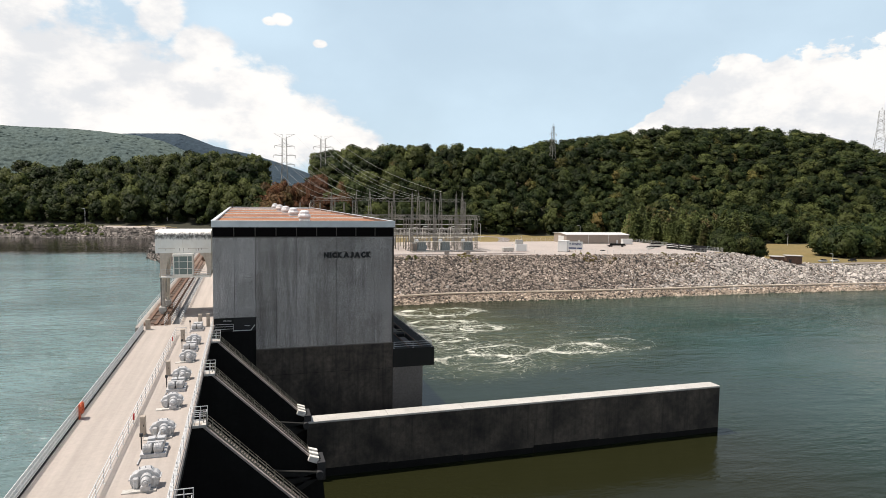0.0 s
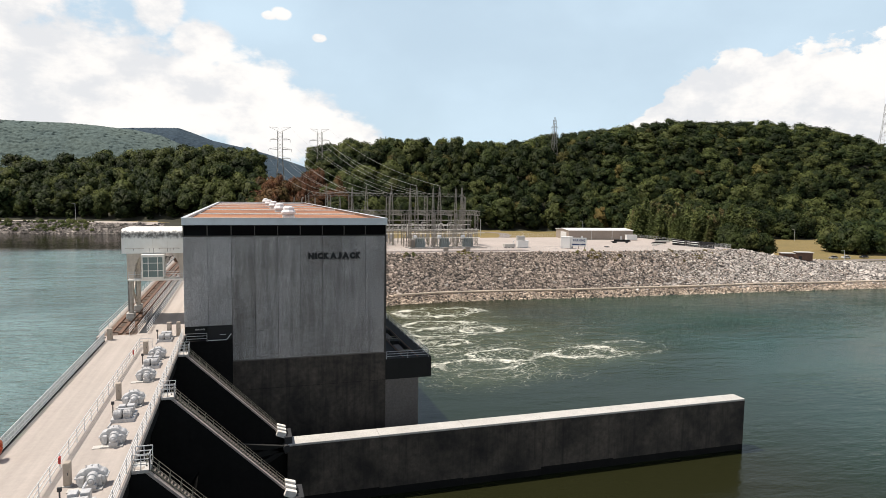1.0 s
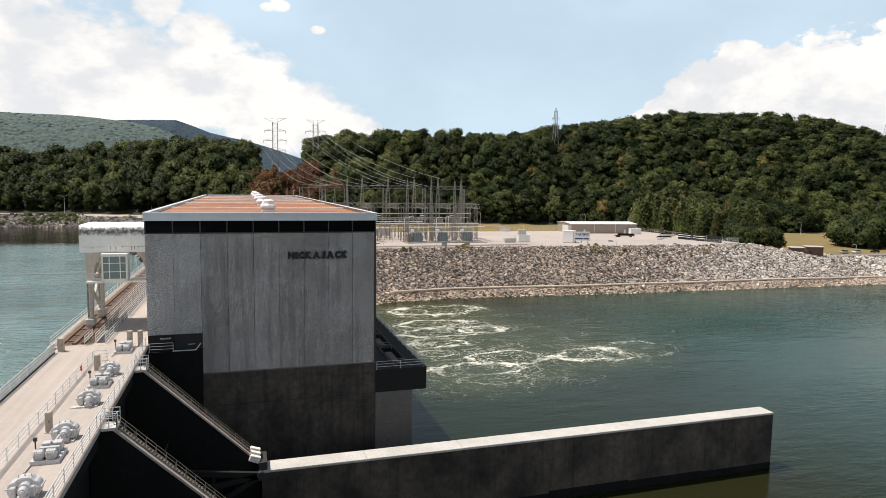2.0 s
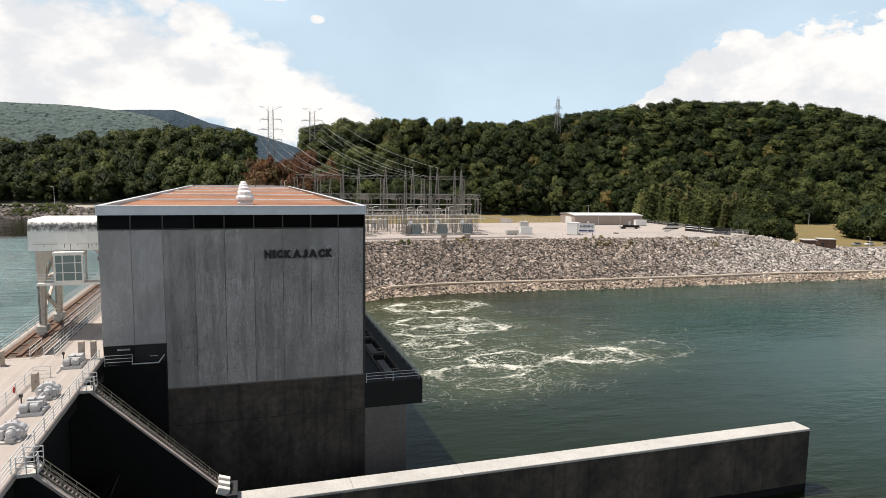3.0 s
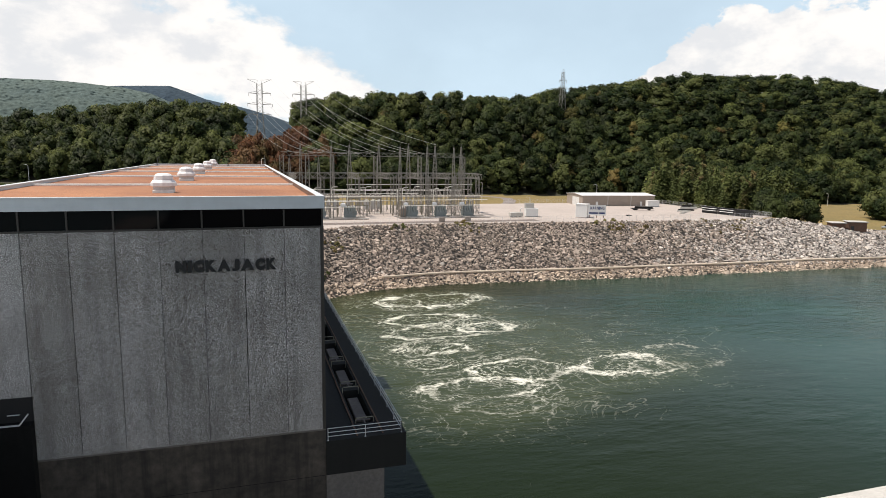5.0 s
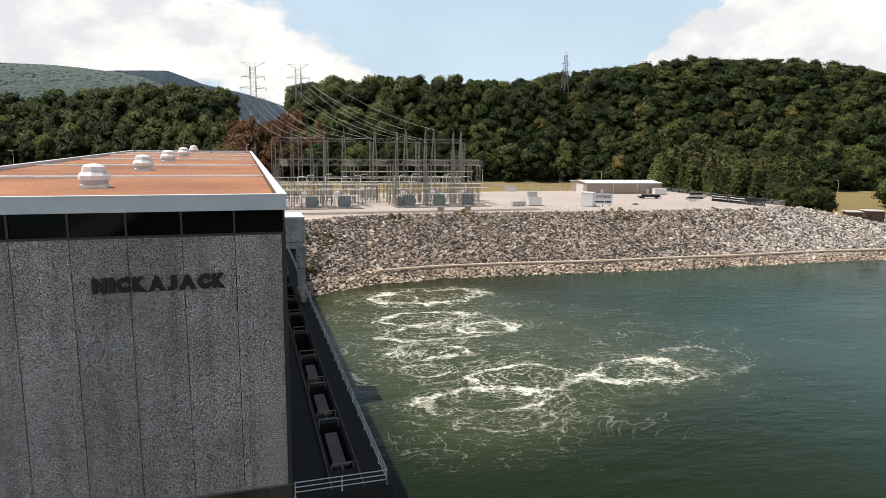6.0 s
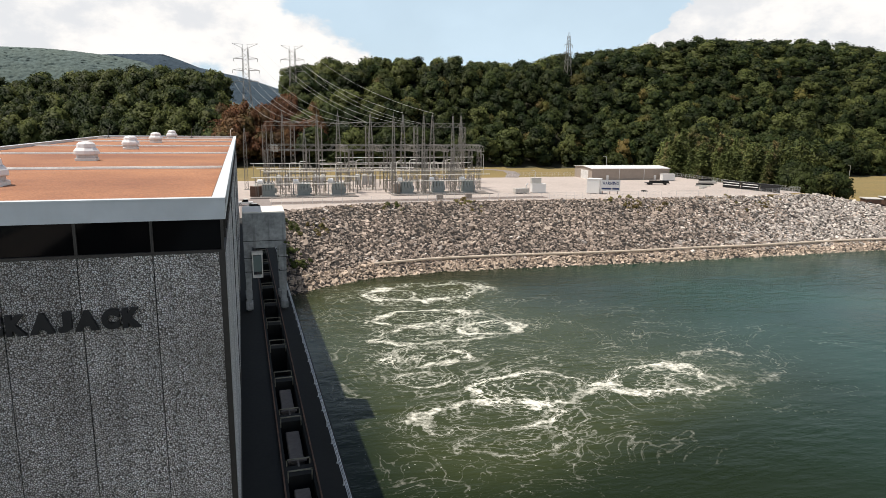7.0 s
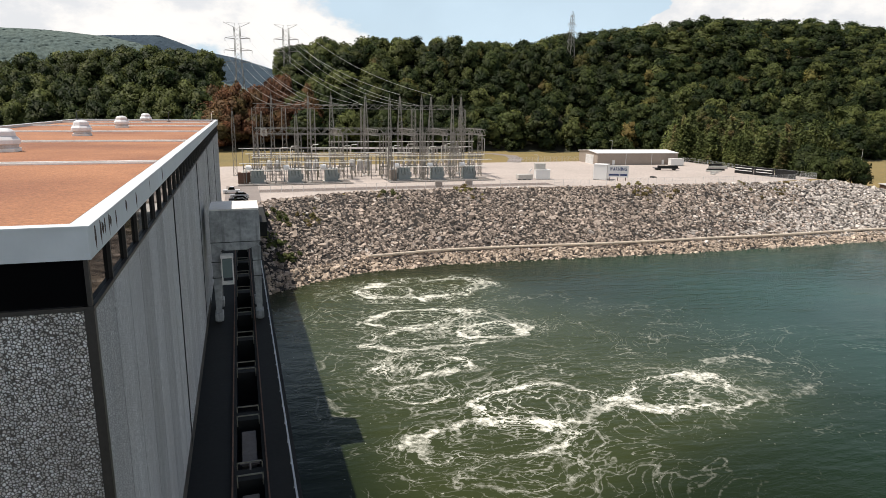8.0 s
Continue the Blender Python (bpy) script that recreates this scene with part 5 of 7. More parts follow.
box(bm, 1.75, 3.0, 52.4, 53.6, 13.6, 13.75)
for x in (1.8, 2.95):
    for yy in (52.45, 53.55):
        strut(bm, (x, yy, 13.7), (x, yy, 16.6), 0.12)
box(bm, 1.7, 3.05, 52.35, 53.65, 16.6, 16.9)
dcab = dpart("control_cab", bm, M_WHITE, "small open-framed operator cab")
bm = bmesh.new()
box(bm, 1.86, 2.89, 52.43, 52.46, 14.4, 16.5)
dpart("pane", bm, M_CABGLASS)

# ---- gate hoists ----


def gate_hoist(y):
    """Gear unit, pinion drive, pads and drain tray, painted light grey."""
    h = thing("gate_hoist", (-29.3, y, DECK), "light grey painted gate hoist gear unit on the deck", "hoist", "gate hoists")
    bm = bmesh.new()
    box(bm, -1.15, 1.05, -0.95, 0.95, 0, 0.14)
    box(bm, -1.9, -1.15, -0.9, -0.2, 0, 0.07)
    part("base_plate", bm, M_CONC_PALE, h, "pale concrete pad")
    bm = bmesh.new()
    prism(bm, [(-1.15, 0.14), (-1.3, 0.45), (-1.32, 0.8), (-1.2, 1.05), (-0.95, 1.2), (-0.72, 1.22), (-0.5, 1.42), (-0.2, 1.5), (0.25, 1.5), (0.55, 1.42), (0.78, 1.22), (1.0, 1.18), (1.2, 1.0), (1.3, 0.75), (1.26, 0.42), (1.1, 0.14)], -0.1, 0.75)
    rounded(bm, 0.09, 2)
    part("gear_case", bm, M_HOIST, h)
    bm = bmesh.new()
    box(bm, -1.4, 1.38, -0.18, 0.83, 0.7, 0.8)
    part("case_flange", bm, M_HOIST, h)
    bm = bmesh.new()
    tube(bm, [(0.15, -0.95, 0.72), (0.15, -0.6, 0.72), (0.15, -0.58, 0.72), (0.15, 0.0, 0.72)], [0.3, 0.42, 0.52, 0.55], 16)
    part("drum_housing", bm, M_HOIST, h)
    bm = bmesh.new()
    box(bm, -0.28, 0.58, -0.98, -0.1, 0.14, 0.5)
    rounded(bm, 0.04)
    part("pedestal", bm, M_HOIST, h)
    for x in (-0.75, 0.7):
        bm = bmesh.new()
        box(bm, x - 0.22, x + 0.22, -0.45, -0.05, 0.14, 0.95)
        rounded(bm, 0.06)
        part("bearing_block", bm, M_HOIST, h)
    for x, z, rr in ((-0.82, 0.62, 0.34), (0.9, 0.6, 0.28)):
        bm = bmesh.new()
        tube(bm, [(x, -0.34, z), (x, -0.3, z), (x, -0.1, z)], [rr * 0.6, rr, rr], 14)
        part("bearing_cover", bm, M_HOIST, h)
    bm = bmesh.new()
    tube(bm, [(0.15, -1.12, 0.72), (0.15, -1.08, 0.72), (0.15, -0.95, 0.72)], [0.1, 0.2, 0.2], 12)
    part("shaft_end", bm, M_HOIST, h)
    bm = bmesh.new()
    for x in (-0.5, 0.0, 0.5):
        tube(bm, [(x, 0.3, 1.35), (x, 0.3, 1.62)], 0.05, 8)
    part("vent_cap", bm, M_HOIST, h)
    h.scale = (0.70, 0.84, 0.84)
    return h


def hoist_drive(y):
    """Motor, brake and cross shaft on a steel frame between two gear units."""
    h = thing("hoist_drive", (-29.4, y, DECK), "grey electric drive motor set of a gate hoist", "motor", "hoist drives")
    bm = bmesh.new()
    box(bm, -0.95, 0.8, -1.15, -0.95, 0, 0.3)
    box(bm, -0.95, 0.8, 0.9, 1.1, 0, 0.3)
    box(bm, 0.6, 0.8, -0.95, 0.9, 0, 0.3)
    box(bm, -0.95, -0.75, -0.95, 0.9, 0, 0.3)
    part("drive_bed", bm, M_HOIST, h)
    for x, yy in ((-0.5, -0.75), (0.25, -0.75)):
        bm = bmesh.new()
        tube(bm, [(x - 0.3, yy, 0.62), (x - 0.26, yy, 0.62), (x + 0.3, yy, 0.62), (x + 0.34, yy, 0.62)], [0.22, 0.33, 0.33, 0.22], 14)
        for k in range(5):
            tube(bm, [(x - 0.22 + k * 0.11, yy, 0.62), (x - 0.18 + k * 0.11, yy, 0.62)], 0.37, 14)
        box(bm, x - 0.25, x + 0.25, yy - 0.25, yy + 0.25, 0.2, 0.4)
        part("motor", bm, M_HOIST, h)
    for x in (-0.35, 0.35):
        bm = bmesh.new()
        box(bm, x - 0.27, x + 0.27, 0.35, 1.0, 0.3, 0.95)
        rounded(bm, 0.07, 2)
        part("reducer", bm, M_HOIST, h)
    bm = bmesh.new()
    tube(bm, [(0.0, 0.9, 0.7), (0.0, 2.4, 0.7)], 0.09, 8)
    tube(bm, [(-0.9, -1.0, 0.1), (-0.95, -2.4, 0.1)], 0.05, 6)
    part("cross_shaft", bm, M_HOIST, h)
    bm = bmesh.new()
    prism(bm, [(-0.6, 0.3), (-0.45, 0.3), (-0.42, 0.52), (-0.2, 0.7), (0.2, 0.7), (0.42, 0.52), (0.45, 0.3), (0.6, 0.3), (0.6, 0.85), (-0.6, 0.85)], -0.2, 0.1)
    part("coupling_guard", bm, M_HOIST, h)
    # dark plate added in place of the shadowed hole in the bed
    bm = bmesh.new()
    box(bm, -0.7, 0.55, -0.95, 0.9, 0.02, 0.06)
    part("oil_tray", bm, M_DARK, h, "dark plate drawn as the hole in the drive bed")
    bm = bmesh.new()
    tube(bm, [(-1.1, 0.8, 0), (-1.1, 0.8, 1.1)], 0.05, 6)
    box(bm, -1.22, -0.98, 0.72, 0.88, 1.0, 1.25)
    part("limit_switch", bm, M_DARK, h)
    return h


for far, near in ((-12.6, -21.7), (-29.5, -38.8), (-46.1, -55.7)):
    gate_hoist(far)
    gate_hoist(near)
    hoist_drive(far - 3.4)
gate_hoist(-62.6)
hoist_drive(-3.2)


def cabinet(x, y, w, d, hgt, label, mat=M_BEIGE):
    c = thing("control_cabinet", (x, y, DECK), label, "cabinet", "control cabinets")
    bm = bmesh.new()
    box(bm, -w / 2, w / 2, -d / 2, d / 2, 0.08, hgt)
    rounded(bm, 0.03)
    part("cabinet_body", bm, mat, c)
    bm = bmesh.new()
    box(bm, -w / 2 - 0.05, w / 2 + 0.05, -d / 2 - 0.05, d / 2 + 0.05, 0, 0.08)
    part("plinth", bm, M_CONC_PALE, c)
    bm = bmesh.new()
    box(bm, -w / 2 + 0.06, w / 2 - 0.06, -d / 2 - 0.025, -d / 2, 0.16, hgt - 0.08)
    part("cabinet_door", bm, mat, c)
    bm = bmesh.new()
    box(bm, w / 2 - 0.16, w / 2 - 0.12, -d / 2 - 0.05, -d / 2 - 0.025, hgt * 0.5, hgt * 0.5 + 0.18)
    part("handle", bm, M_DARK, c)


for y in (-27.6, -45.6, -62.0):
    cabinet(-30.8, y, 0.42, 0.5, 1.6, "tan steel control cabinet beside a gate hoist")
cabinet(-30.8, -10.4, 0.5, 0.6, 1.6, "tan steel control cabinet by the handrail end")
cabinet(-29.2, 0.0 - 1.0, 0.55, 0.5, 1.9, "pale narrow control pillar near the powerhouse")
cabinet(-28.1, -1.0, 0.5, 0.5, 1.9, "pale narrow control pillar near the powerhouse")
cabinet(-36.2, -1.4, 0.6, 0.6, 1.5, "pale pillar at the end of the upstream railing")
cabinet(-29.4, -2.0, 1.2, 0.7, 0.9, "low grey junction box near the powerhouse", M_HOIST)

ring = thing("lifebuoy_post", (-36.35, -40.0, DECK), "orange life ring hung on the upstream railing", "life ring")
bm = bmesh.new()
pts = [(0, 0.42 * math.cos(a * math.tau / 16), 0.95 + 0.42 * math.sin(a * math.tau / 16)) for a in range(17)]
tube(bm, pts, 0.11, 8, False)
part("ring", bm, M_ORANGE, ring)
bm = bmesh.new()
box(bm, -0.22, -0.14, -0.3, 0.3, 0, 1.3)
part("backboard", bm, M_ORANGE, ring, "orange backboard")
for y in (-43.0, -12.2):
    bm = bmesh.new()
    box(bm, -31.93, -31.82, y - 0.16, y + 0.16, DECK + 0.55, DECK + 1.0)
    tube(bm, [(-31.87, y, DECK + 0.5), (-31.87, y, DECK + 0.55)], 0.1)
    rounded(bm, 0.02)
    solid("warning_tag", bm, M_RED, "small red tag hung on the inner handrail", "tag")

# ---- roof ventilators ----


def ventilator(x, y):
    v = thing("roof_ventilator", (x, y, 29.38), "white stepped octagonal roof ventilator on a low curb", "ventilator", "roof ventilators")
    bm = bmesh.new()
    lathe(bm, [(1.35, 0), (1.35, 0.25), (1.2, 0.3)], 4)
    bmesh.ops.rotate(bm, verts=bm.verts, matrix=Matrix.Rotation(math.pi / 4, 3, "Z"))
    part("curb", bm, M_FLASH, v)
    bm = bmesh.new()
    lathe(bm, [(1.02, 0.3), (1.02, 0.62)], 8)
    part("throat", bm, M_HOIST, v, "grey throat with louvres")
    bm = bmesh.new()
    lathe(bm, [(1.15, 0.6), (1.22, 0.66), (1.2, 0.95), (1.0, 1.2), (0.98, 1.22)], 8)
    part("skirt", bm, M_VENT, v)
    bm = bmesh.new()
    lathe(bm, [(0.86, 1.2), (0.92, 1.28), (0.86, 1.62), (0.62, 1.8), (0.2, 1.86)], 8)
    part("cap", bm, M_VENT, v)
    v.scale = (0.92, 0.92, 0.96)


for y in (12.2, 38.0, 64.5, 92.4, 121.0):
    ventilator(-13.0, y)
for x, y in ((-26.6, 128.0), (-9.5, 128.5), (-1.0, 128.8)):
    vent_pipe = thing("roof_mast", (x, y, 29.38), "thin dark pipe mast at the far roof edge", "mast", "roof masts")
    bm = bmesh.new()
    tube(bm, [(0, 0, 0), (0, 0, 1.8), (0.25, 0, 2.1), (0.55, 0, 2.05)], 0.09, 6)
    part("pipe", bm, M_WHITE if x > -5 else M_DARK, vent_pipe)
    bm = bmesh.new()
    box(bm, -0.3, 0.3, -0.3, 0.3, 0, 0.12)
    part("foot", bm, M_DARK, vent_pipe)

# ---- switchyard ----
YARD = 9.06


def lattice(bm, x, y, z0, h, w0, w1, n, leg=0.16, brace=0.09, flip=0.0):
    """A four-legged lattice column that narrows from w0 to w1."""
    corners = ((-1, -1), (1, -1), (1, 1), (-1, 1))

    def at(i, k):
        w = w0 + (w1 - w0) * i / n
        return Vector((x + corners[k][0] * w / 2, y + corners[k][1] * w / 2, z0 + h * i / n))
    for k in range(4):
        strut(bm, at(0, k), at(n, k), leg)
        for i in range(n):
            a, b = (k, (k + 1) % 4) if i % 2 else ((k + 1) % 4, k)
            strut(bm, at(i, a), at(i + 1, b), brace)


def truss(bm, a, b, w, h, n, chord=0.14, brace=0.08):
    """A box truss along x or y from a to b (its lower middle line)."""
    a, b = Vector(a), Vector(b)
    d = (b - a).normalized()
    s = Vector((-d.y, d.x, 0)) * (w / 2)
    up = Vector((0, 0, h))
    lines = [(s, 0), (-s, 0), (s, 1), (-s, 1)]
    for off, top in lines:
        strut(bm, a + off + up * top, b + off + up * top, chord)
    for i in range(n):
        p, q = a.lerp(b, i / n), a.lerp(b, (i + 1) / n)
        for off in (s, -s):
            strut(bm, p + off + (up if i % 2 else Vector()), q + off + (Vector() if i % 2 else up), brace)
        strut(bm, p + s, q - s, brace)
        strut(bm, p + s + up, q - s + up, brace)


def steel_mast(x, y, top, w0, label):
    mast = thing("switchyard_mast", (x, y, YARD), label, "mast", "switchyard masts")
    bm = bmesh.new()
    lattice(bm, 0, 0, 0, 16.4, w0, w0 * 0.8, 10)
    part("column", bm, M_LATTICE, mast)
    bm = bmesh.new()
    lattice(bm, 0, 0, 16.4, top - YARD - 17.6, w0 * 0.8, 0.3, 7, 0.13, 0.08)
    part("spire", bm, M_LATTICE, mast)
    bm = bmesh.new()
    tube(bm, [(0, 0, top - YARD - 1.4), (0, 0, top - YARD)], 0.05, 5)
    part("lightning_rod", bm, M_LATTICE, mast)
    bm = bmesh.new()
    box(bm, -w0 * 0.75, w0 * 0.75, -w0 * 0.75, w0 * 0.75, -0.2, 0.18)
    part("footing", bm, M_CONC_PALE, mast)


for x in (14.3, 25.4, 51.3, 62.0, 72.7):
    steel_mast(x, 187.5, 37.0, 1.15, "grey lattice lightning mast in the front of the switchyard")
for x in (35.0, 46.9, 59.2, 70.6, 82.0):
    steel_mast(x, 206.0, 37.6, 1.9, "grey lattice mast carrying the bus structure")
for x in (2.6, 12.0, 23.5):
    steel_mast(x, 212.0, 32.0, 1.2, "grey lattice mast carrying the bus structure")

yard_truss = thing("bus_structure", (0, 0, 0), "grey lattice beams carrying the switchyard buses", "steel structure")
for y in (196.0, 206.0):
    bm = bmesh.new()
    truss(bm, (9.5, y, 23.6), (86.5 if y < 200 else 90, y, 23.6), 1.3, 1.9, 44)
    part("beam", bm, M_LATTICE, yard_truss)
for x in (12.0, 35.0, 46.9, 59.2, 70.6, 84.0):
    bm = bmesh.new()
    truss(bm, (x, 187.5, 23.6), (x, 206.0, 23.6), 1.3, 1.9, 11)
    part("cross_beam", bm, M_LATTICE, yard_truss)
for x in (9.5, 23.0, 38.0, 52.5, 65.0, 76.0, 86.0):
    for y in (196.0, 206.0):
        bm = bmesh.new()
        lattice(bm, x, y, YARD, 14.6, 1.3, 1.3, 9, 0.13, 0.07)
        part("column", bm, M_LATTICE, yard_truss)
portal = thing("line_portal", (0, 0, 0), "tall grey lattice portal where the lines land", "steel structure")
bm = bmesh.new()
truss(bm, (9.8, 228, 31.9), (91, 228, 31.9), 1.5, 1.5, 46)
part("beam", bm, M_LATTICE, portal)
for x in (10.0, 20.5, 31.0, 50.0, 70.0, 90.5):
    bm = bmesh.new()
    lattice(bm, x, 228, YARD, 22.9, 1.7, 1.5, 13)
    part("column", bm, M_LATTICE, portal)

# tubular buses with their post insulators
for y, z, x0, x1 in ((184.6, 15.5, 4, 39), (185.4, 13.3, 6, 36), (184.8, 15.8, 51, 86), (185.6, 13.6, 52, 84), (200, 17.3, 6, 62), (211, 18.4, 4, 88), (223, 17.2, 30, 88), (192, 16.8, 8, 86), (203, 14.4, 10, 88), (215, 15.6, 8, 86), (208, 20.6, 34, 88)):
    bus = thing("bus_tube", (0, 0, 0), "pale aluminium bus tube on post insulators", "bus bar", "bus tubes")
    bm = bmesh.new()
    tube(bm, [(x0, y, z), (x1, y, z)], 0.13, 6)
    part("bus_pipe", bm, M_ALU, bus)
    k = 0
    for x in np.arange(x0 + 1.2, x1, 9.2):
        bm = bmesh.new()
        lathe(bm, [(0.09, -1.7), (0.2, -1.6), (0.1, -1.45), (0.2, -1.25), (0.1, -1.1), (0.2, -0.9), (0.1, -0.75), (0.2, -0.55), (0.1, -0.4), (0.12, -0.1)], 7, (x, y, z))
        part("insulator", bm, M_CERAMIC, bus)
        bm = bmesh.new()
        strut(bm, (x, y, YARD), (x, y, z - 1.65), 0.14)
        part("support", bm, M_LATTICE, bus)
# goose-neck drops
for i, x in enumerate((17, 21, 29, 33, 39, 43, 53, 57, 64, 68, 75, 79)):
    bm = bmesh.new()
    y = 199 + (i % 3) * 8
    tube(bm, [(x, y, 13.2), (x, y, 18.6), (x + 0.25, y, 19.1), (x + 0.8, y, 19.3), (x + 2.4, y, 19.3)], 0.14, 6)
    neck = solid("bus_drop", bm, M_ALU, "pale curved bus drop tube", "bus bar", group="bus drops")


def transformer(x, y):
    t = thing("power_transformer", (x, y, YARD), "grey-green oil-filled power transformer with bushings and conservator", "transformer", "power transformers")
    bm = bmesh.new()
    box(bm, -2.3, 2.3, -1.7, 1.9, -0.1, 0.35)
    part("plinth", bm, M_CONC_PALE, t)
    bm = bmesh.new()
    box(bm, -1.75, 1.75, -1.5, 1.4, 0.35, 2.3)
    rounded(bm, 0.1, 2)
    part("tank", bm, M_XFMR, t)
    bm = bmesh.new()
    box(bm, -1.6, 1.6, -0.6, 1.3, 2.3, 3.5)
    rounded(bm, 0.1, 2)
    part("cover", bm, M_XFMR, t)
    for k in range(4):
        xx = -1.32 + 0.88 * k
        bm = bmesh.new()
        lathe(bm, [(0.3, 1.7), (0.41, 1.85), (0.41, 3.7), (0.34, 3.85), (0.12, 3.9)], 10, (xx, -1.25, 0))
        part("radiator", bm, M_XFMR, t)
        bm = bmesh.new()
        lathe(bm, [(0.25, 3.9), (0.28, 4.0), (0.1, 4.1)], 8, (xx, -1.25, 0))
        part("radiator_cap", bm, M_VENT, t)
    for k in range(3):
        bm = bmesh.new()
        lathe(bm, [(0.3, 3.5), (0.3, 3.9), (0.16, 4.0), (0.27, 4.15), (0.14, 4.35), (0.25, 4.5), (0.13, 4.7), (0.22, 4.85), (0.1, 5.1), (0.06, 5.5)], 9, (-1.1 + k * 1.1, 0.2, 0))
        part("bushing", bm, M_CERAMIC, t)
    bm = bmesh.new()
    tube(bm, [(-3.0, -0.6, 4.3), (-2.9, -0.6, 4.3), (-1.6, -0.6, 4.3), (-1.5, -0.6, 4.3)], [0.5, 0.72, 0.72, 0.5], 14)
    part("conservator", bm, M_VENT, t, "white conservator drum")
    bm = bmesh.new()
    for xx in (-2.9, -1.8):
        strut(bm, (xx, -0.6, 0.3), (xx, -0.6, 3.7), 0.16)
    part("conservator_leg", bm, M_XFMR, t)
    bm = bmesh.new()
    box(bm, 1.85, 2.3, -0.6, 0.6, 0.9, 2.4)
    rounded(bm, 0.04)
    part("control_box", bm, M_XFMR, t)
    t.scale = (1.14, 1.14, 1.14)


for x in (9.2, 20.6, 32.0, 55.9, 67.4, 78.7):
    transformer(x, 187.6)
for x0, x1 in ((3.5, 38.0), (50.0, 86.0)):
    pit = thing("oil_pit", ((x0 + x1) / 2, 185.0, YARD), "dark gravel pit with a low kerb under the transformers", "pit", "oil pits")
    half = (x1 - x0) / 2
    bm = bmesh.new()
    box(bm, -half, half, -2.6, 5.0, -0.1, 0.05)
    part("gravel_fill", bm, M_PITGRAVEL, pit)
    for y in (-2.75, 5.15):
        bm = bmesh.new()
        box(bm, -half - 0.3, half + 0.3, y - 0.15, y + 0.15, -0.1, 0.28)
        part("kerb", bm, M_CONC_PALE, pit)
    bm = bmesh.new()
    box(bm, -half, half, -4.2, -3.7, -0.1, 0.22)
    part("cable_duct_cover", bm, M_SLAB2, pit, "brown steel cable duct cover")


def breaker(x, y, s=1.0):
    b = thing("oil_breaker", (x, y, YARD), "pale grey upright oil circuit breaker tank", "circuit breaker", "oil circuit breakers")
    bm = bmesh.new()
    lathe(bm, [(1.0 * s, 0.9), (1.1 * s, 1.1), (1.1 * s, 4.2), (0.9 * s, 4.8), (0.3 * s, 5.1)], 14)
    part("tank", bm, M_HOIST, b, smooth=False)
    for dx in (-0.4, 0.4):
        bm = bmesh.new()
        lathe(bm, [(0.22, 4.7), (0.12, 5.2), (0.25, 5.4), (0.12, 5.7), (0.22, 5.9), (0.1, 6.3), (0.05, 6.8)], 8, (dx, 0, 0))
        part("bushing", bm, M_CERAMIC, b)
    bm = bmesh.new()
    for dx in (-0.8, 0.8):
        for dy in (-0.6, 0.6):
            strut(bm, (dx, dy, 0), (dx, dy, 1.1), 0.16)
    part("stand", bm, M_LATTICE, b)


for x in (43.2, 46.0, 48.8, 14.0, 17.0, 27.5, 30.2):
    breaker(x, 213.5)


def disconnect_switch(x, y, h):
    """Three-pole switch: a steel stand, a beam, post insulators in pairs and blades between them."""
    d = thing("disconnect_switch", (x, y, YARD), "dull steel disconnect switch frame with porcelain posts", "switch", "disconnect switches")
    for xx in (-2.2, 2.2):
        for yy in (-0.7, 0.7):
            bm = bmesh.new()
            strut(bm, (xx, yy, -0.1), (xx, yy, h), 0.16)
            part("stand_leg", bm, M_OLDSTEEL, d)
        bm = bmesh.new()
        for k in range(3):
            z0, z1 = h * k / 3, h * (k + 1) / 3
            strut(bm, (xx, -0.7 if k % 2 else 0.7, z0), (xx, 0.7 if k % 2 else -0.7, z1), 0.08)
        part("stand_brace", bm, M_OLDSTEEL, d)
    for yy in (-0.7, 0.7):
        bm = bmesh.new()
        strut(bm, (-2.7, yy, h), (2.7, yy, h), 0.2)
        part("beam", bm, M_OLDSTEEL, d)
    bm = bmesh.new()
    lathe(bm, [(0.1, 0), (0.2, 0.12), (0.1, 0.28), (0.2, 0.45), (0.1, 0.62), (0.2, 0.8), (0.1, 0.95), (0.18, 1.1), (0.1, 1.3)], 7)
    post_mesh = mesh_of("insulator", bm, M_CERAMIC)
    for xx in (-1.9, 0.0, 1.9):
        for yy in (-0.7, 0.7):
            piece("insulator", post_mesh, d, pose(xx, yy, h + 0.1))
        bm = bmesh.new()
        strut(bm, (xx, -0.95, h + 1.45), (xx, 0.95, h + 1.5), 0.1)
        part("blade", bm, M_ALU, d)
    return d


first_switch = disconnect_switch(8.0, 193.2, 4.2)
for i, x in enumerate((15.5, 23.0, 30.5, 37.5, 52.0, 59.5, 66.5, 73.5, 80.5)):
    copy_thing(first_switch, pose(x, 193.2 + 0.4 * (i % 2), YARD))
high_switch = disconnect_switch(10.5, 201.5, 6.4)
for x in (19.0, 27.5, 36.0, 44.5, 53.0, 61.5, 70.0, 78.5, 86.0):
    copy_thing(high_switch, pose(x, 201.5, YARD))
for x in (13.0, 24.5, 38.0, 55.5, 64.0, 75.0, 84.0):
    copy_thing(high_switch, pose(x, 219.0, YARD))
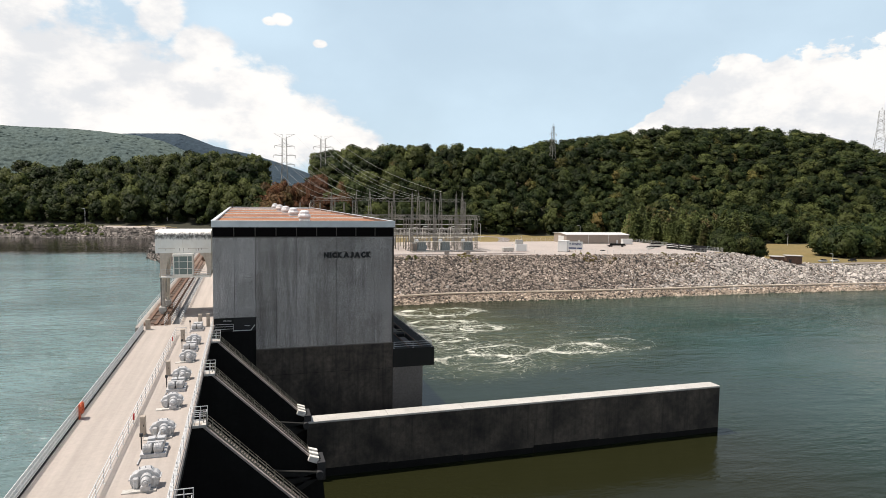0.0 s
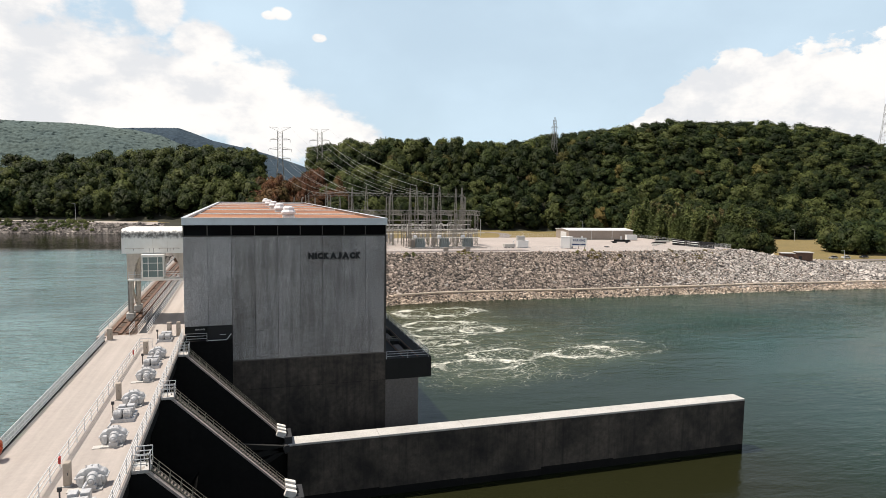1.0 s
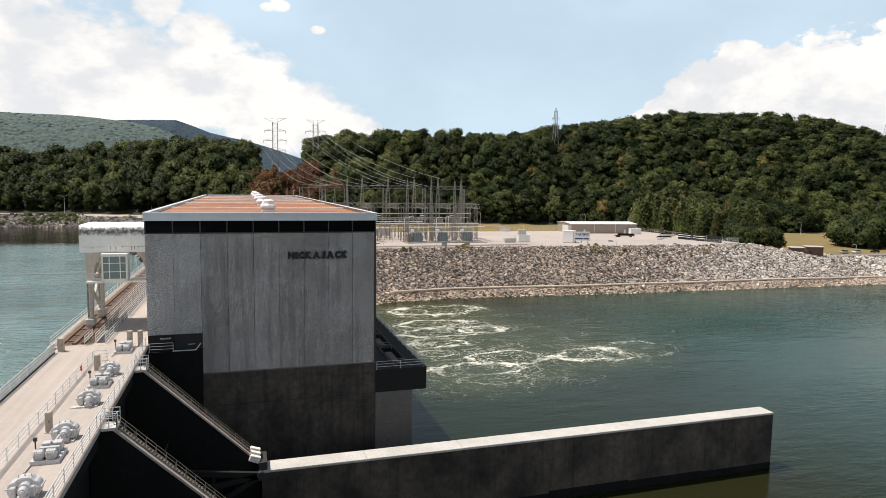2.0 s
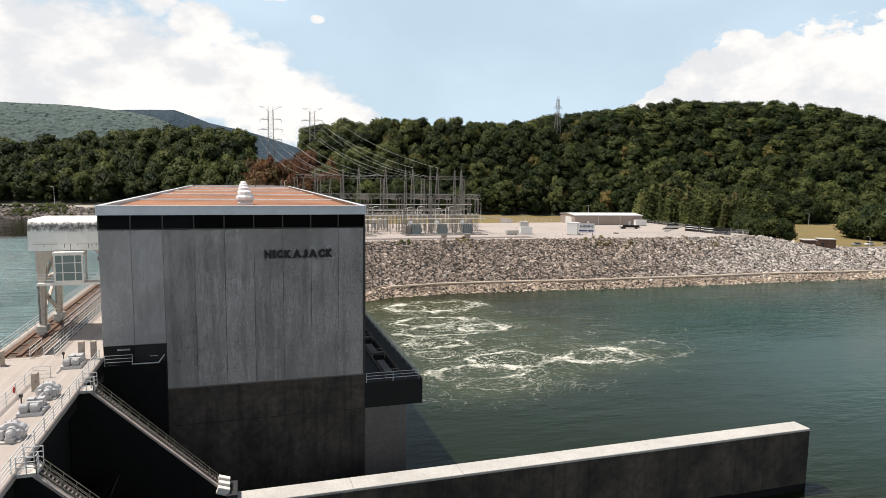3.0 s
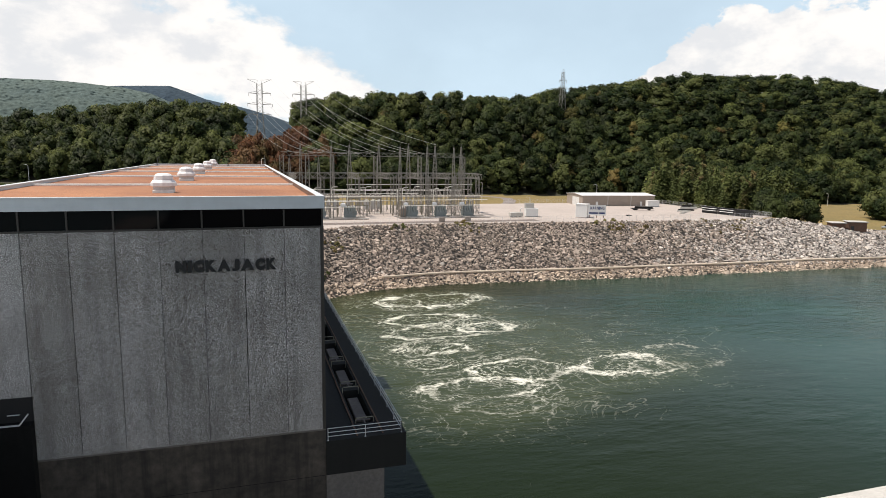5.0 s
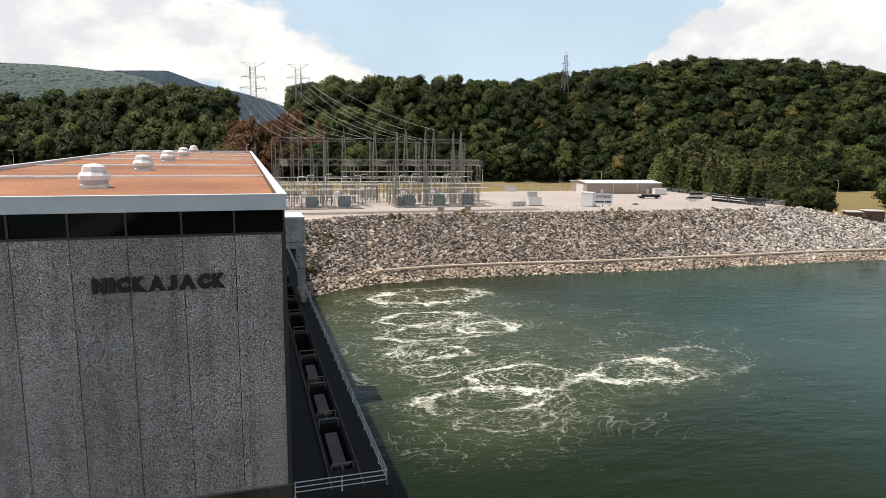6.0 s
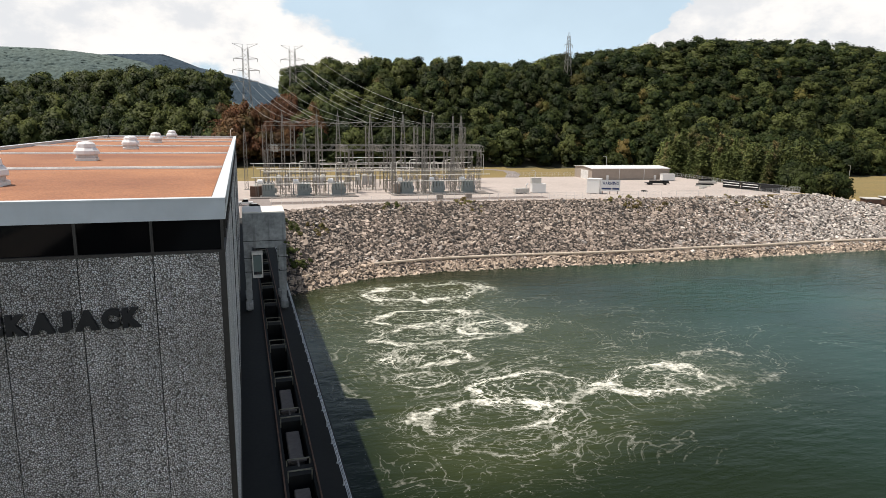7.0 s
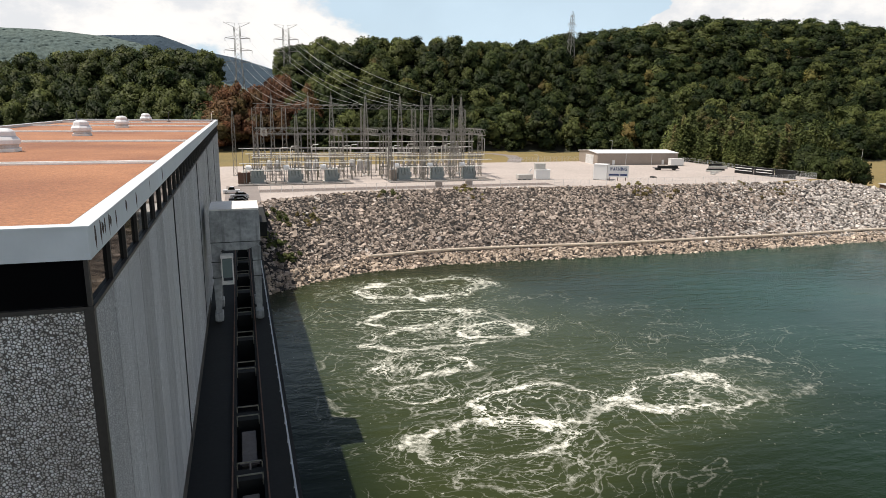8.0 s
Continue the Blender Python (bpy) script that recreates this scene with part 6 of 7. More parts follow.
for x, w in ((52.6, 2.1), (5.5, 4.2)):
    shed = thing("relay_house", (x, 188.5, YARD), "brown-grey metal relay cabinet by the transformers", "cabinet", "relay houses")
    bm = bmesh.new()
    box(bm, -w / 2, w / 2, -1.2, 1.2, 0, 3.4)
    rounded(bm, 0.06)
    part("cabinet_body", bm, M_WOOD if w > 3 else M_TAN, shed)
    bm = bmesh.new()
    lathe(bm, [(1.1, 3.4), (1.0, 3.6), (0.5, 4.1), (0.2, 4.3)], 8)
    part("cap", bm, M_CONC_PALE, shed)
for x, y in ((62.3, 168.5), (72.5, 169.5)):
    jb = thing("junction_box", (x, y, YARD), "low weathered junction box at the yard edge", "box", "junction boxes")
    bm = bmesh.new()
    box(bm, -1.1, 1.1, -0.4, 0.4, 0.1, 1.7)
    rounded(bm, 0.05)
    part("box_body", bm, M_TAN, jb)
    bm = bmesh.new()
    box(bm, -0.9, 0.9, -0.3, 0.3, 0, 0.1)
    part("foot", bm, M_CONC_PALE, jb)

# ---- fences ----


def wire_fence(points, label, h=2.1, gap=3.0):
    f = thing("chain_fence", (0, 0, 0), label, "fence", "chain-link fences")
    bm = bmesh.new()
    tube(bm, [(0, 0, -0.1), (0, 0, h)], 0.045, 5)
    post = mesh_of("post", bm, M_GALV)
    for a, b in zip(points, points[1:]):
        a, b = Vector(a), Vector(b)
        n = max(1, round((b - a).length / gap))
        for i in range(n + 1):
            piece("post", post, f, Matrix.Translation(a.lerp(b, i / n)))
        for hh in (0.1, h * 0.5, h):
            bm = bmesh.new()
            strut(bm, a + Vector((0, 0, hh)), b + Vector((0, 0, hh)), 0.035)
            part("wire", bm, M_GALV, f)
        bm = bmesh.new()
        m = round((b - a).length / 0.5)
        step = (b - a) / m
        for i in range(m):
            strut(bm, a + step * i + Vector((0, 0, 0.1)), a + step * (i + 1) + Vector((0, 0, h)), 0.012)
            strut(bm, a + step * i + Vector((0, 0, h)), a + step * (i + 1) + Vector((0, 0, 0.1)), 0.012)
        part("netting", bm, M_GALV, f)


wire_fence([(9, 164.2, 9.0), (72, 164.6, 9.0), (138, 160.5, 9.0), (180, 159, 9.0), (205, 163, 9.0)], "thin galvanised chain-link fence along the top of the riprap")
wire_fence([(205, 163, 9.0), (200, 190, 9.0), (203, 216, 9.0)], "galvanised chain-link fence beside the pines")
wire_fence([(203, 216, 9.0), (203, 246, 9.0), (120, 250, 9.0)], "galvanised chain-link fence behind the store building")

# ---- store building and yard clutter ----
store = thing("store_building", (152.6, 227.7, YARD), "long tan metal store building under a white roof", "building")
store.rotation_euler = (0, 0, radians(-6))
L, D, EAVE, RIDGE = 38.2, 20.0, 4.95, 5.75


def store_wall(outline_fn, name="wall", label=""):
    bm = bmesh.new()
    outline_fn(bm)
    return part(name, bm, M_TAN, store, label)


store_wall(lambda bm: box(bm, 0, L, 0, 0.2, 0, EAVE), label="tan ribbed metal wall")
store_wall(lambda bm: box(bm, 0, L, D - 0.2, D, 0, EAVE))
for x in (0.0, L - 0.2):
    bm = bmesh.new()
    pts = [(0.2, 0), (D - 0.2, 0), (D - 0.2, EAVE), (D / 2, RIDGE), (0.2, EAVE)]
    a = [bm.verts.new((x, y, z)) for y, z in pts]
    b = [bm.verts.new((x + 0.2, y, z)) for y, z in pts]
    fs = [bm.faces.new(a), bm.faces.new(b[::-1])] + [bm.faces.new((a[i], b[i], b[(i + 1) % 5], a[(i + 1) % 5])) for i in range(5)]
    bmesh.ops.recalc_face_normals(bm, faces=fs)
    part("gable_wall", bm, M_TAN, store)
bm = bmesh.new()
for y0, y1, z0, z1 in ((-0.4, D / 2, EAVE, RIDGE), (D + 0.4, D / 2, EAVE, RIDGE)):
    vs = [bm.verts.new(p) for p in ((-0.4, y0, z0), (L + 0.4, y0, z0), (L + 0.4, y1, z1), (-0.4, y1, z1))]
    vt = [bm.verts.new(p) for p in ((-0.4, y0, z0 + 0.25), (L + 0.4, y0, z0 + 0.25), (L + 0.4, y1, z1 + 0.25), (-0.4, y1, z1 + 0.25))]
    bm.faces.new(vs)
    bm.faces.new(vt)
    for i in range(4):
        bm.faces.new((vs[i], vs[(i + 1) % 4], vt[(i + 1) % 4], vt[i]))
bmesh.ops.recalc_face_normals(bm, faces=bm.faces)
part("roof", bm, M_METAL_ROOF, store, "white standing-seam roof")
bm = bmesh.new()
for i in range(77):
    box(bm, 0.2 + i * 0.5, 0.28 + i * 0.5, -0.05, 0, 0.1, EAVE)
part("siding_rib", bm, M_TAN, store)
for x in (13.2, 25.5):
    bm = bmesh.new()
    box(bm, x, x + 0.18, -0.14, -0.05, 0, EAVE)
    part("downpipe", bm, M_METAL_ROOF, store)
for x in (7.0, 30.6):
    bm = bmesh.new()
    box(bm, x, x + 1.1, -0.10, 0, 0, 2.1)
    part("door", bm, M_METAL_ROOF, store, "pale personnel door")
bm = bmesh.new()
box(bm, -0.08, 0, 4.2, 12.5, 0, 4.0)
part("roller_door", bm, M_METAL_ROOF, store, "white roller door in the gable end")
bm = bmesh.new()
for k in range(9):
    box(bm, -0.11, -0.08, 4.3, 12.4, 0.3 + 0.42 * k, 0.36 + 0.42 * k)
part("door_slat", bm, M_CONC_PALE, store)


def plain_box(name, x, y, w, d, h, turn, mat, label, category, doors=0, z=YARD):
    t = thing(name, (x, y, z), label, category)
    t.rotation_euler = (0, 0, radians(turn))
    bm = bmesh.new()
    box(bm, -w / 2, w / 2, -d / 2, d / 2, 0.15, h)
    rounded(bm, 0.06)
    part("body", bm, mat, t)
    bm = bmesh.new()
    box(bm, -w / 2 - 0.08, w / 2 + 0.08, -d / 2 - 0.08, d / 2 + 0.08, h, h + 0.14)
    part("roof", bm, M_METAL_ROOF, t)
    bm = bmesh.new()
    box(bm, -w / 2 + 0.1, w / 2 - 0.1, -d / 2 + 0.1, d / 2 - 0.1, 0, 0.15)
    part("skid", bm, M_DARK, t)
    for k in range(doors):
        bm = bmesh.new()
        box(bm, -w / 2 - 0.05, -w / 2, -0.9 + k, -0.1 + k, 0.2, 2.3)
        part("door", bm, M_CONC_PALE, t)
    return t


plain_box("pump_house", 123.6, 176.2, 4.6, 4.6, 5.2, -42, M_SIGN, "tall white metal pump house beside the warning sign", "shed", 1)
plain_box("storage_box", 186.5, 219.2, 6.0, 2.6, 2.9, -8, M_SIGN, "white storage container against the store building", "container")
gen = plain_box("generator_unit", 103.6, 181.5, 5.0, 3.0, 3.2, -10, M_SIGN, "white generator trailer on the gravel", "trailer")
bm = bmesh.new()
box(bm, -2.6, 1.0, -0.6, 1.4, 3.34, 5.4)
rounded(bm, 0.05)
part("upper_box", bm, M_CONC_PALE, gen, "pale control box on its roof")
tank = thing("fuel_tank", (96.6, 180.6, YARD), "weathered grey flat fuel tank on skids", "tank")
bm = bmesh.new()
box(bm, -2.7, 2.7, -1.1, 1.1, 0.3, 1.9)
rounded(bm, 0.15, 2)
part("tank_body", bm, M_CONC_PALE, tank)
bm = bmesh.new()
for x in (-1.8, 0, 1.8):
    box(bm, x - 0.15, x + 0.15, -1.0, 1.0, 0, 0.3)
part("skid", bm, M_DARK, tank)
bm = bmesh.new()
tube(bm, [(2.0, 0, 1.9), (2.0, 0, 3.0), (2.6, 0, 3.6)], 0.18, 7)
part("pipe", bm, M_GALV, tank)

sign = thing("warning_sign", (127.3, 171.5, YARD), "large white warning board on posts above the riprap", "sign")
sign.rotation_euler, sign.scale = (0, 0, radians(-20)), (1.12, 1.12, 1.12)
bm = bmesh.new()
box(bm, -3.1, 3.1, -0.05, 0.08, 1.0, 4.6)
part("board", bm, M_SIGN, sign)
bm = bmesh.new()
for x in (-2.4, 0, 2.4):
    box(bm, x - 0.1, x + 0.1, 0.08, 0.28, 0, 4.4)
part("post", bm, M_WOOD, sign)
lettering("WARNING", [1.2, 1, 1, 1, 0.5, 1, 1], -2.6, 2.6, 1.05, 0.12, 0.02, M_BLUE, sign, pose(0, -0.05, 3.0), 0.03)
for x0, x1 in ((-2.75, 0.35), (0.65, 2.75)):
    bm = bmesh.new()
    box(bm, x0, x1, -0.07, -0.05, 1.5, 2.05)
    part("text_bar", bm, M_BLUE, sign)

flat = thing("flatbed_trailer", (168.5, 201.5, YARD), "dark low trailer loaded with stacked steel", "trailer")
flat.rotation_euler = (0, 0, radians(-20))
bm = bmesh.new()
box(bm, -5, 5, -1.2, 1.2, 0.7, 0.95)
part("bed", bm, M_DARK, flat)
for x in (-3.6, -2.6, 3.2):
    bm = bmesh.new()
    tube(bm, [(x, -1.2, 0.45), (x, 1.2, 0.45)], 0.45, 12)
    part("wheel", bm, M_RUBBER, flat)
bm = bmesh.new()
for k in range(4):
    box(bm, -3.6 + 0.2 * k, 4.6, -1.0 + 0.5 * k, -0.6 + 0.5 * k, 0.95, 1.5 + 0.25 * (k % 2))
part("load", bm, M_SLAB, flat)
for i, (x, y, w, h) in enumerate(((184, 192, 6, 0.5), (189, 197, 7, 0.6), (195, 203, 8, 1.1), (199, 209, 6, 1.4), (180, 187, 3, 0.5), (146, 178, 2.2, 0.4), (176, 183, 2, 0.4))):
    pile = thing("material_stack", (x, y, YARD), "stack of grey weathered beams on the gravel", "stack", "material stacks")
    pile.rotation_euler = (0, 0, radians(-30 + 9 * i))
    for k in range(4):
        bm = bmesh.new()
        box(bm, -w / 2 + 0.3 * (k % 2), w / 2, -0.8 + 0.42 * k, -0.45 + 0.42 * k, 0, h * (0.7 + 0.1 * k))
        part("beam", bm, M_SLAB if i % 2 else M_CONC_PALE, pile)

# dark steel trash racks leaning in a row on the gravel, with pale pipes laid along them
for i, (x, y) in enumerate(((190.5, 183.0), (192.0, 174.5), (193.5, 166.0))):
    rack = thing("trash_rack", (x, y, YARD), "dark steel trash rack panel standing on the gravel", "rack", "trash racks")
    rack.rotation_euler = (0, 0, radians(-79))
    for z in (0.1, 1.1, 2.1, 2.9):
        bm = bmesh.new()
        strut(bm, (-4.0, 0, z), (4.0, 0, z), 0.18)
        part("cross_beam", bm, M_DARK, rack)
    bm = bmesh.new()
    for k in range(41):
        box(bm, -4.0 + 0.2 * k - 0.03, -4.0 + 0.2 * k + 0.03, -0.14, 0.14, 0.0, 3.0)
    part("grille", bm, M_DARK, rack)
    for xx in (-3.0, 3.0):
        bm = bmesh.new()
        strut(bm, (xx, 0.1, 2.6), (xx, 1.8, 0.0), 0.14)
        part("prop", bm, M_DARK, rack)
    if i < 2:
        for z in (1.25, 2.2):
            bm = bmesh.new()
            tube(bm, [(-3.8 + 0.6 * i, -0.25, z), (3.6, -0.25, z)], 0.13, 7)
            part("laid_pipe", bm, M_METAL_ROOF, rack, "pale pipe laid along the rack")

# ---- cars ----


def car(name, x, y, z, turn, paint, label, pickup=False, group="parked cars"):
    c = thing(name, (x, y, z), label, "car", group)
    c.rotation_euler = (0, 0, radians(turn))
    bm = bmesh.new()
    prism(bm, [(-2.3, 0.35), (-2.35, 0.75), (-2.2, 1.0), (-0.9, 1.05), (2.2, 0.98), (2.35, 0.7), (2.3, 0.35)], -0.9, 0.9)
    rounded(bm, 0.07, 2)
    part("body", bm, paint, c)
    bm = bmesh.new()
    if pickup:
        prism(bm, [(-0.9, 1.0), (-0.45, 1.75), (0.75, 1.75), (0.9, 1.0)], -0.8, 0.8)
    else:
        prism(bm, [(-1.1, 1.0), (-0.35, 1.55), (1.2, 1.55), (2.0, 1.0)], -0.78, 0.78)
    rounded(bm, 0.06)
    cabin = part("cabin", bm, M_GLASS, c, "dark glazed cabin")
    bm = bmesh.new()
    if pickup:
        box(bm, -0.4, 0.72, -0.72, 0.72, 1.74, 1.80)
    else:
        box(bm, -0.25, 1.15, -0.7, 0.7, 1.54, 1.60)
    rounded(bm, 0.02)
    part("roof_panel", bm, paint, cabin)
    for wx in (-1.45, 1.45):
        for wy in (-0.86, 0.86):
            bm = bmesh.new()
            tube(bm, [(wx, wy - 0.1, 0.34), (wx, wy + 0.1, 0.34)], 0.34, 14)
            w = part("wheel", bm, M_RUBBER, c)
            bm = bmesh.new()
            tube(bm, [(wx, wy - 0.11, 0.34), (wx, wy + 0.11, 0.34)], 0.2, 10)
            part("rim", bm, M_GALV, w)


bm = bmesh.new()
box(bm, 0.0, 9.0, 139.0, 182, 8.0, 9.08)
solid("car_park", bm, M_ASPHALT, "grey paved car park at the end of the powerhouse", "car park", "structure")
car("black_car", 3.4, 143.6, 9.08, 5, M_CARBLACK, "black saloon parked at the end of the powerhouse")
car("black_car", 3.4, 148.4, 9.08, 2, M_CARBLACK, "black saloon parked beside the silver car")
car("silver_car", 3.6, 155.4, 9.08, 8, M_SILVER, "silver hatchback parked at the end of the powerhouse")
car("white_pickup", 1.6, 165.5, 9.08, 4, M_CARWHITE, "white pickup truck parked at the end of the powerhouse", True)
car("dark_car", -124.5, 362.7, 13.12, 3, M_CARBLACK, "dark car on the embankment road")
for i, x in enumerate((262, 270, 282)):
    car("parked_car", x, 156.5, 3.7, 4, (M_SILVER, M_CARWHITE, M_CARBLACK)[i], ("silver", "white", "black")[i] + " car parked by the picnic grove")

# ---- picnic hut, lamps ----
hut = thing("picnic_hut", (231.5, 149.5, float(ground_height(np.array([231.5]), np.array([149.5]))[0]) - 0.15), "low brown picnic shelter with pale flat roofs", "hut")
hut.rotation_euler = (0, 0, radians(-28))
for x0, x1, h in ((-7.5, -1.5, 3.2), (-1.0, 6.5, 3.8)):
    bm = bmesh.new()
    box(bm, x0 + 0.4, x1 - 0.4, -2.4, 2.6, 0, h)
    part("wall", bm, M_WOOD, hut)
    bm = bmesh.new()
    box(bm, x0, x1, -3.0, 3.0, h, h + 0.3)
    rounded(bm, 0.04)
    part("roof", bm, M_CONC_PALE, hut, "pale flat roof")
    bm = bmesh.new()
    box(bm, x0 + 1.2, x0 + 2.4, -2.45, -2.4, 0.1, 2.2)
    part("door", bm, M_DARK, hut)


def lamp_post(x, y, h, label):
    z = float(ground_height(np.array([float(x)]), np.array([float(y)]))[0])
    p = thing("street_lamp", (x, y, z), label, "street lamp", "street lamps")
    bm = bmesh.new()
    tube(bm, [(0, 0, -0.2), (0, 0, h - 0.4), (-0.2, 0, h), (-1.3, 0, h + 0.15)], [0.14, 0.1, 0.09, 0.07], 7)
    part("pole", bm, M_GALV, p)
    bm = bmesh.new()
    box(bm, -2.0, -1.2, -0.16, 0.16, h + 0.06, h + 0.22)
    rounded(bm, 0.03)
    part("lamp_head", bm, M_CONC_PALE, p)


for x, y, h in ((251, 141, 7), (113, 262, 10), (177, 256, 9), (-122, 369, 11), (-72, 366, 11), (352, 268, 8), (133, 246, 3.2)):
    lamp_post(x, y, h, "slender grey street lamp pole")

# ---- riprap ----
t = (1 + 5 ** 0.5) / 2
ICO_V = np.array([(-1, t, 0), (1, t, 0), (-1, -t, 0), (1, -t, 0), (0, -1, t), (0, 1, t), (0, -1, -t), (0, 1, -t), (t, 0, -1), (t, 0, 1), (-t, 0, -1), (-t, 0, 1)]) / math.sqrt(1 + t * t)
ICO_F = np.array([(0, 11, 5), (0, 5, 1), (0, 1, 7), (0, 7, 10), (0, 10, 11), (1, 5, 9), (5, 11, 4), (11, 10, 2), (10, 7, 6), (7, 1, 8), (3, 9, 4), (3, 4, 2), (3, 2, 6), (3, 6, 8), (3, 8, 9), (4, 9, 5), (2, 4, 11), (6, 2, 10), (8, 6, 7), (9, 8, 1)])
BLOCK_V = np.array([(x, y, z) for z in (-0.62, 0.62) for x, y in ((-0.62, -0.62), (0.62, -0.62), (0.62, 0.62), (-0.62, 0.62))])
BLOCK_F = np.array([(3, 2, 1), (3, 1, 0), (4, 5, 6), (4, 6, 7), (0, 1, 5), (0, 5, 4), (1, 2, 6), (1, 6, 5), (2, 3, 7), (2, 7, 6), (3, 0, 4), (3, 4, 7)])
rng = np.random.default_rng(7)


def rocks(name, pts, sizes, mat, label, blocky=False):
    """Stones that lie more or less flat, each a dented and flattened lump."""
    n = len(pts)
    shape, faces = (BLOCK_V, BLOCK_F) if blocky else (ICO_V, ICO_F)
    k = len(shape)
    v = shape[None] * (1 + rng.uniform(-0.4, 0.25, (n, k, 3)))
    v = v * np.stack([rng.uniform(0.8, 1.45, n), rng.uniform(0.7, 1.1, n), rng.uniform(0.45, 0.85, n)], -1)[:, None]
    yaw, tilt, tip = rng.uniform(0, math.tau, n), rng.normal(0.18, 0.4, n), rng.normal(0, 0.35, n)
    zero, one = np.zeros(n), np.ones(n)

    def turn(rows):
        return np.stack(rows, -1).reshape(n, 3, 3)
    about_z = turn([np.cos(yaw), -np.sin(yaw), zero, np.sin(yaw), np.cos(yaw), zero, zero, zero, one])
    about_x = turn([one, zero, zero, zero, np.cos(tilt), -np.sin(tilt), zero, np.sin(tilt), np.cos(tilt)])
    about_y = turn([np.cos(tip), zero, np.sin(tip), zero, one, zero, -np.sin(tip), zero, np.cos(tip)])
    v = np.einsum("nij,nkj->nki", about_x @ about_y @ about_z, v) * sizes[:, None, None] + pts[:, None]
    f = faces[None] + (np.arange(n) * k)[:, None, None]
    return tagged(new(name, numpy_mesh(name, v.reshape(-1, 3), f.reshape(-1, 3), mat)), label, "rocks", kind="stuff")


def bank_points(n, x0, x1, lo, hi):
    x = rng.uniform(x0, x1, n)
    y = np.interp(x, SHORE_X, SHORE_Y) + rng.uniform(lo, hi, n)
    return np.stack([x, y, ground_height(x, y)], -1)


pts = bank_points(27500, 7.3, 250, 3.0, 33.0)
pts = pts[pts[:, 2] > TAIL + 0.6]
pale = rng.uniform(size=len(pts)) < np.interp(pts[:, 0] + 12 * np.sin(pts[:, 1] * 0.2), [120, 150, 185], [0.03, 0.25, 0.8])
rocks("riprap_pale", pts[pale], rng.lognormal(-0.88, 0.36, int(pale.sum())), M_ROCK_PALE, "newer pale limestone riprap on the bank", True)
pts = pts[~pale]
rocks("riprap_bank", pts, rng.lognormal(-0.98, 0.38, len(pts)), M_ROCK, "grey-brown angular limestone riprap covering the river bank", True)
pts = bank_points(7500, 7.3, 330, -1.5, 5.2)
rocks("riprap_shore", pts, rng.lognormal(-0.8, 0.36, len(pts)), M_ROCK_WET, "tan and rusty stones along the waterline", True)
pts = bank_points(5500, 250, 380, 3.0, 22.0)
rocks("riprap_field", pts, rng.lognormal(-0.5, 0.3, len(pts)), M_ROCK_PALE, "pale riprap below the grass field", True)
pts = bank_points(7000, -170, -42, -1.0, 12.6)
rocks("riprap_reservoir", pts, rng.lognormal(-0.3, 0.35, len(pts)), M_ROCK_OLD, "grey riprap on the reservoir bank", True)
bm = bmesh.new()
line = []
for x in np.linspace(33, 330, 60):
    y = float(np.interp(x, SHORE_X, SHORE_Y)) + 4.4
    line.append((x, y + 0.35 * math.sin(x * 0.11), float(ground_height(np.array([x]), np.array([y]))[0]) + 0.75))
tube(bm, line, 0.34, 8)
solid("shore_pipe", bm, M_PIPE, "long tan pipe lying on the riprap above the water", "pipe")

# ---- transmission towers and conductors ----


def pylon(x, y, top, h, arms, label, w=7.0, face=0.0, horns=7.0, waist=2.6, neck=1.6):
    p = thing("transmission_tower", (x, y, top - h), label, "tower", "transmission towers")
    p.rotation_euler = (0, 0, radians(face))
    bm = bmesh.new()
    lattice(bm, 0, 0, 0, h * 0.55, w, waist, 6, 0.28, 0.16)
    part("lower_body", bm, M_LATTICE, p)
    bm = bmesh.new()
    lattice(bm, 0, 0, h * 0.55, h * 0.40, waist, neck, 8, 0.24, 0.13)
    part("upper_body", bm, M_LATTICE, p)
    for z, half in arms:
        for s in (-1, 1):
            bm = bmesh.new()
            root = neck * 0.5
            strut(bm, (s * root, root, z), (s * half, 0, z + 0.3), 0.2)
            strut(bm, (s * root, -root, z), (s * half, 0, z + 0.3), 0.2)
            strut(bm, (s * root, 0, z + 1.6), (s * half, 0, z + 0.3), 0.16)
            part("cross_arm", bm, M_LATTICE, p)
            bm = bmesh.new()
            tube(bm, [(s * half, 0, z + 0.2), (s * half, 0, z - 1.5)], 0.14, 5)
            part("insulator_string", bm, M_CERAMIC, p)
    bm = bmesh.new()
    for s in (-1, 1):
        strut(bm, (neck * 0.5 * s, 0, h * 0.95), (horns * s, 0, h), 0.18)
        strut(bm, (neck * 0.5 * s, 0, h * 0.95), (neck * 0.35 * s, 0, h * 0.99), 0.14)
        strut(bm, (neck * 0.35 * s, 0, h * 0.99), (horns * s, 0, h), 0.12)
    part("earth_wire_peak", bm, M_LATTICE, p)


pylon(6.7, 402.1, 80.7, 56, ((33.0, 7.3), (39.7, 8.2), (46.7, 7.3)), "grey lattice transmission tower above the switchyard", w=8.0, face=-10, horns=7.8, waist=3.6, neck=3.3)
pylon(34.4, 391.5, 79.6, 50, ((34.5, 8.0), (41.3, 7.2)), "grey lattice transmission tower on the wooded hill", w=8.0, face=-15, horns=6.8, waist=3.6, neck=3.3)
pylon(234.8, 411, 100.0, 46, ((26, 3.6), (31.5, 4.6), (37, 3.8)), "grey lattice transmission tower standing among the trees", face=15, horns=0.4)
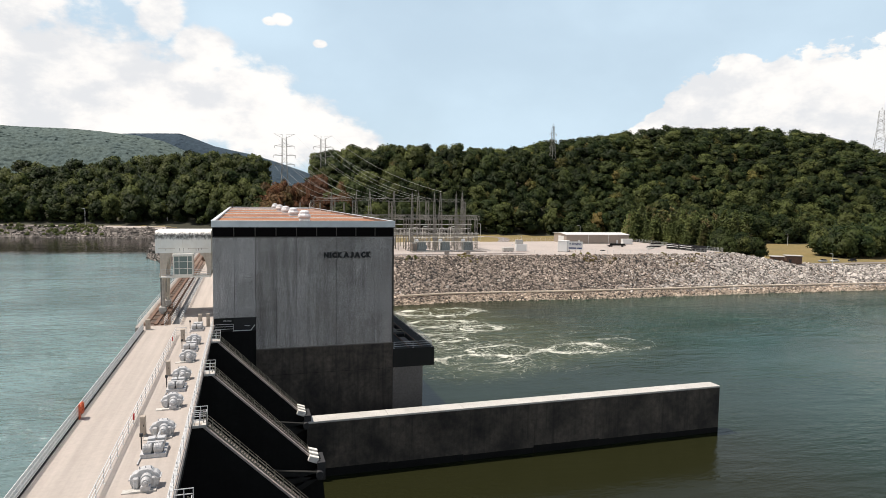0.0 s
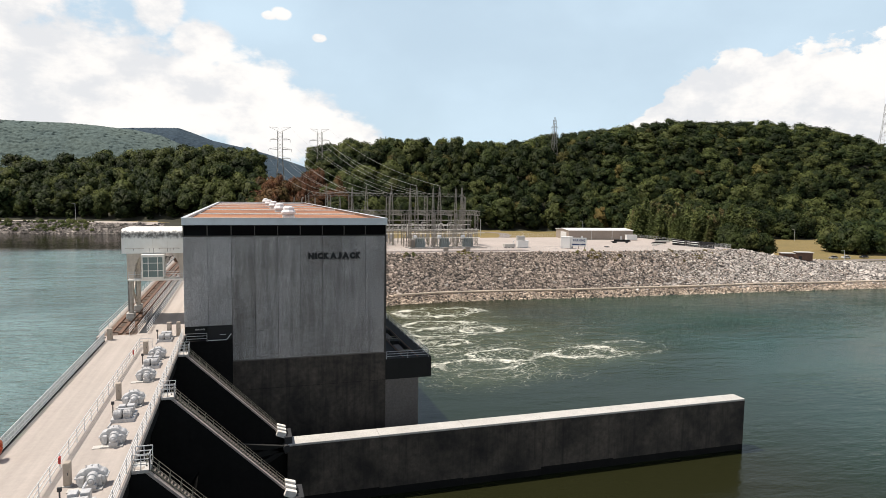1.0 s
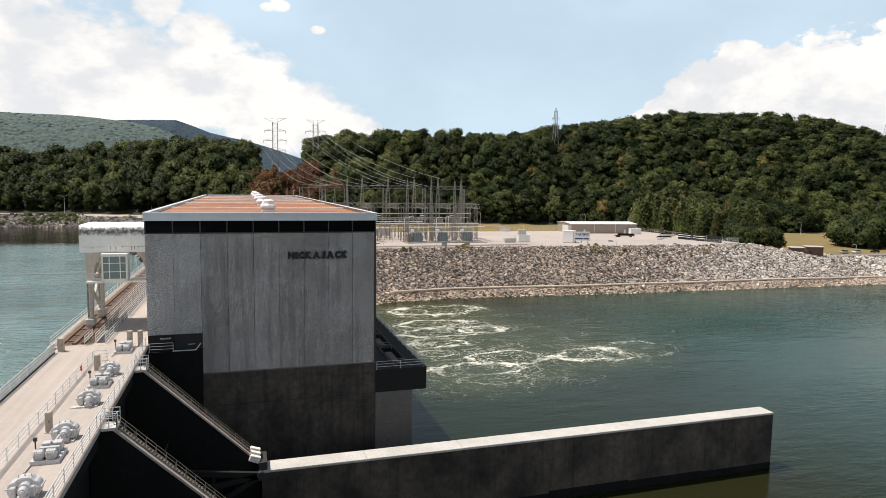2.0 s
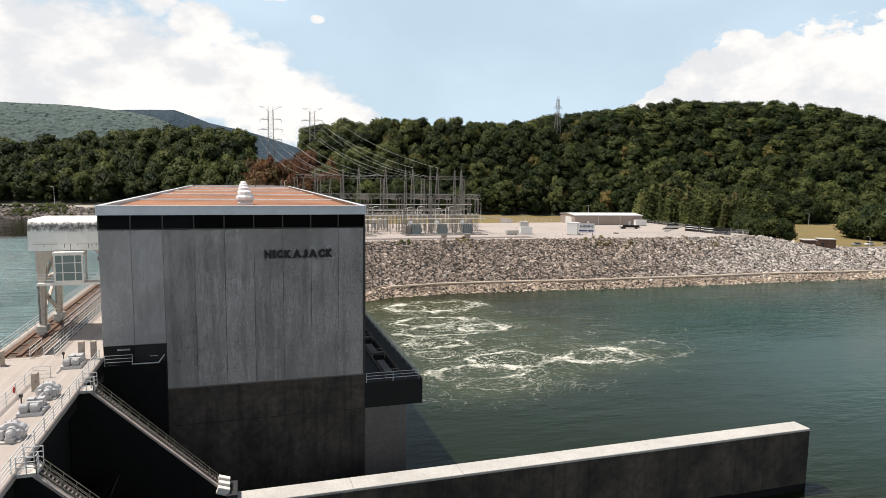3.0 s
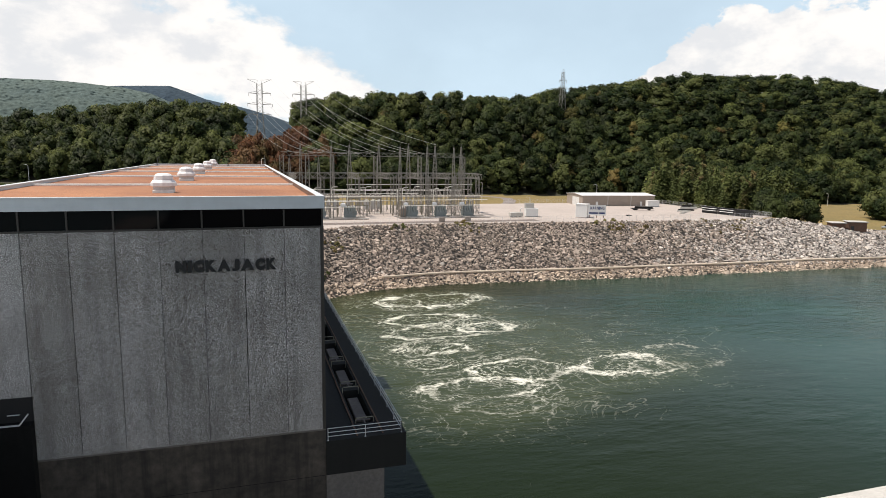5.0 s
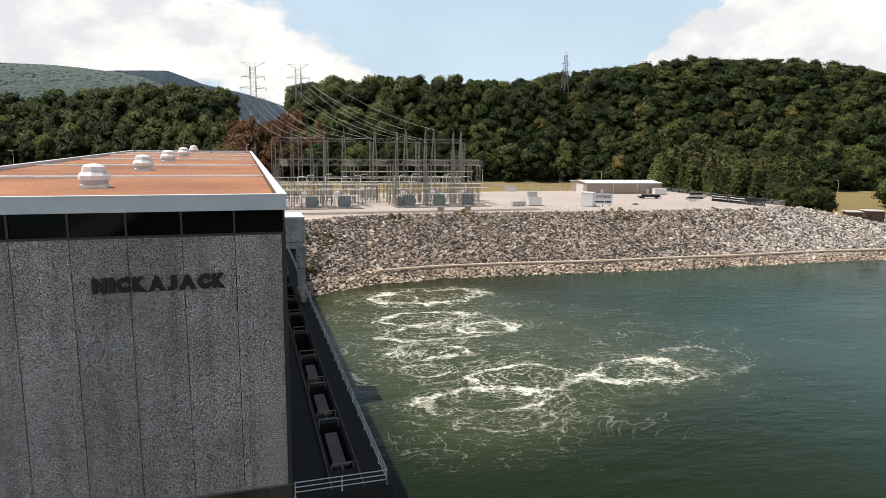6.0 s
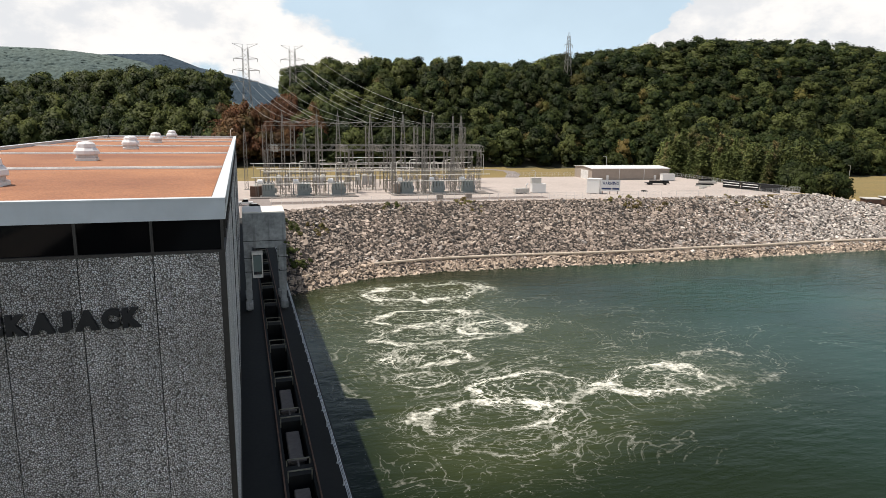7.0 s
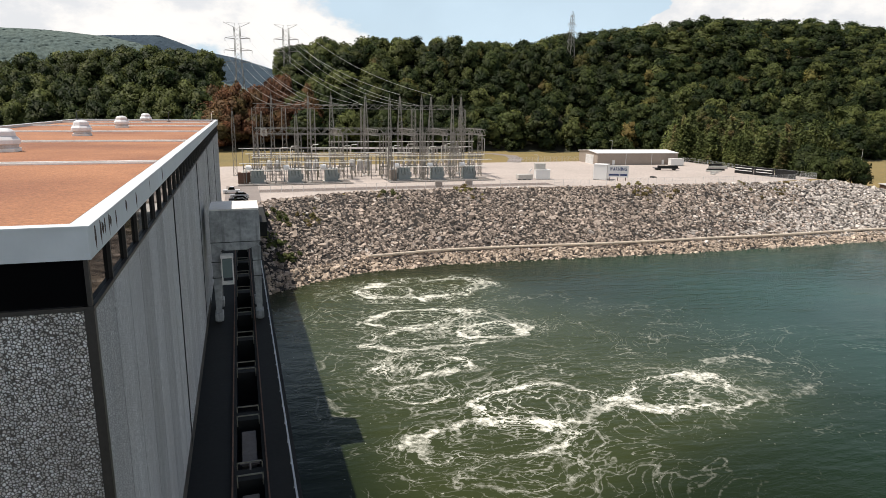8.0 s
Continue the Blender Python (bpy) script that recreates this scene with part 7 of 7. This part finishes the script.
pylon(684, 470, 146.0, 58, ((22, 9.0), (32, 10.0), (43, 9.0)), "grey lattice transmission tower on the far hilltop", w=14.0, face=30, horns=0.6, waist=7.0, neck=4.6)

WIRES = []
for k, s in enumerate((-7.0, 7.0)):
    for j, z in enumerate((57.7, 64.4, 71.4)):
        WIRES.append(((6.7 + s, 402.1, z - 1.2), ((24.0 + 3 * j) if s < 0 else (44 + 4 * j), 228, 33.2), 7.5))
for j, s in enumerate((-7.2, 0.5, 7.2)):
    WIRES.append(((34.4 + s, 391.5, 69.5 + (1.5 if j == 1 else 0)), (64 + 5 * j, 228, 33.2), 6.5))
for j in range(2):
    WIRES.append(((-1.0 + 15.4 * j, 402.1, 80.5), (31 + 19 * j, 228, 33.4), 5.0))
    WIRES.append(((27.7 + 13.4 * j, 391.5, 79.4), (59.2 + 12 * j, 206, 37.0), 5.0))
for a, b, sag in WIRES:
    bm = bmesh.new()
    a, b = Vector(a), Vector(b)
    tube(bm, [a.lerp(b, i / 24) - Vector((0, 0, 4 * sag * (i / 24) * (1 - i / 24))) for i in range(25)], 0.045, 4)
    solid("conductor", bm, M_WIRE, "sagging pale power line conductor", "cable", group="power lines")

# ---- trees ----


def leaf_shell(centers, radii, count, size, r):
    """Leaf clumps over a set of lobes, with a dark solid core in each lobe. Returns corners, triangles and normals."""
    V, F, N, base = [], [], [], 0
    mid = np.mean(centers, axis=0) - np.array([0, 0, np.ptp(centers[:, 2]) * 0.25])
    share = radii ** 2 / np.sum(radii ** 2)
    for c, rad, part_of in zip(centers, radii, share):
        n = max(10, int(count * part_of * 1.6))
        d = r.normal(size=(n, 3))
        d /= np.linalg.norm(d, axis=1, keepdims=True)
        d = d[d[:, 2] > -0.55]
        pos = c + d * rad * r.uniform(0.76, 1.24, (len(d), 1))
        hid = np.zeros(len(d), bool)
        for c2, rad2 in zip(centers, radii):
            if not np.array_equal(c2, c):
                hid |= np.linalg.norm(pos - c2, axis=1) < rad2 * 0.82
        d, pos = d[~hid], pos[~hid]
        n = len(d)
        whole = (c - mid) / np.linalg.norm(c - mid)
        if n:
            nor = d + r.normal(scale=0.5, size=(n, 3))
            nor /= np.linalg.norm(nor, axis=1, keepdims=True)
            tan = np.cross(nor, r.normal(size=(n, 3)))
            tan /= np.linalg.norm(tan, axis=1, keepdims=True)
            bit = np.cross(nor, tan)
            s = size * r.uniform(0.55, 1.4, (n, 1))
            q = np.stack([pos - tan * s - bit * s * 0.6, pos + tan * s - bit * s * 0.5, pos + bit * s * 1.1 - nor * s * 0.3], 1)
            V.append(q.reshape(-1, 3))
            soft = d * 0.40 + whole * 0.30 + nor * 0.25 + np.array([0, 0, 0.44])
            N.append(np.repeat(soft / np.linalg.norm(soft, axis=1, keepdims=True), 3, axis=0))
            F.append(base + np.arange(n * 3).reshape(-1, 3))
            base += n * 3
        core = ICO_V * rad * 0.86 * r.uniform(0.85, 1.1, (12, 1)) + c
        V.append(core)
        soft = ICO_V * 0.6 + whole * 0.35
        N.append(soft / np.linalg.norm(soft, axis=1, keepdims=True))
        F.append(ICO_F + base)
        base += 12
    return np.concatenate(V), np.concatenate(F), np.concatenate(N)


def broadleaf(seed, h, spread, count, size, low=0.42, lobes=13):
    """A crown of many lobes on an uneven dome of radius spread between low * h and h."""
    r = np.random.default_rng(seed)
    ang = np.arange(lobes) * 2.4 + r.uniform(0, 6) + r.normal(scale=0.35, size=lobes)
    up = np.clip((np.arange(lobes) + 0.5) / lobes + r.normal(scale=0.07, size=lobes), 0.03, 1.0)
    wide = np.sqrt(np.clip(1 - up ** 2 * 0.97, 0.02, 1)) * np.where(up < 0.25, 0.86, 1.0)
    reach = spread * wide * r.uniform(0.5, 0.82, lobes)
    rad = spread * r.uniform(0.30, 0.47, lobes)
    lean = r.normal(scale=0.08, size=2) * spread
    z = low * h + up * ((1 - low) * h - rad * 0.9)
    c = np.stack([np.cos(ang) * reach + lean[0] * up, np.sin(ang) * reach + lean[1] * up, z], -1)
    return leaf_shell(c, rad, count, size, r)


def conifer(seed, h, spread, whorls, size, clumps=6, layers=2):
    """Whorls of drooping boughs set with needle clumps round an open stem."""
    r = np.random.default_rng(seed)
    V, F, N, base = [], [], [], 0
    for z in np.linspace(0.12, 0.97, whorls):
        reach = spread * (1.02 - z) ** 0.8 + 0.02
        n = 8 if z < 0.7 else 5
        for a in np.linspace(0, math.tau, n, endpoint=False) + r.uniform(0, 1):
            a += r.uniform(-0.25, 0.25)
            out = reach * r.uniform(0.65, 1.15)
            m = clumps
            k = np.linspace(0.25, 1.0, m)
            pos = np.stack([np.cos(a) * out * k, np.sin(a) * out * k, z + 0.05 * k - 0.09 * k * k], -1) + r.normal(scale=size * 0.75, size=(m, 3))
            for _ in range(layers):
                nor = np.array([0.25 * math.cos(a), 0.25 * math.sin(a), 0.9]) + r.normal(scale=0.45, size=(m, 3))
                nor /= np.linalg.norm(nor, axis=1, keepdims=True)
                tan = np.cross(nor, r.normal(size=(m, 3)))
                tan /= np.linalg.norm(tan, axis=1, keepdims=True)
                bit = np.cross(nor, tan)
                s = size * r.uniform(0.7, 1.3, (m, 1))
                q = np.stack([pos - tan * s, pos + bit * s * 0.5 - nor * s * 0.3, pos + tan * s, pos - bit * s * 0.5 - nor * s * 0.3], 1)
                V.append(q.reshape(-1, 3))
                soft = nor * 0.4 + np.array([0.45 * math.cos(a), 0.45 * math.sin(a), 0.55])
                N.append(np.repeat(soft / np.linalg.norm(soft, axis=1, keepdims=True), 4, axis=0))
                ids = base + np.arange(m)[:, None] * 4
                F.append(np.concatenate([ids + [0, 2, 1], ids + [0, 3, 2]]))
                base += m * 4
    return np.concatenate(V) * h, np.concatenate(F), np.concatenate(N)


def woods(name, x, y, kinds, heights, mat, label, seed, reach=None):
    """One mass of trees at the places x, y, out of a few kinds of crown; reach: the crowns' radii, else by height."""
    r = np.random.default_rng(seed)
    V, F, N, T, base = [], [], [], [], 0
    z = ground_height(x, y)
    for i in range(len(x)):
        v, f, nv = kinds[r.integers(len(kinds))]
        a, s = r.uniform(0, math.tau), heights[i]
        w = min(s, 18.0) * r.lognormal(0.1, 0.24) if reach is None else reach[i] * r.uniform(0.95, 1.2) / 0.36
        ca, sa = math.cos(a), math.sin(a)
        N.append(nv @ np.array([[ca, -sa, 0], [sa, ca, 0], [0, 0, 1]]).T)
        T.append(np.full(len(v), r.uniform(-0.5, 0.5)))
        rot = np.array([[ca * w, -sa * w, 0], [sa * w, ca * w, 0], [0, 0, s]])
        V.append(v @ rot.T + (x[i], y[i], z[i] - 0.4))
        F.append(f + base)
        base += len(v)
    return tagged(new(name, numpy_mesh(name, np.concatenate(V), np.concatenate(F), mat, True, normals=np.concatenate(N), tone=np.concatenate(T))), label, "woods", kind="stuff")


def stand(x0, x1, y0, y1, seed, keep, scale=1.0):
    """A natural stand: a few broad crowns first, then smaller ones in the gaps. Returns x, y, crown radius and height."""
    r = np.random.default_rng(seed)
    P = np.zeros((0, 3))
    for rad, tries in ((8.2, 0.012), (6.4, 0.05), (5.0, 0.10), (3.8, 0.12)):
        for px, py in r.uniform((x0, y0), (x1, y1), (int(tries * (x1 - x0) * (y1 - y0) / scale ** 2), 2)):
            rr = rad * scale * r.uniform(0.88, 1.12)
            if keep(px, py) and not np.any(np.hypot(P[:, 0] - px, P[:, 1] - py) < 0.80 * (P[:, 2] + rr)):
                P = np.vstack([P, (px, py, rr)])
    h = np.clip(6.0 + 1.6 * P[:, 2] / scale ** 0.5 + r.normal(scale=1.5, size=len(P)), 9, 22)
    h = np.where(r.uniform(size=len(P)) < 0.05, h + 2.5, h)
    return P[:, 0], P[:, 1], P[:, 2], h


def scatter(n, x0, x1, y0, y1, gap, seed, keep):
    """Places at least about gap apart within a rectangle where keep(x, y) holds."""
    r = np.random.default_rng(seed)
    cells, out = {}, []
    for _ in range(n):
        px, py = r.uniform(x0, x1), r.uniform(y0, y1)
        if not keep(px, py):
            continue
        key = (int(px // gap), int(py // gap))
        if any((px - qx) ** 2 + (py - qy) ** 2 < gap * gap for i in (-1, 0, 1) for j in (-1, 0, 1) for qx, qy in cells.get((key[0] + i, key[1] + j), ())):
            continue
        cells.setdefault(key, []).append((px, py))
        out.append((px, py))
    return np.array(out)


UNIT_BROAD = [broadleaf(s, 1.0, 0.36, 1330, 0.0295, (0.18, 0.24, 0.14, 0.3, 0.2, 0.26)[s]) for s in range(6)]
UNIT_FAR = [broadleaf(20 + s, 1.0, 0.36, 720, 0.028, 0.2, 11) for s in range(5)]
UNIT_LOW = [broadleaf(40 + s, 1.0, 0.5, 420, 0.06, 0.08, 8) for s in range(3)]


def in_front(px, py):
    return py > np.interp(px, FRONT_X, FRONT_Y)




def off_tower(px, py):
    """Clear of the cut below the tower on the slope."""
    return not (380 < py < 414 and abs(px - 234.8 + (411 - py) * 0.52) < 8)


x, y, w, h = stand(32, 262, 300, 452, 1, lambda a, b: in_front(a, b) and off_tower(a, b))
woods("woods_middle", x, y, UNIT_BROAD, h, M_LEAF, "dense green summer woods on the hillside behind the yard", 1, w)
x, y, w, h = stand(262, 620, 280, 396, 2, lambda a, b: in_front(a, b) and a < 70 + 1.42 * (b + 100), 1.1)
woods("woods_right", x, y, UNIT_BROAD, h, M_LEAF, "dense green summer woods on the higher hill", 2, w)
x, y, w, h = stand(236, 860, 386, 556, 3, lambda a, b: a < 70 + 1.42 * (b + 100) and (a > 262 or b > 424), 1.6)
woods("woods_hilltop", x, y, UNIT_FAR, h, M_LEAF, "green tree tops along the hill crest", 3, w)
x, y, w, h = stand(-235, -8, 335, 470, 4, lambda a, b: in_front(a, b) and a > -60 - 0.36 * (b + 100))
woods("woods_left", x, y, UNIT_BROAD, h * 0.6 + 9.0, M_LEAF, "dense dark green woods behind the embankment road", 4, w)
p = scatter(1200, 80, 420, 300, 440, 26, 5, lambda a, b: in_front(a, b - 6))
woods("woods_yellowing", p[:, 0], p[:, 1], UNIT_FAR, rng.uniform(13, 19, len(p)), M_LEAF_YELLOW, "scattered yellowing trees among the green woods", 5)
p = scatter(900, -9, 44, 330, 376, 5.2, 6, lambda a, b: b > 336 and (a < 32 or b < 350))
woods("woods_brown", p[:, 0], p[:, 1], UNIT_BROAD, rng.uniform(17, 27, len(p)), M_BROWN_LEAF, "browned dying trees under the power lines", 6)
p = scatter(400, 0, 36, 380, 520, 9, 8, lambda a, b: True)
woods("scrub_corridor", p[:, 0], p[:, 1], UNIT_FAR, rng.uniform(3, 7, len(p)), M_LEAF, "low green scrub in the power line corridor", 8)


def tree_unit(v, f, nv, h, mat, name, label, trunk_r, pine=False):
    t = thing(name, (0, 0, 0), label, "tree")
    crown = new("crown", numpy_mesh("crown", v * h, f, mat, True, normals=nv))
    crown.parent = t
    bm = bmesh.new()
    tube(bm, [(0, 0, -0.4), (0.02 * h, 0, h * 0.3), (0, 0.02 * h, h * (0.9 if pine else 0.6))], [trunk_r, trunk_r * 0.75, trunk_r * 0.3], 7)
    part("trunk", bm, M_BARK, t)
    if not pine:
        for k in range(4):
            a = k * 1.7
            bm = bmesh.new()
            tube(bm, [(0.01 * h, 0, h * 0.28), (math.cos(a) * h * 0.12, math.sin(a) * h * 0.12, h * 0.45), (math.cos(a) * h * 0.24, math.sin(a) * h * 0.24, h * 0.6)], [trunk_r * 0.5, trunk_r * 0.35, trunk_r * 0.12], 5)
            part("limb", bm, M_BARK, t)
    return t


def plant_row(units, places, group, seed):
    r = np.random.default_rng(seed)
    for i, (x, y, s) in enumerate(places):
        z = float(ground_height(np.array([x]), np.array([y]))[0])
        u = units[i % len(units)]
        if u.location.length == 0:
            u.location, u.scale = (x, y, z), (s, s, s)
            u.rotation_euler = (0, 0, 0)
            tagged(u, group=group)
        else:
            sv = u.scale.copy()
            m = Matrix.Translation((x, y, z)) @ Matrix.Rotation(r.uniform(0, 6.28), 4, "Z") @ Matrix.Scale(s / sv.x, 4)
            copy_thing(u, m)


pines = [tree_unit(*conifer(60 + s, 1.0, (0.25, 0.31, 0.28)[s], 18, 0.042), 15, M_PINE, "pine_tree", "young green pine with browning inner needles by the fence", 0.2, True) for s in range(3)]
r = np.random.default_rng(11)
places = []
for i in range(54):
    k = i / 53
    places.append((205 + 5 * k + r.uniform(0, 22), 242 - 62 * k + r.uniform(-3, 14), r.uniform(0.75, 1.2)))
plant_row(pines, places, "pines by the fence", 3)
young = [conifer(80 + k, 1.0, 0.32, 13, 0.046, 6, 1) for k in range(4)]
p = scatter(3000, 202, 300, 205, 304, 5.0, 21, lambda a, b: b > 250 - 0.75 * (a - 206) and b < np.interp(a, FRONT_X, FRONT_Y) + 6 and a < 262 + 0.25 * (b - 205) and a > 198 + 0.7 * (b - 238))
woods("young_pines", p[:, 0], p[:, 1], young, rng.uniform(15, 25, len(p)), M_PINE, "stand of young yellow-green pines behind the fence", 21)
bushy = [tree_unit(*broadleaf(70 + s, 1.0, 0.62, 1600, 0.034, 0.16), 14, M_LEAF, "shade_tree", "rounded dark green shade tree on the grass", 0.32) for s in range(3)]
grove = [(298, 178, 1.15), (303, 184, 1.3), (306, 176, 1.35), (314, 184, 1.3), (322, 178, 1.4), (331, 186, 1.3), (340, 180, 1.4), (350, 188, 1.4), (302, 192, 1.2), (318, 195, 1.3), (336, 197, 1.3)]
plant_row(bushy, grove, "grove on the grass", 5)
edge_trees = [tree_unit(*broadleaf(90 + s, 1.0, 0.55, 1900, 0.034, 0.1), 12, M_LEAF, "edge_tree", "spreading dark green tree at the end of the pine row", 0.3) for s in range(2)]
plant_row(edge_trees, [(213, 168, 0.75), (221, 170, 1.0), (230, 170, 0.95), (217, 178, 1.1), (227, 180, 1.1)], "trees at the pine row's end", 6)
for nm, x0, x1, sd in (("undergrowth_middle", 30, 420, 31), ("undergrowth_left", -230, -8, 32)):
    r = np.random.default_rng(sd)
    ux = r.uniform(x0, x1, int((x1 - x0) * 0.28))
    uy = np.interp(ux, FRONT_X, FRONT_Y) + r.uniform(-5, 4, len(ux)) + (6 if x1 < 0 else 0)
    woods(nm, ux, uy, UNIT_LOW, r.uniform(4, 9, len(ux)), M_LEAF, "dark green undergrowth along the edge of the woods", sd)
M_SHRUB = foliage_material("bank_shrub_foliage", ((0.10, 0.125, 0.04), (0.14, 0.155, 0.055), (0.19, 0.165, 0.07)), 0.35)
M_DRY = foliage_material("dry_weed_foliage", ((0.17, 0.13, 0.05), (0.22, 0.17, 0.075), (0.20, 0.18, 0.07)), 0.35)
shrub = [tree_unit(*broadleaf(99, 1.0, 0.7, 420, 0.08, 0.1, 8), 2.6, M_SHRUB, "shrub", "green shrub on the reservoir bank", 0.1)]
r = np.random.default_rng(12)
sp = []
for i in range(190):
    x = -106 - 100 * r.uniform(0, 1) ** 0.9
    sp.append((x, float(np.interp(x, SHORE_X, SHORE_Y)) + r.uniform(2, 15), r.uniform(0.35, 0.95)))
plant_row(shrub, sp, "shrubs on the bank", 7)
r = np.random.default_rng(14)
for nm, spots, mat, label in (("bank_weeds", ((10.5, 131, 2.2, 26), (13.0, 126.5, 1.6, 14), (12, 140, 2.0, 14), (45, 158.5, 3.0, 10)), M_SHRUB, "green weeds growing between the riprap stones"),
                              ("dry_weeds", ((126, 154, 5.0, 30), (68, 159, 3.0, 14), (20, 144, 2.5, 10), (172, 152, 6.0, 18)), M_DRY, "tawny dry weeds between the riprap stones")):
    wx = np.concatenate([x + r.normal(scale=s, size=n) for x, y, s, n in spots])
    wy = np.concatenate([y + r.normal(scale=s * 0.7, size=n) for x, y, s, n in spots])
    woods(nm, wx, wy, UNIT_LOW, r.uniform(0.7, 1.7, len(wx)), mat, label, 15)

# ---- far ridges ----


def ridge(name, x0, x1, y0, depth, profile, mat, label, step, seed):
    """A wooded ridge: a slope facing the river, roughened by tree crowns."""
    r = np.random.default_rng(seed)
    xs = np.arange(x0, x1, step)
    ys = np.linspace(0, 1, 110)
    X, K = np.meshgrid(xs, ys, indexing="ij")
    top = np.interp(X, [a for a, b in profile], [b for a, b in profile])
    Z = top * smooth01(K * 1.05) + r.normal(scale=step * 0.05, size=X.shape) + 5 * np.sin(X * 0.02 + K * 7) * np.sin(K * math.pi)
    Z[:, 0] = -5
    Y = y0 + depth * K + r.normal(scale=2, size=X.shape)
    ids = np.arange(X.size).reshape(X.shape)
    f = np.stack([ids[:-1, :-1], ids[1:, :-1], ids[1:, 1:], ids[:-1, 1:]], -1).reshape(-1, 4)
    ob = new(name, numpy_mesh(name, np.stack([X, Y, Z], -1).reshape(-1, 3), f, mat, True))
    return tagged(ob, label, "hill", kind="structure")


ridge("backdrop_mountain", -1900, 260, 1900, 450, [(-1900, 240), (-1300, 252), (-770, 252), (-577, 248), (-476, 244), (-373, 236), (-285, 218), (-204, 182), (-122, 142), (-28, 100), (260, 30)], M_FAR, "green wooded mountain beyond the valley, haze mixed into its colour", 6, 3)
ridge("backdrop_ridge", -1100, 700, 2500, 600, [(-1100, 220), (-683, 285), (-490, 305), (-388, 311), (-294, 312), (-235, 292), (-151, 262), (-2, 232), (151, 190), (229, 165), (335, 128), (700, 45)], M_FAR_BLUE, "wooded ridge behind the mountain, coloured blue for distance haze", 6, 4)
